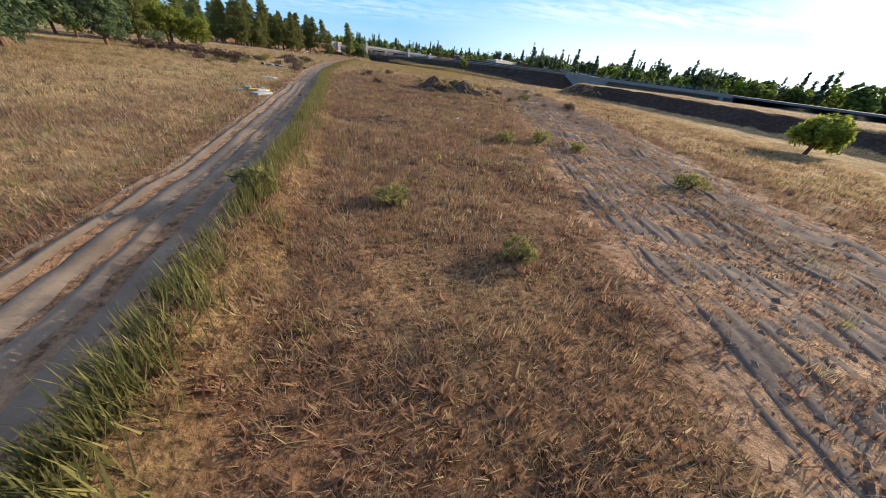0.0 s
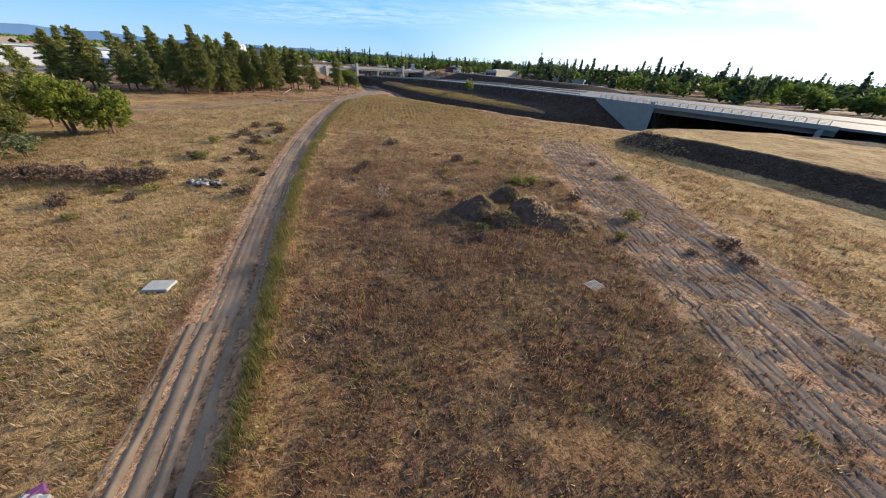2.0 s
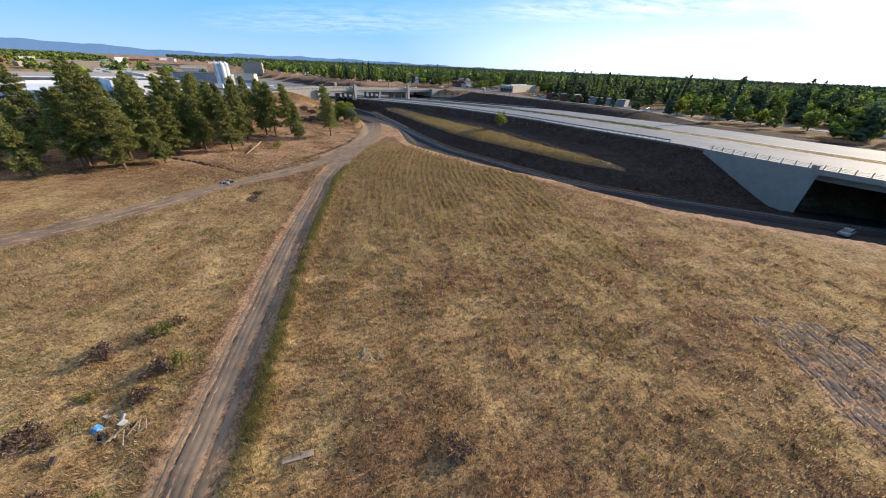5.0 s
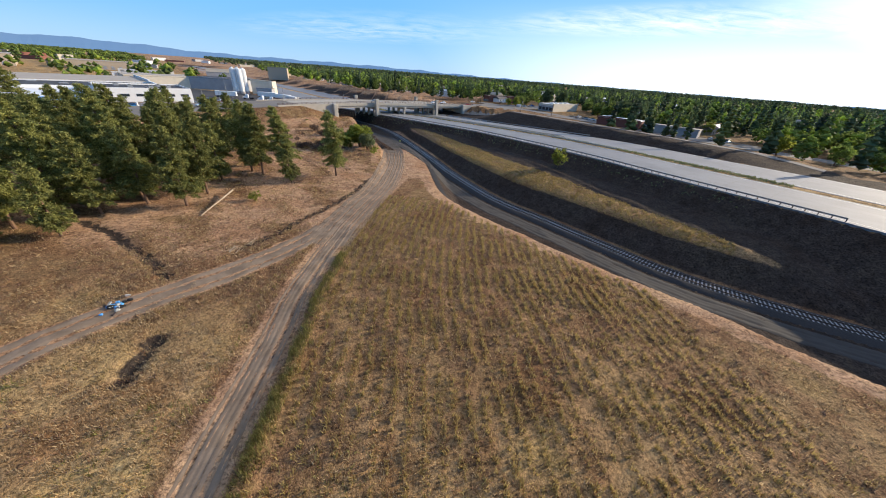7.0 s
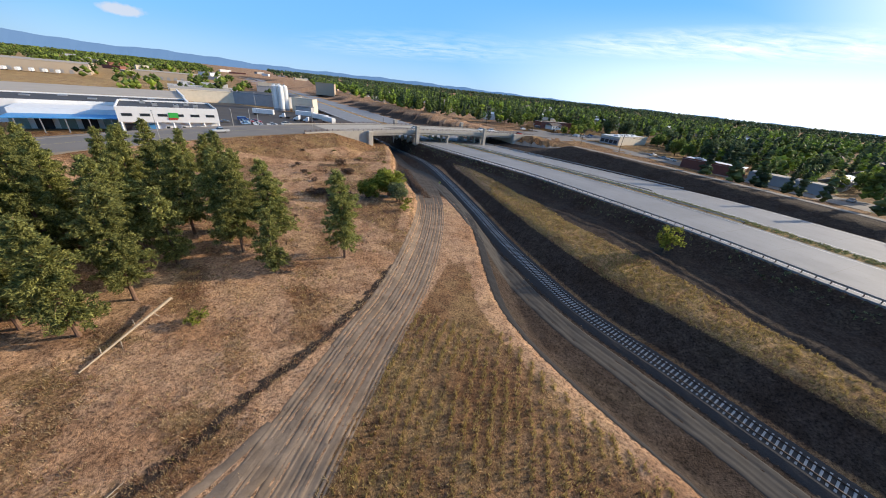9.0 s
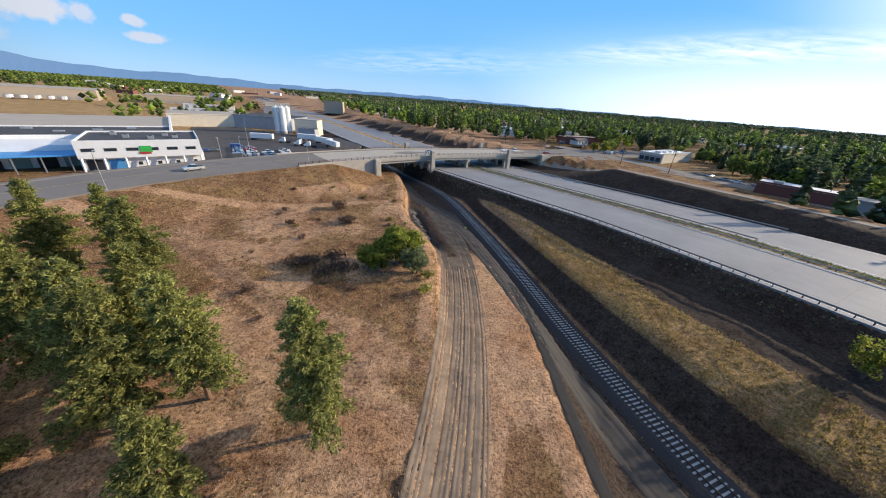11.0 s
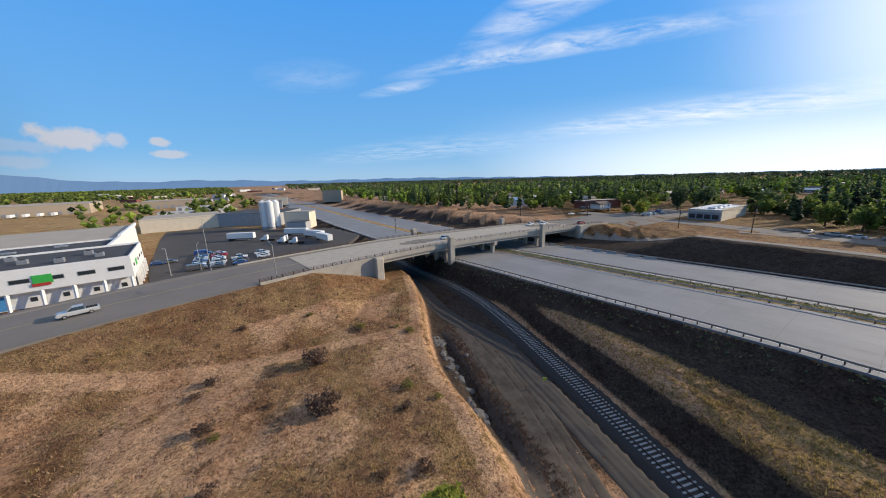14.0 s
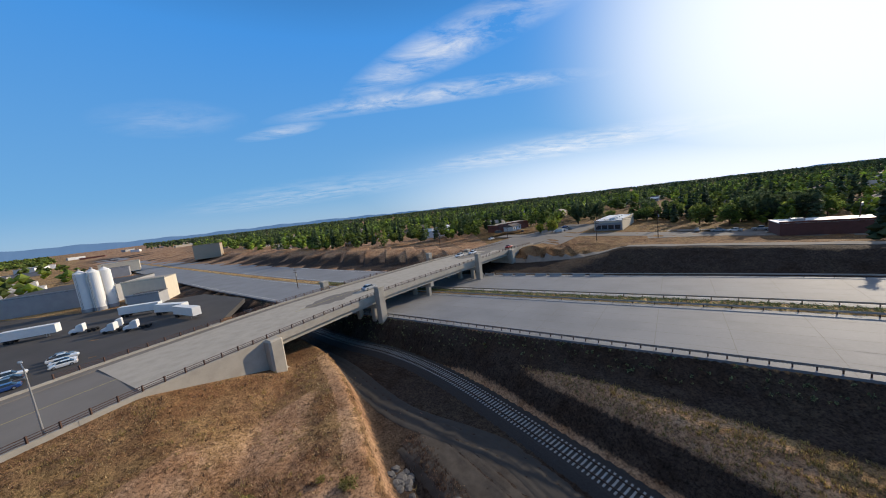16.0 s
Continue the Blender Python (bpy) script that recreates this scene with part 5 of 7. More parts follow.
put_car("pickup", "silver", on_road(131, -9.0, True), "silver pickup truck with a canopy on the bridge road")
put_car("car", "silver", on_road(199, -8.0, False), "silver car on the bridge road")
put_car("car", "white", on_road(233, -15.0, True), "white car on the bridge road")
put_car("car", "white", on_road(238, -14.0, True), "white car on the bridge road")
put_car("car", "red", on_road(249, -6.0, False), "dark red car on the bridge road")
put_car("car", "silver", pose(93.5, 11.5, FLOOR + 0.05, 0, 0, 25), "silver car standing under the motorway bridge")


def trailer(m, label):
    e = empty("box_trailer", m, label, "trailer", "box trailers")
    part("box", boxed(-6.5, -1.27, 1.15, 6.5, 1.27, 3.95, bev=0.04), WHITE, e)
    part("chassis", boxed(-6.3, -0.5, 0.85, 6.3, 0.5, 1.15), RUBBER, e)
    part("door_panel", boxed(-6.56, -1.15, 1.3, -6.49, 1.15, 3.8), STEEL, e)
    for x in (-5.4, -4.2):
        for sd in (-1, 1):
            part("wheel", tubed((x, sd * 0.8, 0.5), (x, sd * 1.25, 0.5), 0.5, seg=14), RUBBER, e)
    for sd in (-1, 1):
        part("landing_leg", boxed(3.6, sd * 0.6 - 0.08, 0.02, 3.8, sd * 0.6 + 0.08, 1.0), STEEL, e)
    return e


def tractor(m):
    e = empty("lorry_tractor", m, "white lorry tractor unit parked in the asphalt yard", "lorry", "lorry tractors")
    part("chassis", boxed(-3.0, -0.5, 0.7, 2.6, 0.5, 1.0), RUBBER, e)
    bm = bmesh.new()
    loft(bm, body_rows([(0.0, 0.8, 3.0, 0.95), (0.2, 0.75, 3.2, 0.95), (1.5, 0.75, 2.9, 0.95), (1.9, 0.75, 1.9, 0.95), (3.2, 0.7, 1.7, 0.9), (3.4, 0.7, 1.4, 0.85)], 1.15))
    c = part("cab", bm, WHITE, e)
    part("windscreen", boxed(1.6, -0.95, 2.0, 1.82, 0.95, 2.65, pose(0.05, 0, 0, 0, 0, 0), 0.03), GLASS, c)
    for x in (-2.4, -1.2, 2.5):
        for sd in (-1, 1):
            part("wheel", tubed((x, sd * 0.75, 0.5), (x, sd * 1.2, 0.5), 0.5, seg=14), RUBBER, e)
    return e


t0 = trailer(pose(-157, 232, YARD_Z, 0, 0, 14), "white box trailer parked in the asphalt yard")
for x, y, a in ((-136, 247, 4), (-121, 240, -20), (-110.5, 231, -35)):
    copy_thing(t0, pose(x, y, YARD_Z, 0, 0, a))
c0 = tractor(pose(-141, 231, YARD_Z, 0, 0, 200))
for x, y, a in ((-130, 231, 210), (-128, 226, 190), (-121, 225, 200)):
    copy_thing(c0, pose(x, y, YARD_Z, 0, 0, a))
for k in range(10):
    copy_thing(t0, pose(-548 + 9.5 * k * 0.64, 290 + 9.5 * k * 0.766, -1.0, 0, 0, -40))

# ---- shops and streets east of the motorway ----
EAST_Z = 3.2
street = Line([(30, 312), (44, 292), (60, 272), (75, 248), (90, 222), (110, 190), (150, 135), (230, 40)])
ob = ribbon("frontage_street", street, 0, street.s[-1], 3.0, [-6, -6, 0, 6, 6], [-0.4, 0.06, 0.12, 0.06, -0.4], ASPH, zfun=lambda x, y: 0 * x + EAST_Z)
tagged(ob, "grey asphalt street along the shops", "road", kind="structure")
bm = bmesh.new()
for p0, w, d, a in (((28, 268), 44, 40, 40), ((84, 232), 26, 18, -40), ((70, 300), 60, 30, 30), ((100, 219), 56, 17, -57), ((132, 172), 60, 18, -55)):
    box(bm, -w / 2, -d / 2, -0.3, w / 2, d / 2, 0.04, pose(p0[0], p0[1], EAST_Z, 0, 0, a))
tagged(part("junction_paving", bm, ASPH), "worn asphalt junction and forecourts", "road", kind="structure")
sh = shed("flat_roof_shop", 82.8, 266.5, 42, 38, 14, 5.2, CREAM, WHITE, "flat-roofed cream shop with white roof units", z=EAST_Z)
part("front_wall", boxed(-0.3, 0.4, 0, 0.0, 13.6, 4.2), GREYWALL, sh)
for k in range(4):
    part("shop_window", boxed(-0.36, 1 + k * 3.2, 0.8, -0.28, 3.6 + k * 3.2, 3.0), GLASS, sh)
for k in range(4):
    part("roof_unit", boxed(4 + k * 7, 4, 5.4, 7 + k * 7, 7, 6.4, bev=0.05), WHITE, sh)
rsb = shed("red_brick_shop", 92.5, 204, -42, 24, 12, 4.2, BRICKW, WHITE, "low red-brick shop with a white roof", z=EAST_Z)
part("roof_unit", boxed(4, 4, 4.4, 7, 7, 5.3, bev=0.05), STEEL, rsb)
shed("grey_shop", 112, 186, -42, 26, 12, 3.6, GREYWALL, ROOFT, "low grey shop beside the street", z=EAST_Z)
shed("red_shop", 40, 345, 25, 34, 12, 4.5, BRICKW, ROOFT, "red-fronted shop by the junction", z=EAST_Z)
shed("blue_roof_shop", -14, 372, 20, 22, 10, 4, WHITE, BLUE, "white shop with a blue roof", z=EAST_Z)
for x, y, a, c, k in ((94, 226, 140, "silver", "car"), (97, 222, 140, "white", "car"), (104, 214, 130, "grey", "car"), (103, 217, 130, "silver", "pickup"), (60, 292, 120, "white", "van"), (66, 296, 100, "white", "car"), (72, 300, 100, "silver", "car"), (48, 318, 60, "black", "car"), (20, 300, 40, "white", "car"), (76, 312, 30, "blue", "car"), (35, 330, 20, "grey", "van"), (92, 233, 35, "white", "car"), (108, 210, 35, "red", "car"), (112, 203, 35, "silver", "car"), (120, 190, 35, "black", "pickup"), (124, 184, 35, "white", "car"), (128, 178, 35, "blue", "car"), (137, 166, 35, "silver", "car"), (141, 160, 35, "white", "pickup")):
    put_car(k, c, pose(x, y, EAST_Z + 0.09, 0, 0, a), c + " " + {"car": "car", "van": "van", "pickup": "pickup truck"}[k] + " parked near the shops")


def house(wall, roof, w, d, h, label):
    e = empty("house", Matrix(), label, "house", "town houses")
    part("wall", boxed(-w / 2, -d / 2, -0.5, w / 2, d / 2, h), wall, e)
    bm = bmesh.new()
    r = h + d * 0.24
    vs = [bm.verts.new(p) for p in ((-w / 2 - 0.5, -d / 2 - 0.5, h - 0.1), (w / 2 + 0.5, -d / 2 - 0.5, h - 0.1), (w / 2 + 0.5, d / 2 + 0.5, h - 0.1), (-w / 2 - 0.5, d / 2 + 0.5, h - 0.1), (-w / 2 - 0.4, 0, r), (w / 2 + 0.4, 0, r))]
    for f in ((0, 1, 5, 4), (2, 3, 4, 5), (0, 4, 3), (1, 2, 5), (3, 2, 1, 0)):
        bm.faces.new([vs[i] for i in f])
    rf = part("roof", bm, roof, e)
    part("chimney", boxed(w * 0.2, -0.3, h, w * 0.2 + 0.6, 0.3, r + 0.5), BRICKW, rf)
    for sd in (-1, 1):
        for k in (-0.3, 0.05, 0.32):
            wd = part("window", boxed(w * k - 0.7, sd * (d / 2) - 0.05, 0.9, w * k + 0.7, sd * (d / 2) + 0.05, 2.1), GLASS, e)
    part("door", boxed(w * 0.18 - 0.5, -d / 2 - 0.06, -0.1, w * 0.18 + 0.5, -d / 2 + 0.05, 2.0), BRICKW, e)
    return e


protos = [house(WHITE, SHINGLE, 13, 8, 2.9, "white single-storey house with a dark shingle roof"), house(TAN, SHINGLE, 15, 9, 2.9, "tan single-storey house with a brown shingle roof"), house(CREAM, ROOFT, 12, 9, 4.8, "cream two-storey house with a pale roof"), house(GREYWALL, WHITE, 16, 8, 2.8, "grey house with a pale reflecting roof")]
spots = []
rs = random.Random(21)
for a in range(700):
    u, v = rs.uniform(70, 620), rs.uniform(-330, 520)
    u, v = round(u / 24) * 24 + rs.uniform(-5, 5), round(v / 30) * 30 + rs.uniform(-6, 6)
    s = s_of(hw, 170)
    p = hw.at(s)[:2] + np.array([0.76, 0.65]) * u + np.array([-0.65, 0.76]) * v
    x, y = float(p[0]), float(p[1])
    if float(hw.east(np.array([x]), np.array([y]))[0]) < 88 or abs(float(road.east(np.array([x]), np.array([y]))[0]) + ROAD_W / 2) < 22 or abs(float(street.east(np.array([x]), np.array([y]))[0])) < 16:
        continue
    if 55 < x < 135 and 180 < y < 330 or any((x - q) ** 2 + (y - r) ** 2 < 340 for q, r in spots) or (x < 40 and y < 380):
        continue
    spots.append((x, y))
    if len(spots) > 165:
        break
for k, (x, y) in enumerate(spots):
    mt = pose(x, y, EAST_Z if x > -20 else float(gz(x, y)), 0, 0, rs.choice((40, 130, 220)) + rs.uniform(-3, 3))
    if k < 4:
        protos[k].matrix_world = mt
    else:
        copy_thing(protos[k % 4], mt)


# ---- foliage ----
def scatter_tris(c, size, k, rng, flat=0.0):
    """k small random leaves round every centre; size is one number or one for each centre."""
    c = np.repeat(np.asarray(c, float), k, axis=0)
    size = np.repeat(np.broadcast_to(size, (len(c) // k,)), k)[:, None]
    n = len(c)
    off = rng.normal(0, 1, (n, 3))
    off /= np.linalg.norm(off, axis=1, keepdims=True) + 1e-9
    c = c + off * size * rng.uniform(0.3, 1.1, (n, 1))
    a = rng.normal(0, 1, (n, 3))
    b2 = rng.normal(0, 1, (n, 3))
    a /= np.linalg.norm(a, axis=1, keepdims=True)
    b2 -= a * (a * b2).sum(1, keepdims=True)
    b2 /= np.linalg.norm(b2, axis=1, keepdims=True)
    L, W = size * rng.uniform(0.5, 0.9, (n, 1)), size * rng.uniform(0.25, 0.5, (n, 1))
    V = np.stack([c - a * L * 0.6 - b2 * W * 0.5, c - a * L * 0.3 + b2 * W, c + a * L], 1)
    return V


def tri_mesh(name, V, material, parent=None):
    V = V.reshape(-1, 3)
    return mesh_np(name, V, np.arange(len(V)).reshape(-1, 3), material, parent)


def pine(h, seed, label):
    """A pointed conifer: whorls of drooping limbs with sprays of needles, thin in places."""
    rng = np.random.RandomState(seed)
    e = empty("pine_tree", Matrix(), label, "tree", "pine trees")
    bm = bmesh.new()
    lean = rng.uniform(-0.03, 0.03, 2) * h
    r0 = 0.013 * h + 0.06
    pts = [Vector((lean[0] * t * t, lean[1] * t * t, h * t - 0.4 * (t == 0))) for t in (0, 0.25, 0.5, 0.75, 0.98)]
    for i in range(4):
        tube(bm, pts[i], pts[i + 1], r0 * (1 - 0.24 * i), r0 * (1 - 0.24 * (i + 1)) + 0.01, 8)
    part("trunk", bm, BARK, e)
    bm = bmesh.new()
    V = []
    low = rng.uniform(0.12, 0.24)
    whorls = int(h * 1.35)
    for w in range(whorls):
        t = low + (0.985 - low) * (w + rng.uniform(-0.3, 0.3)) / whorls
        u = max(0.0, (t - low) / (1 - low))
        reach = h * 0.225 * (1 - u) ** 0.66 * min(1.0, 0.6 + 2.2 * u) + 0.15
        for k in range(rng.randint(5, 8)):
            az = w * 1.9 + k * 6.283 / 6 + rng.uniform(-0.5, 0.5)
            L = reach * rng.uniform(0.55, 1.15) * (1 + 0.28 * math.sin(az * 2 + seed) * math.cos(t * 9 + seed * 1.7) + 0.2 * math.sin(az + t * 14 + seed))
            if rng.uniform() < 0.08:
                continue
            base = Vector((lean[0] * t * t, lean[1] * t * t, h * t))
            rise = rng.uniform(-0.12, 0.12) + 0.75 * (u - 0.35)
            d = Vector((math.cos(az), math.sin(az), rise)).normalized()
            if k % 2 == 0 and u < 0.85:
                tube(bm, base, base + d * L * 0.8, 0.045, 0.015, 4)
            n2 = max(4, int(L * 6.5))
            f = 0.25 + 0.8 * (np.arange(n2) + rng.uniform(0, 1, n2)) / n2
            side = np.array([-math.sin(az), math.cos(az), 0.0])
            c = np.array(base)[None] + np.array(d)[None] * (L * f)[:, None] + side[None] * (rng.normal(0, 0.17, n2) * L * (1.1 - 0.5 * f))[:, None]
            c[:, 2] += rng.normal(0.0, 0.09, n2) - 0.10 * L * f * f
            c = np.repeat(c, 15, axis=0)
            q = len(c)
            c = c + rng.normal(0, 0.14, (q, 3))
            a = np.array(d)[None] * 0.8 + rng.normal(0, 0.75, (q, 3))
            a /= np.linalg.norm(a, axis=1, keepdims=True)
            b2 = rng.normal(0, 1, (q, 3))
            b2 -= a * (a * b2).sum(1, keepdims=True)
            b2 /= np.linalg.norm(b2, axis=1, keepdims=True)
            ln, wd = rng.uniform(0.15, 0.34, (q, 1)), rng.uniform(0.045, 0.1, (q, 1))
            V.append(np.stack([c - a * ln * 0.5 - b2 * wd, c - a * ln * 0.4 + b2 * wd, c + a * ln], 1))
    part("branchwork", bm, BARK, e)
    tri_mesh("crown", np.concatenate(V), NEEDLE, e)
    return e


def broad(h, r, seed, label, material=None, low=0.12, clumps=90, name="tree", k=26, leaf=0.30, trunks=2):
    rng = np.random.RandomState(seed)
    e = empty(name, Matrix(), label, "tree" if name != "bush" else "bush")
    bm = bmesh.new()
    lobes = []
    for i in range(11):
        f, a2 = (0.34, 0.4, 0.46, 0.5, 0.55, 0.6, 0.62, 0.66, 0.7, 0.74, 0.76)[i], i * 2.4 + rng.uniform(-0.5, 0.5)
        g = r * 0.62 * math.sqrt(max(0.05, 1 - ((f - 0.5) / 0.42) ** 2)) * rng.uniform(0.6, 1.05)
        lobes.append((g * math.cos(a2), g * math.sin(a2), h * f))
    for i in range(trunks):
        a = Vector((rng.normal(0, 0.12) * i, rng.normal(0, 0.12) * i, -0.3))
        mid = a + Vector((rng.normal(0, 0.15), rng.normal(0, 0.15), h * 0.32))
        tube(bm, a, mid, 0.05 * h * 0.5 + 0.03, 0.03 * h * 0.5 + 0.02, 7)
        for q in lobes[i::trunks]:
            tube(bm, mid, q, 0.02 * h * 0.5 + 0.02, 0.015, 5)
    part("trunk", bm, BARK, e)
    cents = []
    for i in range(clumps):
        q = lobes[i % len(lobes)]
        v = rng.normal(0, 1, 3)
        v /= np.linalg.norm(v)
        f = rng.uniform(0.55, 1.0) ** 0.5
        c = np.array(q) + v * np.array([r * 0.44, r * 0.44, h * 0.23]) * f
        c[2] = max(c[2], h * low)
        cents.append(c)
    V = scatter_tris(np.array(cents), rng.uniform(leaf * 1.2, leaf * 2.2, len(cents)), k, rng)
    # leaf size: shrink each leaf round its middle
    mid = V.mean(1, keepdims=True)
    V = mid + (V - mid) * 0.8
    tri_mesh("crown", V, material or LEAF, e)
    return e


pines = [pine(h, 30 + i, lab) for i, (h, lab) in enumerate(((17.0, "tall dark green pine with a bare reddish trunk"), (16.0, "dark green pine with drooping limbs"), (14.0, "dense dark green pine"), (11.0, "young dark green pine"), (20.0, "very tall dark green pine")))]
P_SPOTS = [(-54, 46.6, 13.8), (-47.3, 47.2, 14.6), (-48.1, 54, 15.7), (-75.5, 66.7, 17.1), (-75.4, 78.6, 16.5), (-72, 76, 17.8), (-57.3, 72.7, 17.5), (-64.2, 75.7, 15.6), (-45.1, 69.8, 16.5), (-49.1, 71.9, 17), (-36.0, 65.3, 10.3), (-27.9, 73.2, 16), (-78.5, 94.5, 14.5), (-60, 85, 17), (-41.5, 74, 16), (-50, 77, 16), (-67, 89, 15.5),
           (-86, 70, 19), (-96, 77.7, 20), (-108, 77, 21), (-75, 54.4, 20), (-60, 50, 18), (-80.5, 61.7, 19), (-68, 29, 19.5), (-59.5, 27.5, 19), (-86, 32, 17.5), (-79, 30, 17.5), (-71, 60, 18), (-56, 48, 17), (-65, 58, 18), (-63, 34, 17), (-73, 38, 18), (-92, 45, 19), (-84, 50, 18), (-52, 56, 16), (-58, 62, 17), (-51, 63, 15.5), (-66, 46, 17), (-70, 50, 18),
           (-95, 28, 19), (-90, 21, 17), (-101, 35, 20), (-86, 19.5, 14.5), (-97, 20, 17), (-106, 28, 19), (-82, 24, 16), (-112, 40, 20),
           (-55, 33, 15), (-66, 26, 16), (-71, 33, 18), (-62, 40, 17), (-57, 41, 15), (-78, 44, 18), (-86, 58, 18), (-67, 67, 17), (-77, 86, 16), (-60, 66, 16), (-90, 86, 18), (-100, 66, 20), (-70, 20, 13),
           (-48, -46, 15.1), (-45.4, -43, 15.6), (-42.6, -46, 14.5), (-53, -42, 15), (-57, -49, 16), (-50, -52, 15), (-62, -44, 16), (-50, -33, 14), (-58, -30, 15), (-67, -36, 16), (-54, -58, 15), (-61, -60, 16)]
used = [False] * 5
for i, (x, y, h) in enumerate(P_SPOTS):
    if i > 16:
        h *= 0.72 + 0.38 * (i * 0.618 % 1)
    k = min(range(5), key=lambda q: abs((17, 16, 14, 11, 20)[q] - h) + (q + i) % 3)
    mt = on(x, y, (i * 137) % 360, 0.05)
    if not used[k]:
        used[k] = True
        pines[k].matrix_world = mt @ Matrix.Diagonal((1, 1, 1, 1))
        pines[k].scale = (1, 1, 1)
    else:
        c = copy_thing(pines[k], mt)
        f = h / (17, 16, 14, 11, 20)[k]
        c.scale = (f, f, f)

big = broad(8.5, 4.6, 3, "bright green leafy tree at the edge of the pines", clumps=330, low=0.1, trunks=4)
big.matrix_world = on(-42.5, -37.2, 20)
b2t = broad(7.0, 3.8, 4, "bright green leafy tree beside the field", clumps=280, low=0.08, trunks=3)
b2t.matrix_world = on(-37.8, -35.6, 80)
b3 = broad(3.0, 2.2, 5, "low grey-green shrub in dry grass", SAGE, 0.05, 60, "bush", 20, 0.22)
b3.matrix_world = on(-35.7, -51, 10)
c = copy_thing(b3, on(-47.6, -48.6, 80))
oak = broad(13, 6.5, 12, "dusty green leafy tree by the pines", LEAF3, 0.05, 420, trunks=3, leaf=0.36)
oak.matrix_world = on(-24.5, -88, 0)
copy_thing(oak, on(-28.5, -83.5, 130))
copy_thing(oak, on(-33, -92, 70))
copy_thing(oak, on(-38, -78, 200))
copy_thing(oak, on(-36, -62, 10)).scale = (0.8, 0.8, 0.8)
lone = broad(5.2, 2.2, 6, "small slender green tree alone on the berm", LEAF, 0.2, 60, k=22, leaf=0.26)
lone.matrix_world = on(36.4, 94.6, 0)
lone.scale = (1.25, 1.25, 1.25)
rt = broad(4.6, 2.7, 7, "rounded bright green young tree on the field edge", LEAF, 0.14, 200, trunks=2)
rt.matrix_world = on(67, -88, 0)
bA = broad(6.8, 4.0, 8, "large bright green bush above the dirt track", LEAF, 0.06, 420, "bush", 28, 0.32, 4)
bA.matrix_world = on(-31.2, 108.8, 0)
bA.scale = (1.15, 1.15, 1.1)
bB = broad(5.2, 3.0, 9, "bright green bush above the dirt track", LEAF, 0.05, 260, "bush", 26, 0.3, 3)
bB.matrix_world = on(-35.5, 105, 40)
bC = broad(5.5, 2.8, 10, "olive green bush partly bare of leaves", SAGE, 0.05, 240, "bush", 22, 0.26, 5)
bC.matrix_world = on(-27.6, 105.6, 10)
bD = broad(2.2, 1.3, 13, "small green sapling on dry ground", LEAF, 0.1, 26, "bush", 18, 0.2, 2)
bD.matrix_world = on(-37.4, 52.2, 0)
for x, y in ((-24.6, 104.4), (-37.5, 112), (-24.0, 99.5)):
    copy_thing(bD, on(x, y, x * 31))
bE = broad(2.6, 2.3, 14, "dark dry bush on the grassy slope", BRUSH, 0.05, 70, "bush", 24, 0.2, 4)
bE.matrix_world = on(-57.5, 135, 0)
for x, y, f in ((-50.5, 125, 1.0), (-63, 120, 0.6), (-70, 128, 0.5), (-75, 140, 0.4)):
    copy_thing(bE, on(x, y, x * 57)).scale = (f, f, f * 0.8)

# brush piles and dry clumps across the field
dry = broad(0.9, 1.1, 15, "low clump of dry brown brush", BRUSH, 0.02, 26, "bush", 16, 0.13, 3)
dry.matrix_world = on(-14, -42, 0)
gclump = broad(0.8, 0.9, 16, "low clump of green weeds in dry grass", WEED, 0.02, 26, "bush", 16, 0.13, 1)
gclump.matrix_world = on(26.8, -100.5, 0)
rs = random.Random(8)
SP = [(-13 + rs.uniform(-9, 9), -45 + rs.uniform(-22, 26)) for _ in range(46)] + [(rs.uniform(0, 45), rs.uniform(-70, -30)) for _ in range(22)] + [(rs.uniform(-70, -30), rs.uniform(85, 150)) for _ in range(24)]
for i, (x, y) in enumerate(SP):
    if abs(float(track.east(np.array([x]), np.array([y]))[0])) < 3 or float(left_bank.east(np.array([x]), np.array([y]))[0]) > -1 and y > 40:
        continue
    c = copy_thing(dry if i % 3 else gclump, on(x, y, i * 53))
    f = rs.uniform(0.5, 1.3)
    c.scale = (f, f, f * rs.uniform(0.7, 1.1))
for x, y, f in ((37, -108, 1.2), (27.5, -51.6, 1.5), (29.5, -50.5, 1.3), (32.6, -101, 0.9), (30.0, -99.2, 1.2), (15, -116, 0.9), (19.5, -114.5, 0.9), (24, -118, 0.8), (34, -66, 0.9)):
    c = copy_thing(gclump, on(x, y, x * 91))
    c.scale = (f, f, f)

# purple-brown thicket behind the rubbish
th = broad(1.6, 2.4, 17, "low dark thicket of dry brush", BRUSH, 0.02, 90, "bush", 22, 0.16, 6)
th.matrix_world = on(-20, -57.5, 0)
for x, y in ((-24, -57.8), (-28, -58.2), (-17, -56.8), (-32, -58.5), (-48, 103.5), (-44.5, 106.5), (-41, 103), (-43.4, 100.8), (-50, 102.3), (-50.5, 126)):
    copy_thing(th, on(x, y, x * 43))

# ---- grass: blades gathered in tufts ----
rng = np.random.RandomState(77)


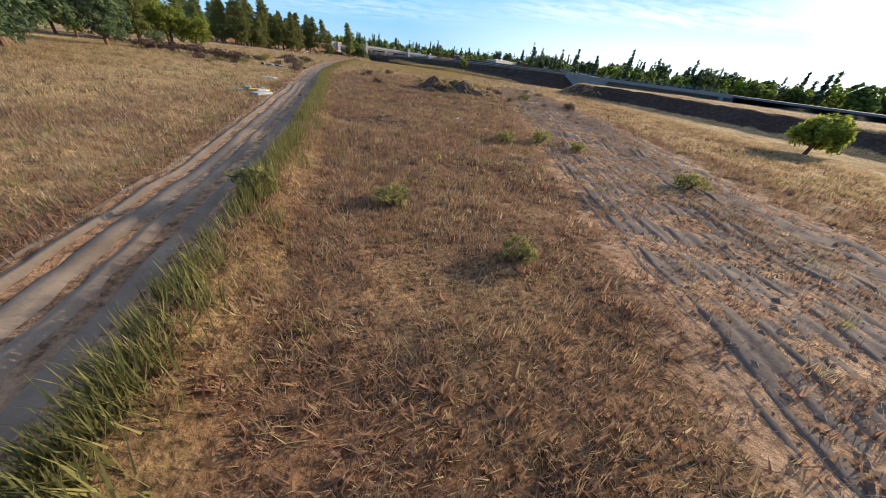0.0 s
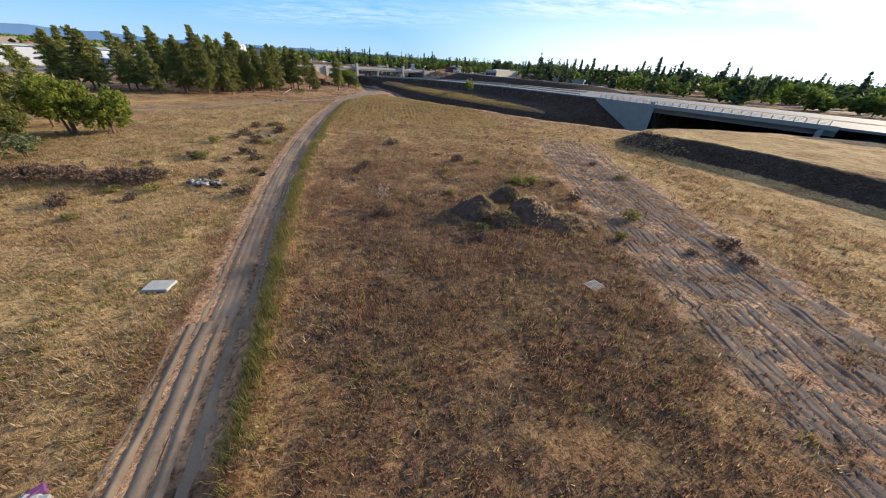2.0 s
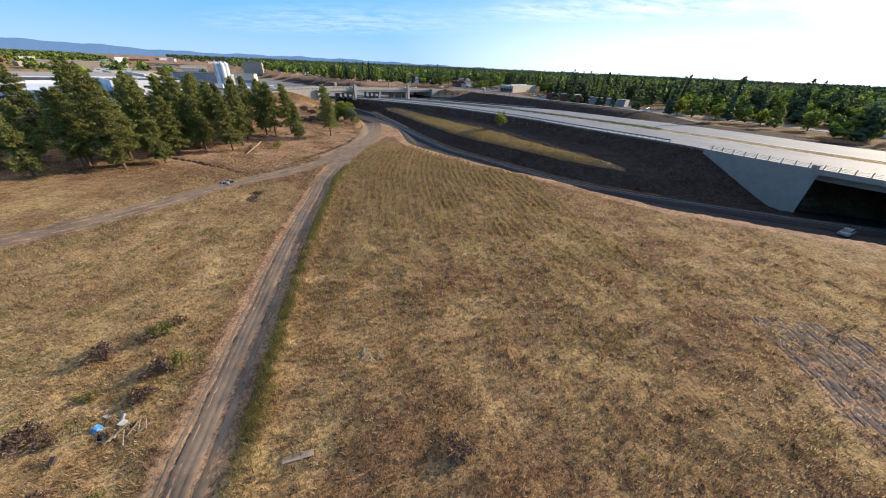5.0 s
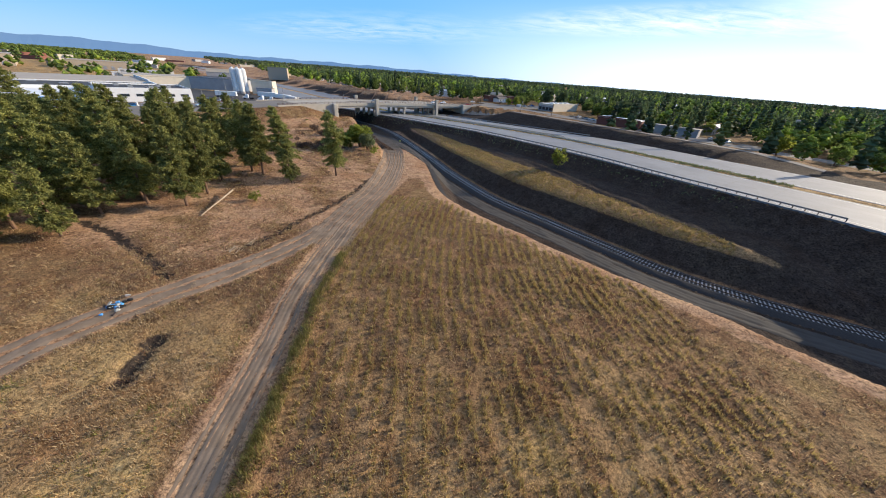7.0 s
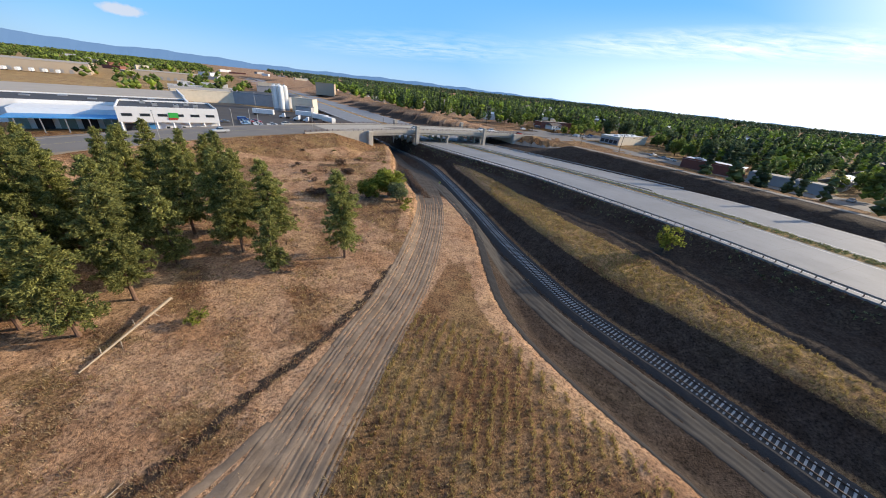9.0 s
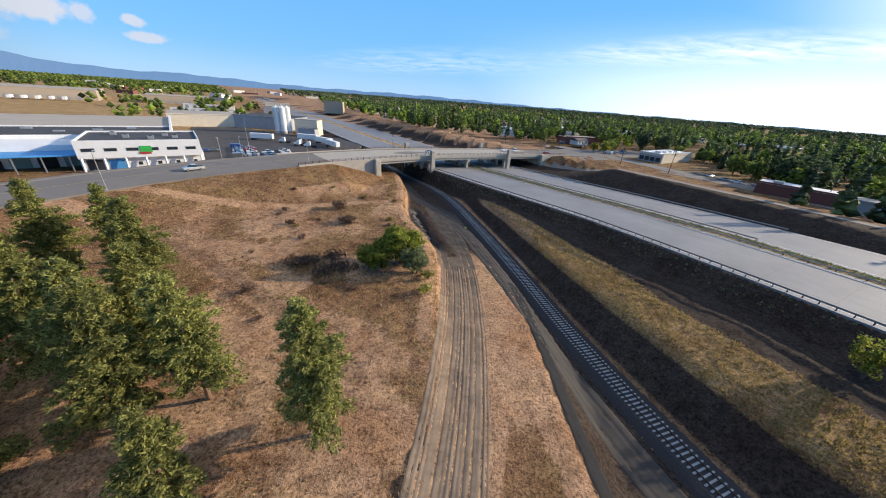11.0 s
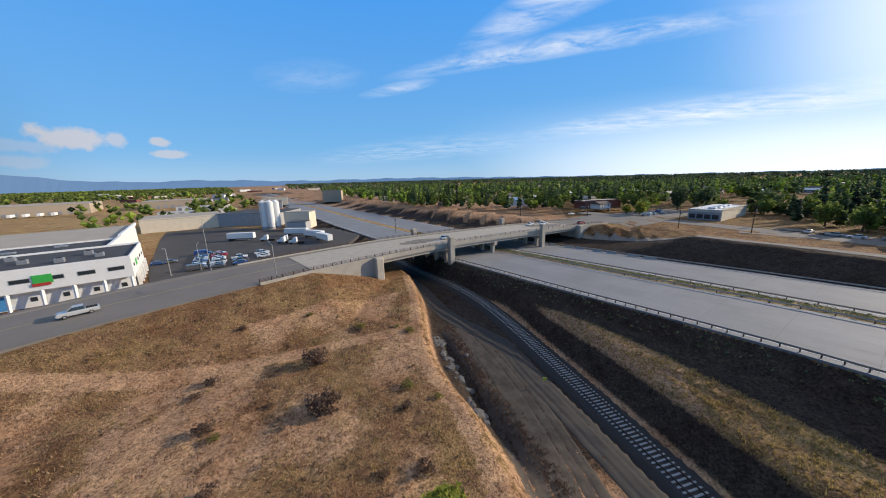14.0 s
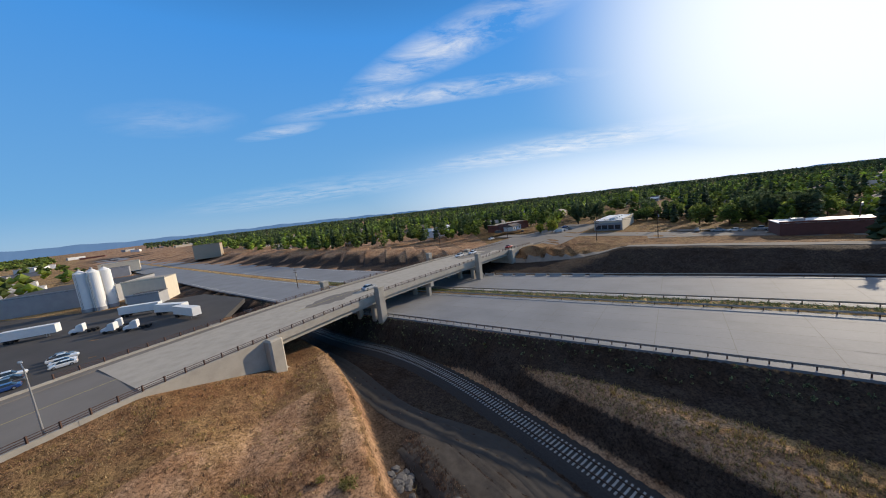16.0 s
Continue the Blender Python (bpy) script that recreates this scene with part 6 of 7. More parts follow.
def tufts(name, pts, hgt, spread, blades, width, material, label, z=None):
    k = len(pts)
    z = gz(pts[:, 0], pts[:, 1]) if z is None else z
    base = np.repeat(np.c_[pts, z - 0.02], blades, axis=0)
    hg = np.repeat(hgt, blades)[:, None] * rng.uniform(0.55, 1.15, (k * blades, 1))
    az = rng.uniform(0, 6.283, (k * blades, 1))
    lean = rng.uniform(0.15, 1.0, (k * blades, 1)) * np.repeat(spread, blades)[:, None]
    root = rng.normal(0, 1, (k * blades, 2)) * np.repeat(spread, blades)[:, None] * 0.5
    base[:, :2] += root
    dx, dy = np.cos(az), np.sin(az)
    w = np.repeat(width, blades)[:, None]
    v0 = base + np.c_[-dy * w, dx * w, 0 * w]
    v1 = base + np.c_[dy * w, -dx * w, 0 * w]
    v2 = base + np.c_[dx * lean, dy * lean, hg]
    ob = tri_mesh(name, np.stack([v0, v1, v2], 1), material)
    return tagged(ob, label, "grass", kind="stuff")


def meadow(n, xlo, xhi, ylo, yhi, thin=0.35):
    p = np.c_[rng.uniform(xlo, xhi, n), rng.uniform(ylo, yhi, n)]
    d = lie(p[:, 0], p[:, 1])
    br, gr, dk = paint(p[:, 0], p[:, 1], d)
    patch = 0.5 + 0.5 * wave(p[:, 0], p[:, 1], 11, 21) + 0.35 * wave(p[:, 0], p[:, 1], 3.7, 22)
    keep = (rng.uniform(0, 1, n) > br * 0.985) & (rng.uniform(0, 1, n) < np.clip(patch + thin, 0.12, 1)) & (d["e"] < 0.2) & (d["o"] > 1.2)
    keep &= (rng.uniform(0, 1, n) > 0.62 * smooth(-12, 8, p[:, 1]) * (p[:, 0] > np.interp(p[:, 1], [-12, 30, 60], [-10, -12, -10])))
    keep &= (d["r"] < -8) & (np.abs(track.east(p[:, 0], p[:, 1])) > 2.0)
    return p[keep]


def size_of(p, a, b2):
    return rng.uniform(a, b2, len(p))


pn = meadow(52000, -4, 40, -131, -88)
half = rng.uniform(0, 1, len(pn)) < np.clip(0.35 + 0.35 * wave(pn[:, 0], pn[:, 1], 9, 31), 0.1, 0.9)
for nm, q, mt, lab in (("dry_grass", pn[half], STRAW, "dry straw-coloured grass"), ("russet_grass", pn[~half], REDGRASS, "dry russet grass")):
    tufts(nm, q, size_of(q, 0.08, 0.24), size_of(q, 0.16, 0.42), 11, size_of(q, 0.007, 0.015), mt, lab)
pf = meadow(170000, -46, 66, -131, 62)
half = rng.uniform(0, 1, len(pf)) < np.clip(0.55 + 0.35 * wave(pf[:, 0], pf[:, 1], 14, 31) + pale_straw(pf[:, 0], pf[:, 1], lie(pf[:, 0], pf[:, 1])) - 0.7 * (pf[:, 0] > 0) * smooth(-25, -42, pf[:, 1]), 0.05, 1)
for nm, q, mt, lab in (("dry_grass", pf[half], STRAW, "dry straw-coloured grass"), ("russet_grass", pf[~half], REDGRASS, "dry russet grass")):
    tufts(nm, q, size_of(q, 0.14, 0.38), size_of(q, 0.16, 0.38), 7, size_of(q, 0.018, 0.045), mt, lab)
for n9, x0, x1, y0, y1 in ((30000, -44, 62, -112, 45), (15000, -100, -20, 60, 182)):
    cl = meadow(n9, x0, x1, y0, y1, 0.15)
    cl = cl[(rng.uniform(0, 1, len(cl)) < 0.35) | (track.east(cl[:, 0], cl[:, 1]) > 0) | (cl[:, 1] > 60)]
    pick = (rng.uniform(0, 1, len(cl)) + 0.3 * wave(cl[:, 0], cl[:, 1], 16, 91)) * 3
    for k9, (nm, mt, lab) in enumerate((("russet_clumps", REDGRASS, "russet clumps of dry grass"), ("brush_clumps", BRUSH, "dark dry stalks in the grass"), ("weed_clumps", DRYWEED, "yellowing weeds in dry grass"))):
        q9 = cl[np.clip(pick.astype(int), 0, 2) == k9]
        tufts(nm, q9, size_of(q9, 0.22, 0.5), size_of(q9, 0.25, 0.5), 13, size_of(q9, 0.018, 0.04), mt, lab)
bun = meadow(2600, -4, 46, -129, -30, 0.1)
tufts("bunch_grass", bun, size_of(bun, 0.22, 0.5), size_of(bun, 0.3, 0.6), 30, size_of(bun, 0.008, 0.016), STRAW, "pale bleached bunches of dry grass")
gw = meadow(1500, -3, 46, -129, -40, 0.0)
gw = gw[wave(gw[:, 0], gw[:, 1], 12, 62) > 0.1]
tufts("green_weeds", gw, size_of(gw, 0.2, 0.5), size_of(gw, 0.15, 0.35), 22, size_of(gw, 0.01, 0.022), WEED, "yellow-green weeds among the dry grass")
pw = meadow(46000, -100, -18, 20, 182, 0.15)
half = rng.uniform(0, 1, len(pw)) < 0.5
for nm, q, mt, lab in (("dry_grass", pw[half], STRAW, "sparse dry grass"), ("russet_grass", pw[~half], REDGRASS, "sparse russet grass")):
    tufts(nm, q, size_of(q, 0.15, 0.4), size_of(q, 0.2, 0.4), 6, size_of(q, 0.02, 0.045), mt, lab)
# crop-like rows of yellow-green weeds at the field's far end, verge weeds along the track
q = []
for k in range(34):
    off = 3.4 + k * 1.3
    s = np.arange(s_of(track, -28), s_of(track, 62), 0.24)
    p = track.off(s, np.full(len(s), off) + 0.12 * np.sin(s * 0.7 + k) + rng.normal(0, 0.09, len(s)))
    p += rng.normal(0, 0.08, p.shape)
    q.append(p)
q = np.concatenate(q)
dd = edge.east(q[:, 0], q[:, 1])
q = q[(dd < -1.5) & (rng.uniform(0, 1, len(q)) < np.clip(0.7 + 0.45 * wave(q[:, 0], q[:, 1], 13, 41), 0.2, 0.97) * (0.25 + 0.75 * smooth(-20, 12, q[:, 1])) * smooth(-30, -10, q[:, 1]))]
tufts("weed_rows", q, size_of(q, 0.28, 0.60), size_of(q, 0.18, 0.36), 10, size_of(q, 0.03, 0.06), DRYWEED, "yellow-green weeds growing in rows")
s = np.repeat(np.arange(s_of(track, -130), s_of(track, 34), 0.14), 4)
vg = track.off(s, np.interp(s, [s_of(track, -100), s_of(track, -60), s_of(track, -30)], [1.95, 2.0, 2.5]) + np.abs(rng.normal(0, 0.55, len(s))))
vg = vg[rng.uniform(0, 1, len(vg)) < np.clip(0.65 + 0.5 * wave(vg[:, 0], vg[:, 1], 5, 51), 0.1, 1)]
tufts("verge_weeds", vg, size_of(vg, 0.3, 0.8), size_of(vg, 0.2, 0.42), 15, size_of(vg, 0.011, 0.026), WEED, "tall yellow-green weeds along the dirt track")
s = np.arange(s_of(track, -130), s_of(track, 34), 0.3)
vl = track.off(s, -2.9 - np.abs(rng.normal(0, 0.6, len(s))))
tufts("verge_weeds", vl, size_of(vl, 0.15, 0.35), size_of(vl, 0.12, 0.3), 7, size_of(vl, 0.015, 0.035), WEED, "short weeds along the dirt track")
gl = meadow(15000, -46, -4, -88, 10, 0.0)
gl = gl[wave(gl[:, 0], gl[:, 1], 10, 61) > 0.05]
tufts("green_weeds", gl, size_of(gl, 0.15, 0.4), size_of(gl, 0.15, 0.35), 8, size_of(gl, 0.02, 0.04), WEED, "grey-green weeds in dry grass")
# berm grass
s = rng.uniform(s_of(rail, 38), s_of(rail, 165), 15000)
o = rng.uniform(6.5, 26, len(s))
bp = rail.off(s, o)
bp = bp[(o < 99) & (hw.east(bp[:, 0], bp[:, 1]) < shade_at(bp[:, 1])) & (o > crest_at(bp[:, 1]) - 0.5)]
tufts("berm_grass", bp, size_of(bp, 0.2, 0.5), size_of(bp, 0.15, 0.35), 7, size_of(bp, 0.03, 0.06), DRYWEED, "dense golden dry grass on the berm")
# motorway verge and median weeds
s = rng.uniform(s_of(hw, 60), s_of(hw, 250), 5200)
s2 = np.where(rng.uniform(0, 1, len(s)) < 0.88, rng.uniform(HW_W + 0.6, HW_W + MED_W - 0.6, len(s)), rng.uniform(-3.5, -0.2, len(s)))
mp = hw.off(s, s2)
k = len(mp)
V = scatter_tris(np.c_[mp, np.where(s2 > 0, hw_z(mp[:, 1]) + 0.25, gz(mp[:, 0], mp[:, 1]) + 0.2)], rng.uniform(0.15, 0.34, k), 9, rng)
tagged(tri_mesh("roadside_weeds", V, SAGE), "green weeds along the motorway edge and median", "weeds", kind="stuff")

# ---- far woods and town trees ----
rng = np.random.RandomState(99)


def far_trees(name, pts, hts, wid, conical, k, material, label, size=0.52, sprays=4, spray=0.9):
    """Crowns of k lumps each, every lump a ragged eight-sided clump of leaves."""
    n2 = len(pts)
    z = np.where(hw.east(pts[:, 0], pts[:, 1]) > 60, 3.0, gz(pts[:, 0], pts[:, 1]))
    t = (np.arange(k)[None] + rng.uniform(0, 1, (n2, k))) / k
    t = np.where(conical[:, None], 0.1 + 0.9 * t, 0.2 + 0.75 * t)
    rad = np.where(conical[:, None], (1 - t) * 0.7, 0.66 * np.sqrt(np.clip(1 - ((t - 0.56) / 0.46) ** 2, 0.0, 1)))
    az = np.arange(k)[None] * 2.4 + rng.uniform(0, 6.283, (n2, 1)) + rng.uniform(-0.5, 0.5, (n2, k))
    rr = rad * wid[:, None] * rng.uniform(0.5, 1.1, (n2, k))
    c = np.stack([pts[:, 0, None] + rr * np.cos(az), pts[:, 1, None] + rr * np.sin(az), z[:, None] + t * hts[:, None]], -1).reshape(-1, 3)
    lump = np.where(conical[:, None], 0.30 + 0.42 * (1 - t), size) * wid[:, None] * rng.uniform(0.7, 1.2, (n2, k))
    o = np.array([(1, 0, 0), (0, 1, 0), (-1, 0, 0), (0, -1, 0), (0, 0, 1), (0, 0, -0.8)])
    spin = rng.uniform(0, 6.283, len(c))
    ox = np.stack([o[None, :, 0] * np.cos(spin)[:, None] - o[None, :, 1] * np.sin(spin)[:, None], o[None, :, 0] * np.sin(spin)[:, None] + o[None, :, 1] * np.cos(spin)[:, None], np.broadcast_to(o[None, :, 2], (len(c), 6)) * 0.85], -1)
    V = c[:, None, :] + ox * lump.reshape(-1, 1, 1) * rng.uniform(0.7, 1.25, (len(c), 6, 1))
    f = np.array([(0, 1, 4), (1, 2, 4), (2, 3, 4), (3, 0, 4), (1, 0, 5), (2, 1, 5), (3, 2, 5), (0, 3, 5)])
    faces = (np.arange(len(c))[:, None, None] * 6 + f[None]).reshape(-1, 3)
    V = V.reshape(-1, 3)
    # loose sprays over the lumps, so that the outline is ragged
    sp = c[rng.uniform(0, 1, len(c)) < 0.8]
    S = scatter_tris(sp + rng.normal(0, 1, sp.shape) * 0.5, np.full(len(sp), spray), sprays, rng).reshape(-1, 3)
    faces = np.concatenate([faces, len(V) + np.arange(len(S)).reshape(-1, 3)])
    ob = mesh_np(name, np.concatenate([V, S]), faces, material)
    return tagged(ob, label, "trees", kind="stuff")


def town_ok(p):
    h = hw.east(p[:, 0], p[:, 1])
    r = road.east(p[:, 0], p[:, 1]) + ROAD_W / 2
    ok = (h > 86) & (np.abs(r) > 20) & (np.abs(street.east(p[:, 0], p[:, 1])) > 13)
    ok &= ~((p[:, 0] > 15) & (p[:, 0] < 112) & (p[:, 1] > 196) & (p[:, 1] < 335))
    ok &= ~((p[:, 0] < 50) & (p[:, 1] < 330))
    return ok


def ring(n, r0, r1, a0, a1, power=1.0):
    r = r0 + (r1 - r0) * rng.uniform(0, 1, n) ** power
    a = np.radians(rng.uniform(a0, a1, n))
    return np.c_[r * np.sin(a), 100 + r * np.cos(a)]


hs = np.array(spots)
p = ring(13000, 110, 1000, -32, 128, 0.85)
p = p[town_ok(p)]
open_ground = 0.55 + 0.5 * wave(p[:, 0], p[:, 1], 120, 201) + 0.35 * wave(p[:, 0], p[:, 1], 45, 202)
p = p[(rng.uniform(0, 1, len(p)) < np.clip(open_ground, 0.12, 0.95)) & (np.min((p[:, None, 0] - hs[None, :, 0]) ** 2 + (p[:, None, 1] - hs[None, :, 1]) ** 2, axis=1) > 130)]
con = rng.uniform(0, 1, len(p)) < np.clip(0.3 + 0.4 * wave(p[:, 0], p[:, 1], 90, 203), 0.05, 0.8)
close = np.hypot(p[:, 0] - 10, p[:, 1] - 90) < 340
for sel, k, size, sprays, spray in ((close, 22, 0.3, 14, 0.75), (~close, 11, 0.5, 3, 1.2)):
    a, b2 = sel & ~con, sel & con
    far_trees("town_trees", p[a], rng.uniform(5, 13, a.sum()), rng.uniform(2.4, 6.0, a.sum()), np.zeros(a.sum(), bool), k, LEAF2, "green leafy trees among the town houses", size, sprays, spray)
    far_trees("town_conifers", p[b2], rng.uniform(9, 20, b2.sum()), rng.uniform(2.0, 3.6, b2.sum()), np.ones(b2.sum(), bool), k, LEAF3, "dark green conifers among the town houses", size, sprays, spray)
p = ring(7500, 900, 3900, -36, 130, 0.7)
p = p[(hw.east(p[:, 0], p[:, 1]) > 150)]
con = rng.uniform(0, 1, len(p)) < 0.4
far_trees("far_woods", p, rng.uniform(8, 19, len(p)), rng.uniform(5, 11, len(p)), con, 5, LEAF3, "dark green wooded town reaching to the horizon")
p = np.r_[ring(2600, 900, 3400, -80, -44, 0.8), ring(60, 330, 800, -62, -40)]
p = p[np.abs(hw.east(p[:, 0], p[:, 1]) - 25) > 60]
far_trees("far_trees", p, rng.uniform(6, 13, len(p)), rng.uniform(4, 9, len(p)), np.zeros(len(p), bool), 5, LEAF2, "distant trees of the western suburb")
# trees close behind the motorway, each a tree of its own
tt = [broad(10, 4.6, 60, "full green roadside tree by the town street", LEAF2, 0.12, 170, leaf=0.36, k=38), broad(8, 3.6, 61, "bright green street tree", LEAF, 0.15, 130, leaf=0.33, k=38), broad(14, 5.2, 62, "large dark green tree behind the shops", LEAF3, 0.08, 230, leaf=0.42, k=38)]
TS = [(112, 236, 0), (118, 226, 2), (124, 240, 2), (130, 228, 2), (122, 216, 2), (138, 244, 2), (112, 250, 0), (58, 296, 1), (52, 300, 1), (64, 306, 0), (70, 318, 0), (120, 292, 0), (128, 300, 2), (135, 285, 0), (104, 318, 2), (92, 322, 2), (116, 320, 0), (142, 262, 0), (150, 226, 0), (158, 210, 2), (168, 196, 0), (180, 176, 2), (175, 160, 1), (190, 150, 0), (200, 128, 2), (165, 170, 0), (152, 190, 1), (210, 112, 0), (205, 96, 2), (220, 80, 0), (196, 116, 1), (188, 138, 2), (150, 118, 0), (160, 104, 1), (170, 92, 0), (178, 78, 2), (192, 60, 0), (205, 44, 1), (140, 132, 1), (214, 30, 0), (236, 10, 2), (-40, 366, 0), (-58, 384, 1), (-20, 352, 1), (6, 352, 0), (20, 362, 2), (-76, 404, 0), (-95, 420, 0)]
done = set()
for i, (x, y, k) in enumerate(TS):
    mt = pose(x, y, 3.0, 0, 0, i * 77)
    if k not in done:
        done.add(k)
        tt[k].matrix_world = mt
    else:
        f = 0.8 + 0.05 * (i % 8)
        copy_thing(tt[k], mt).scale = (f, f, f)

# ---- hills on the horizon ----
m, n, l, b = mat("hazed_hills", 1.0)
# haze of distance put into the colour: bluish base, blue emission
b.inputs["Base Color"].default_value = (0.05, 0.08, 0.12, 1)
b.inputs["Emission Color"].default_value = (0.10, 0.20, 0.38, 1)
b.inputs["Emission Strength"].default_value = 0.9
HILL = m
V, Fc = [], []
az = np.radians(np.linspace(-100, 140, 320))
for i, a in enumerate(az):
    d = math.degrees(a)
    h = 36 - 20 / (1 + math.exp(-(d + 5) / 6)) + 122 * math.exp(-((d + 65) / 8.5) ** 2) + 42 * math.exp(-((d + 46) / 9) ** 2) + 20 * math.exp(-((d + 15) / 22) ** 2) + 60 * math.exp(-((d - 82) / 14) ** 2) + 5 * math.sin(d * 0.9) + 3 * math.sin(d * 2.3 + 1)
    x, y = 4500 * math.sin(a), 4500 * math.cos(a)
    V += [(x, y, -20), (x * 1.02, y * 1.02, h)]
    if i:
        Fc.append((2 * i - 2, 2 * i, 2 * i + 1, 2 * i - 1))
tagged(mesh_np("backdrop_hills", V, Fc, HILL), "wooded hills on the horizon with blue haze in their colour", "hills", kind="structure")

# ---- dirt tracks ----
def earth(name, near_c, far_c, y0, y1):
    """Bare earth that turns from tan to grey along the trench."""
    m = plain(name, near_c, 0.95, vary=0.24, scale=0.9, fine=9, relief=0.6)
    n, l = m.node_tree.nodes, m.node_tree.links
    b = n["Principled BSDF"]
    src = b.inputs["Base Color"].links[0].from_socket
    co = where(n)
    sp, mr = n.new("ShaderNodeSeparateXYZ"), n.new("ShaderNodeMapRange")
    l.new(co, sp.inputs[0])
    l.new(sp.outputs[1], mr.inputs[0])
    mr.inputs[1].default_value, mr.inputs[2].default_value = y0, y1
    k = tuple(f / a for a, f in zip(near_c, far_c))
    grey = mix(n, l, mr.outputs[0], (1.0, 1.0, 1.0), k)
    patch = ramp(n, l, noise_at(n, l, 0.35, 5, 0.7, co), [(0.36, (0.72, 0.7, 0.68)), (0.6, (1.08, 1.08, 1.08))])
    c = mix(n, l, 1.0, mix(n, l, 1.0, src, grey, "MULTIPLY"), patch, "MULTIPLY")
    l.new(c, b.inputs["Base Color"])
    return m


DIRT = earth("packed_dirt", (0.235, 0.175, 0.125), (0.07, 0.06, 0.052), 96, 128)


def rut_strip(name, line, s0, s1, half, ruts, label, zlift=0.03, deep=0.09, step=0.6, shift=0.0, across=0.22, rough=0.0):
    offs = np.arange(-half, half + 0.01, across)
    prof = np.full(len(offs), zlift)
    for c0, w, dp in ruts:
        prof -= dp * np.exp(-((offs - c0) / w) ** 2) - dp * 0.45 * np.exp(-((np.abs(offs - c0) - w * 2) / (w * 0.8)) ** 2)
    prof = prof - 0.16 * smooth(half - 0.5, half, np.abs(offs))
    prof[0] = prof[-1] = -0.35
    ob = ribbon(name, line, s0, s1, step, offs + shift, prof, DIRT, zfun=gz, wob=lambda x, y: 0.02 * wave(x, y, 2.2, 71) + 0.012 * wave(x, y, 0.8, 72) + rough * (0.035 * wave(x, y, 1.0, 73) + 0.05 * wave(x, y, 5.0, 74) - 0.01))
    ob.data.polygons.foreach_set("use_smooth", np.ones(len(ob.data.polygons), bool))
    return tagged(ob, label, "dirt track", kind="structure")


rut_strip("dirt_track", track, s_of(track, -138), s_of(track, -78), 2.15, [(-1.5, 0.16, 0.14), (-0.8, 0.15, 0.19), (0.1, 0.13, 0.09), (0.85, 0.18, 0.18), (1.5, 0.12, 0.08)], "dusty dirt track with deep wheel ruts", shift=-0.5)
rut_strip("dirt_track", track, s_of(track, -79), s_of(track, 42), 1.85, [(-1.35, 0.12, 0.07), (-0.95, 0.16, 0.16), (-0.5, 0.12, 0.08), (0.2, 0.12, 0.05), (0.75, 0.18, 0.17), (1.2, 0.12, 0.08)], "dusty dirt track with two wheel ruts")
rut_strip("dirt_track", track, s_of(track, 36), s_of(track, 114.5), 4.2, [(c0 + 0.12 * math.sin(c0 * 7), 0.12, 0.055 + 0.03 * math.sin(c0 * 4.3)) for c0 in np.arange(-3.7, 3.8, 0.52)], "wide dirt track with many wheel ruts", shift=-0.9, across=0.13)
DIRT_BACK = DIRT
rut_strip("dirt_track", track, s_of(track, 114), s_of(track, 158), 4.6, [(c0, 0.17, 0.04) for c0 in (-3.2, -1.5, 1.6, 2.9)], "grey rutted end of the dirt track", shift=-0.95, zlift=0.03)
DIRT = DIRT_BACK
rut_strip("dirt_track", track_b, 20, track_b.s[-1], 2.4, [(-0.9, 0.3, 0.06), (0.9, 0.3, 0.06)], "faint dirt track across the grass")
service = Line([tuple(rail.off(s, -5.9)) for s in np.arange(s_of(rail, 4), s_of(rail, 158), 9.0)] + [(-40, 164), (-54, 186), (-72, 206), (-100, 236)])
m = plain("grey_gravel_dirt", (0.055, 0.05, 0.046), 0.95, vary=0.2, scale=0.6, fine=9, relief=0.5)
DIRT_BACK = DIRT
DIRT = m
rut_strip("service_road", service, 2, s_of(service, 200), 2.5, [(c0, 0.22, 0.05) for c0 in (-1.1, 0.9)], "grey gravel service road beside the railway", zlift=0.05)
DIRT = DIRT_BACK
# steep near-black bank between the field and the service road
BLACK = plain("near_black_bank", (0.014, 0.014, 0.017), 0.95, vary=0.4, scale=0.8, fine=6, relief=0.8)
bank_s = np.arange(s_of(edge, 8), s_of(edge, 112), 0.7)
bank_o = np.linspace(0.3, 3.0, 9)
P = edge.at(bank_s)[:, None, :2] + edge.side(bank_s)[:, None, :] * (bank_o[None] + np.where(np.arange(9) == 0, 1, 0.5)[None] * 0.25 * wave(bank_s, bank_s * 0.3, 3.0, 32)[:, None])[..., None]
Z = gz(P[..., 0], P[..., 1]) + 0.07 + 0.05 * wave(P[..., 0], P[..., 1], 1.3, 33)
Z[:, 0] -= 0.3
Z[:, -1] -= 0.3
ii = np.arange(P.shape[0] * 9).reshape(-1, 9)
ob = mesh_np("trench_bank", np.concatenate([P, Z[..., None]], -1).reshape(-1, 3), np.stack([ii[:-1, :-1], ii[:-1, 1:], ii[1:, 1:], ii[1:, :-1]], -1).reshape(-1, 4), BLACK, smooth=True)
tagged(ob, "steep near-black bank along the field's edge", "bank", kind="structure")
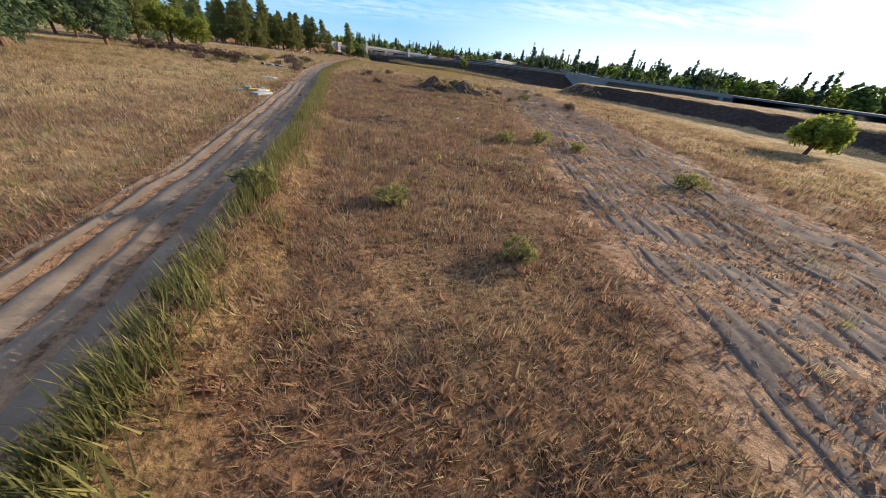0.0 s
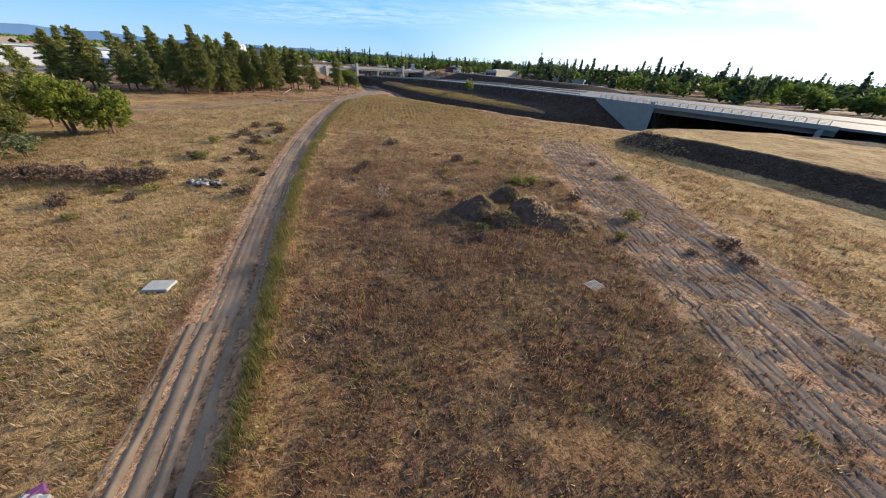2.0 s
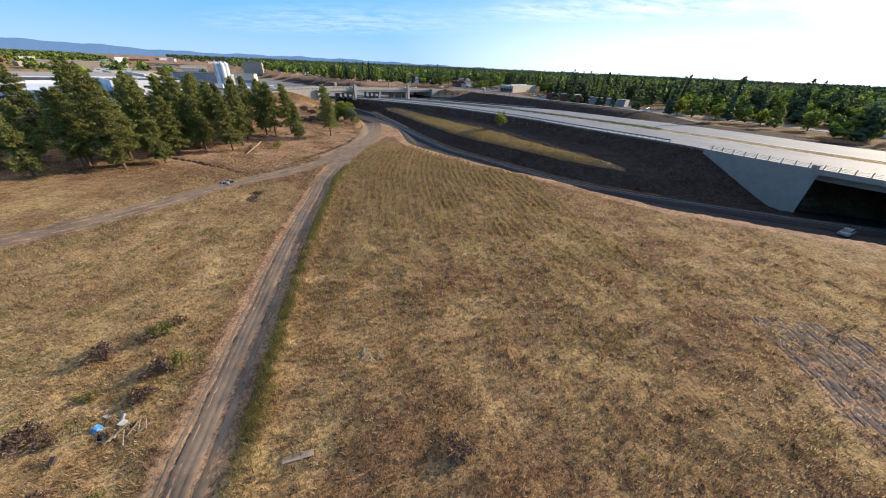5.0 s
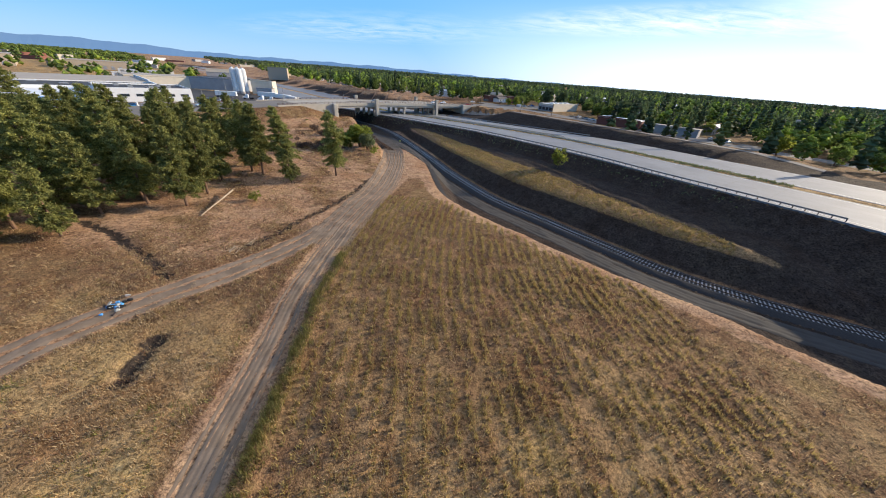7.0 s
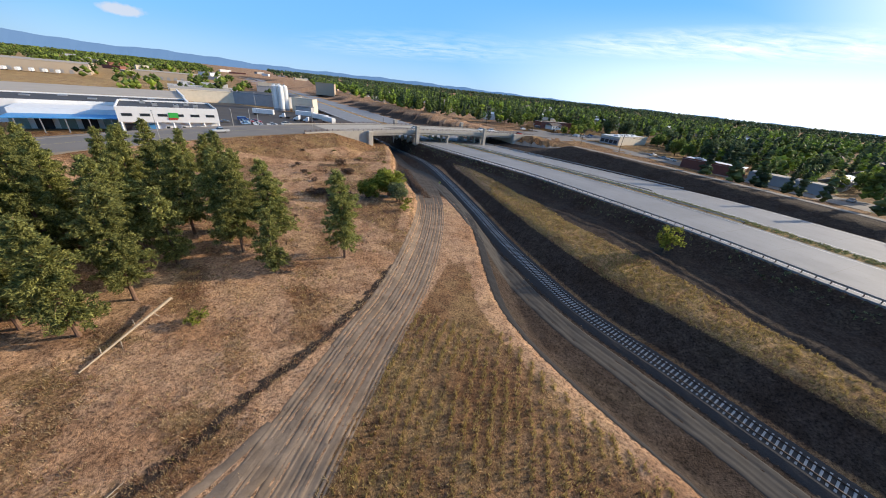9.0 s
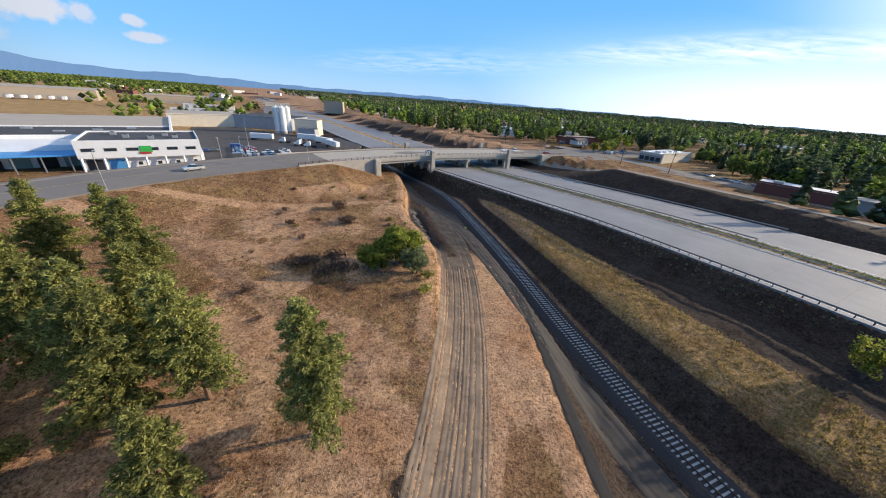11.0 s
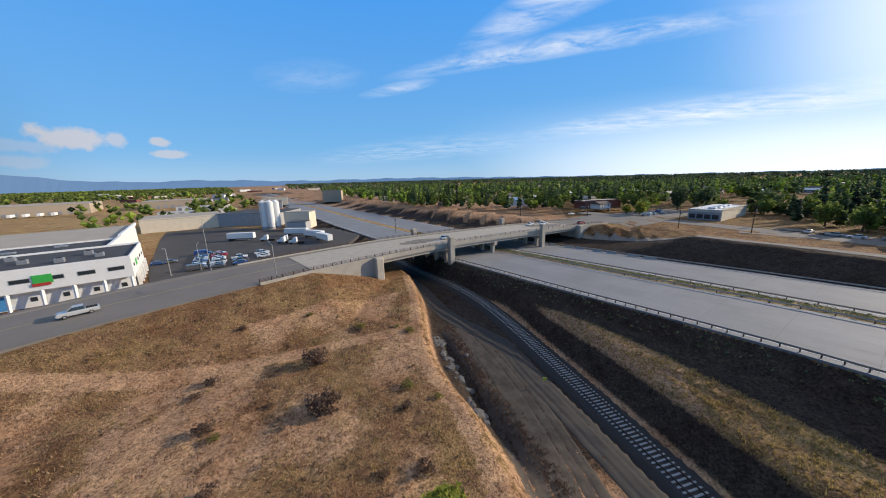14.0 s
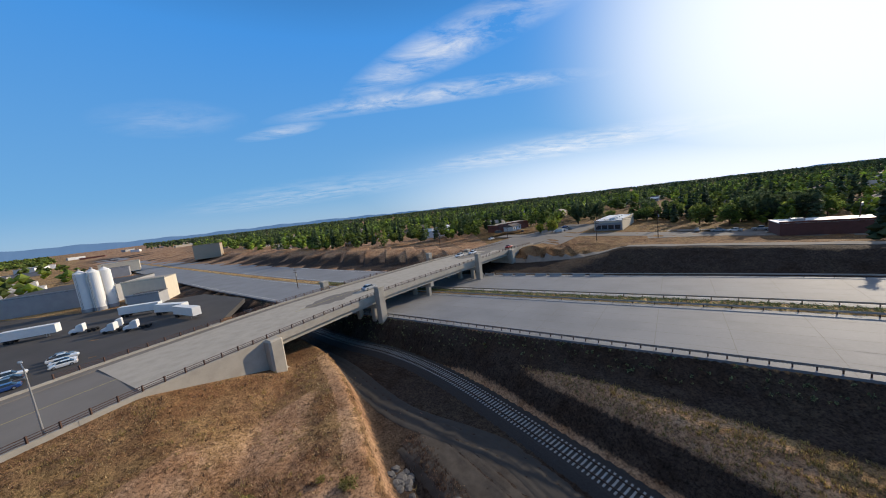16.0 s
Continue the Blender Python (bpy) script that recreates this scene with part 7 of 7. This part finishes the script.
# rows left by tracked machines on the scraped strip
strip_l = Line([(33, -132), (34, -122), (35.5, -105), (38.5, -85), (40.5, -60), (42.5, -38), (47, -16)])
m = plain("scraped_earth", (0.14, 0.104, 0.084), 0.95, vary=0.3, scale=1.2, fine=7, relief=0.8)
DIRT = m
rut_strip("scraped_strip", strip_l, 0, strip_l.s[-1] - 4, 6.4, [(c0 + 0.22 * math.sin(c0 * 5), 0.11, 0.05 + 0.03 * math.sin(c0 * 3)) for c0 in np.arange(-6.0, 2.6, 0.5)] + [(3.6, 0.55, 0.05), (5.2, 0.3, 0.04)], "scraped earth strip with rows left by tracked machines", zlift=0.015, step=0.35, across=0.11, rough=0.9)
DIRT = DIRT_BACK

# darker strips along the wheel ruts, gravel path above the motorway, brown weeds by the ditch
RUT = plain("rut_earth", (0.09, 0.064, 0.05), 0.95, vary=0.3, scale=1.5, fine=8, relief=0.6)
for c0, w2, lab in ((-0.9, 0.15, "dark wheel rut in the dirt track"), (0.85, 0.2, "dark wheel rut in the dirt track"), (-0.45, 0.08, "narrow dark wheel rut in the dirt track")):
    ob = ribbon("wheel_rut", track, s_of(track, -138), s_of(track, 30), 0.6, [c0 - w2, c0, c0 + w2], [-0.055, -0.02, -0.055], RUT, zfun=gz, wob=lambda x, y: 0.03 * wave(x, y, 4.2, 75) + 0.02 * wave(x, y, 1.1, 76))
    tagged(ob, lab, "wheel rut", kind="structure")
PATHG = plain("grey_path_gravel", (0.24, 0.21, 0.18), 0.95, vary=0.2, scale=0.5, fine=6, relief=0.4)
ob = ribbon("gravel_path", hw, s_of(hw, 60), s_of(hw, 215), 2.5, [69.2, 69.6, 73.4, 73.8], [-0.5, 0.12, 0.12, -0.5], PATHG, zfun=gz)
tagged(ob, "grey gravel path above the motorway", "path", kind="structure")
rng = np.random.RandomState(124)
s = rng.uniform(0, ditch.s[-1], 1400)
dp = ditch.off(s, 2.3 + rng.normal(0, 0.7, len(s)))
tufts("ditch_weeds", dp, size_of(dp, 0.15, 0.45), size_of(dp, 0.15, 0.3), 7, size_of(dp, 0.02, 0.05), BRUSH, "dry brown weeds beside the ditch")

# ---- clods and stones on bare ground ----
rng = np.random.RandomState(123)
s = rng.uniform(4, strip_l.s[-1] - 6, 11000)
p = strip_l.off(s, np.where(rng.uniform(0, 1, len(s)) < 0.75, -6.0 + 0.5 * rng.randint(0, 19, len(s)) + 0.25 + rng.normal(0, 0.06, len(s)), rng.uniform(-6.8, 7.2, len(s))))
s = rng.uniform(s_of(track, 40), s_of(track, 150), 2600)
p = np.r_[p, track.off(s, rng.uniform(-6, 4, len(s))), np.c_[rng.uniform(2, 24, 2600), rng.uniform(-62, -36, 2600)]]
o8 = np.array([(1, 0, 0), (0, 1, 0), (-1, 0, 0), (0, -1, 0), (0, 0, 0.8), (0, 0, -0.5)])
f8 = np.array([(0, 1, 4), (1, 2, 4), (2, 3, 4), (3, 0, 4), (1, 0, 5), (2, 1, 5), (3, 2, 5), (0, 3, 5)])
sz = rng.uniform(0.02, 0.05, len(p)) * np.where(rng.uniform(0, 1, len(p)) < 0.15, 2.4, 1.0)
V = (np.c_[p, gz(p[:, 0], p[:, 1]) + 0.02][:, None, :] + o8[None] * sz[:, None, None] * rng.uniform(0.6, 1.4, (len(p), 6, 1)))
F2 = (np.arange(len(p))[:, None, None] * 6 + f8[None]).reshape(-1, 3)
tagged(mesh_np("earth_clods", V.reshape(-1, 3), F2, DIRT), "loose clods of earth", "clods", kind="stuff")


def rock(r, seed, name="rock", material=None):
    rg = random.Random(seed)
    bm = bmesh.new()
    bmesh.ops.create_icosphere(bm, subdivisions=2, radius=r)
    for v in bm.verts:
        v.co *= 0.75 + 0.45 * rg.random()
        v.co.z *= 0.7
    return part(name, bm, material or ROCK)


r0 = tagged(rock(0.5, 1), "dark broken rock in the ditch", "rock", "ditch rocks")
r0.matrix_world = on(-34, 146, 0)
rs = random.Random(4)
for k in range(70):
    t = rs.random()
    x, y = -40.5 + 10.5 * t + rs.uniform(-0.9, 0.9), 152 - 23 * t + rs.uniform(-1, 1)
    f = rs.uniform(0.4, 1.5)
    copy_thing(r0, on(x, y, rs.uniform(0, 360))).scale = (f, f, f * 0.8)

# heaps of dumped earth on the field, slumped and overgrown
HEAP = plain("dumped_earth", (0.105, 0.066, 0.047), 0.95, vary=0.5, scale=1.6, fine=7, relief=1.0)
for i, (hx, hy, hh, ha, hb) in enumerate(HEAPS):
    g = 72
    u, v = np.meshgrid(np.linspace(-1.25, 1.25, g), np.linspace(-1.25, 1.25, g))
    X, Y = hx + u * ha, hy + v * hb
    rag = 0.13 * wave(X, Y, 3.1, 140 + i) + 0.05 * wave(X, Y, 1.2, 150 + i)
    q = np.hypot(u, v) + rag
    Z = 1.1 * hh * (1 - np.clip(q, 0, 1) ** 1.35) * (1 + 0.10 * wave(X, Y, 1.9, 160 + i)) + (0.05 * wave(X, Y, 0.7, 170 + i) + 0.04 * wave(X, Y, 0.33, 180 + i)) * (q < 1) - 0.35 * smooth(1.0, 1.2, q)
    ii = np.arange(g * g).reshape(g, g)
    ob = mesh_np("earth_mound", np.stack([X, Y, Z + gz(X, Y)], -1).reshape(-1, 3), np.stack([ii[:-1, :-1], ii[:-1, 1:], ii[1:, 1:], ii[1:, :-1]], -1).reshape(-1, 4), HEAP, smooth=True)
    tagged(ob, "rugged heap of dumped brown earth on the dry field", "mound", "earth mounds")
    on_top = (q < 0.95) & (u + 0.3 * v > -0.35)
    pick = rng.permutation(np.flatnonzero(on_top.ravel()))[:230]
    hp = np.c_[X.ravel()[pick], Y.ravel()[pick]] + rng.normal(0, 0.04, (len(pick), 2))
    tufts("mound_grass", hp, size_of(hp, 0.12, 0.34), size_of(hp, 0.12, 0.3), 8, size_of(hp, 0.012, 0.03), STRAW if i % 2 else DRYWEED, "dry grass growing on the earth heap", (Z + gz(X, Y)).ravel()[pick])

# ---- logs, rubbish ----
lg = empty("fallen_trunk", Matrix(), "long pale fallen tree trunk with broken stubs", "log")
a, b2 = Vector((-43.1, 54.5, -0.55)), Vector((-41.9, 43.2, -1.2))
a.z, b2.z = float(gz(a.x, a.y)) + 0.9, float(gz(b2.x, b2.y)) + 0.12
part("trunk", tubed(a, b2, 0.20, 0.09, 9), WOOD, lg)
for t, d in ((0.25, (0.5, 0.2, -0.5)), (0.45, (-0.5, 0.3, 0.5)), (0.62, (0.9, -0.6, -0.35)), (0.8, (-0.4, 0.3, 0.4))):
    p0 = a.lerp(b2, t)
    part("stub", tubed(p0, p0 + Vector(d) * 1.2, 0.07, 0.03, 6), WOOD, lg)
rs = random.Random(6)
for cx, cy, n2, ln in ((9.0, -54.8, 11, 2.4), (9.2, -57.5, 5, 1.5), (31.5, -48.8, 8, 1.3), (1.0, -23.2, 12, 1.1), (-29.2, 32.6, 6, 2.2), (-28.8, 35.2, 3, 1.6), (4.5, -52.5, 4, 1.3), (-14, -29.5, 9, 1.2)):
    for k in range(n2):
        az2, l2 = rs.uniform(60, 125), ln * rs.uniform(0.5, 1.15)
        x, y = cx + rs.uniform(-0.9, 0.9), cy + rs.uniform(-0.6, 0.6)
        bm = tubed((-l2 / 2, 0, 0), (l2 / 2, 0.05, rs.uniform(0.0, 0.18)), rs.uniform(0.03, 0.08), 0.025, 6)
        o2 = tagged(part("dead_branch", bm, WOOD), "weathered dead branch on bare ground", "branch", "scattered branches")
        o2.matrix_world = pose(x, y, float(gz(x, y)) + 0.07, 0, 0, az2)


def slab_thing(name, x, y, az2, w, d, h, material, label, cat, tilt=0.0):
    bm = boxed(-w / 2, -d / 2, 0, w / 2, d / 2, h, bev=min(h, 0.1) * 0.35)
    for v in bm.verts:
        v.co.z += 0.03 * math.sin(v.co.x * 3 + v.co.y * 2)
    o2 = tagged(part(name, bm, material), label, cat)
    o2.matrix_world = pose(x, y, float(gz(x, y)) + 0.02, tilt, 0, az2)
    return o2


slab_thing("foam_mattress", 1.7, -88.2, 15, 1.9, 1.0, 0.2, YELLOW, "dumped yellow foam mattress beside the track", "mattress", 3)
slab_thing("mattress", 3.5, -91.3, 70, 1.9, 0.9, 0.22, FABRIC, "dumped grey stained mattress beside the track", "mattress", 3)
slab_thing("cushion", 3.0, -90.1, 10, 0.9, 0.6, 0.3, WHITE, "dumped white cushion beside the mattress", "cushion", 5)
slab_thing("board", -0.4, -89.0, 60, 1.6, 0.7, 0.05, TEAL, "dumped teal board in dry grass", "board", 2)
slab_thing("carton", 0.4, -88.0, 20, 0.5, 0.5, 0.35, TEAL, "crushed teal carton beside the track", "carton", 6)
slab_thing("paper_sheet", 0.7, -88.9, 40, 0.5, 0.35, 0.03, FABRIC, "white paper sheet in dry grass", "litter", 2)
for k in range(7):
    slab_thing("cloth", 1.1 + 0.25 * math.cos(k * 2.1), -87.0 + 0.25 * math.sin(k * 1.7), k * 50, 0.6, 0.4, 0.25, PURPLE if k % 2 else FABRIC, "crumpled purple cloth dumped in grass", "cloth", k * 4)
slab_thing("mattress", -3.2, -74.9, 3, 1.6, 1.1, 0.2, FABRIC, "dumped pale mattress beside the dirt track", "mattress", 2)
slab_thing("plank", -2.5, -31.3, 15, 1.9, 0.45, 0.06, WOOD, "pale weathered plank in dry grass", "plank")
slab_thing("plastic_sheet", 23.4, -91.8, 70, 0.9, 0.25, 0.08, WHITE, "strip of white plastic litter", "litter", 10)


def tyre(x, y, az2, tilt):
    bm = bmesh.new()
    R, r, k1, k2 = 0.30, 0.11, 16, 7
    g = [[bm.verts.new(((R + r * math.cos(6.283 * j / k2)) * math.cos(6.283 * i / k1), (R + r * math.cos(6.283 * j / k2)) * math.sin(6.283 * i / k1), r * math.sin(6.283 * j / k2))) for j in range(k2)] for i in range(k1)]
    for i in range(k1):
        for j in range(k2):
            bm.faces.new((g[i][j], g[(i + 1) % k1][j], g[(i + 1) % k1][(j + 1) % k2], g[i][(j + 1) % k2]))
    o2 = tagged(part("tyre", bm, RUBBER), "discarded black car tyre among rubbish", "tyre", "tyres")
    o2.matrix_world = pose(x, y, float(gz(x, y)) + 0.12, tilt, 0, az2)


for x, y, a2, t2 in ((-9.4, -57.0, 0, 12), (-10.3, -56.2, 40, 30), (-11.6, -56.4, 10, 8), (-6.65, -52.0, 0, 10), (-12.1, -55.3, 70, 20)):
    tyre(x, y, a2, t2)
rs = random.Random(14)
kinds = [(FABRIC, "pale", "carton"), (RUBBER, "black", "sack"), (RUBBER, "black", "bag"), (FABRIC, "pale", "bag"), (GREYWALL, "grey", "board"), (POLEW, "dark brown", "board"), (IRON, "brown metal", "sheet")]
for k in range(78):
    mt2, cw, kd = kinds[k % 7]
    if k >= 46 and k % 4 == 0:
        mt2, cw, kd = BLUE, "blue", "bag"
    x, y = rs.gauss(-11.3, 0.95), rs.gauss(-56.0, 0.65)
    if k >= 46:
        x, y = rs.gauss(-15.2, 1.3), rs.gauss(-29.5, 1.2)
    if k >= 56:
        x, y = rs.gauss(-34.0, 0.7), rs.gauss(19.2, 0.7)
    bm = bmesh.new()
    if kd in ("bag", "sack"):
        bmesh.ops.create_icosphere(bm, subdivisions=2, radius=rs.uniform(0.15, 0.34))
        for v in bm.verts:
            v.co *= 0.7 + 0.5 * rs.random()
            v.co.z *= 0.7
    else:
        box(bm, -rs.uniform(0.1, 0.32), -rs.uniform(0.06, 0.2), -0.03, rs.uniform(0.1, 0.32), rs.uniform(0.06, 0.2), rs.uniform(0.02, 0.2), None, 0.01)
    o2 = tagged(part("rubbish_" + kd, bm, mt2), cw + " " + kd + " dumped in a rubbish heap on dry grass", "rubbish", "rubbish heap")
    o2.matrix_world = pose(x, y, float(gz(x, y)) + rs.uniform(0.05, 0.35) * (1 if k < 46 else 0.3), rs.uniform(-25, 25), rs.uniform(-25, 25), rs.uniform(0, 360))
pal = empty("pallet", on(27.6, -73.9, 25), "pale wooden pallet lying in dry grass", "pallet")
for k in range(6):
    part("slat", boxed(-0.6 + k * 0.22, -0.5, 0.1, -0.49 + k * 0.22, 0.5, 0.125), FABRIC, pal)
for k in range(3):
    part("stringer", boxed(-0.6, -0.5 + k * 0.46, 0.0, 0.62, -0.44 + k * 0.46, 0.1), WOOD, pal)
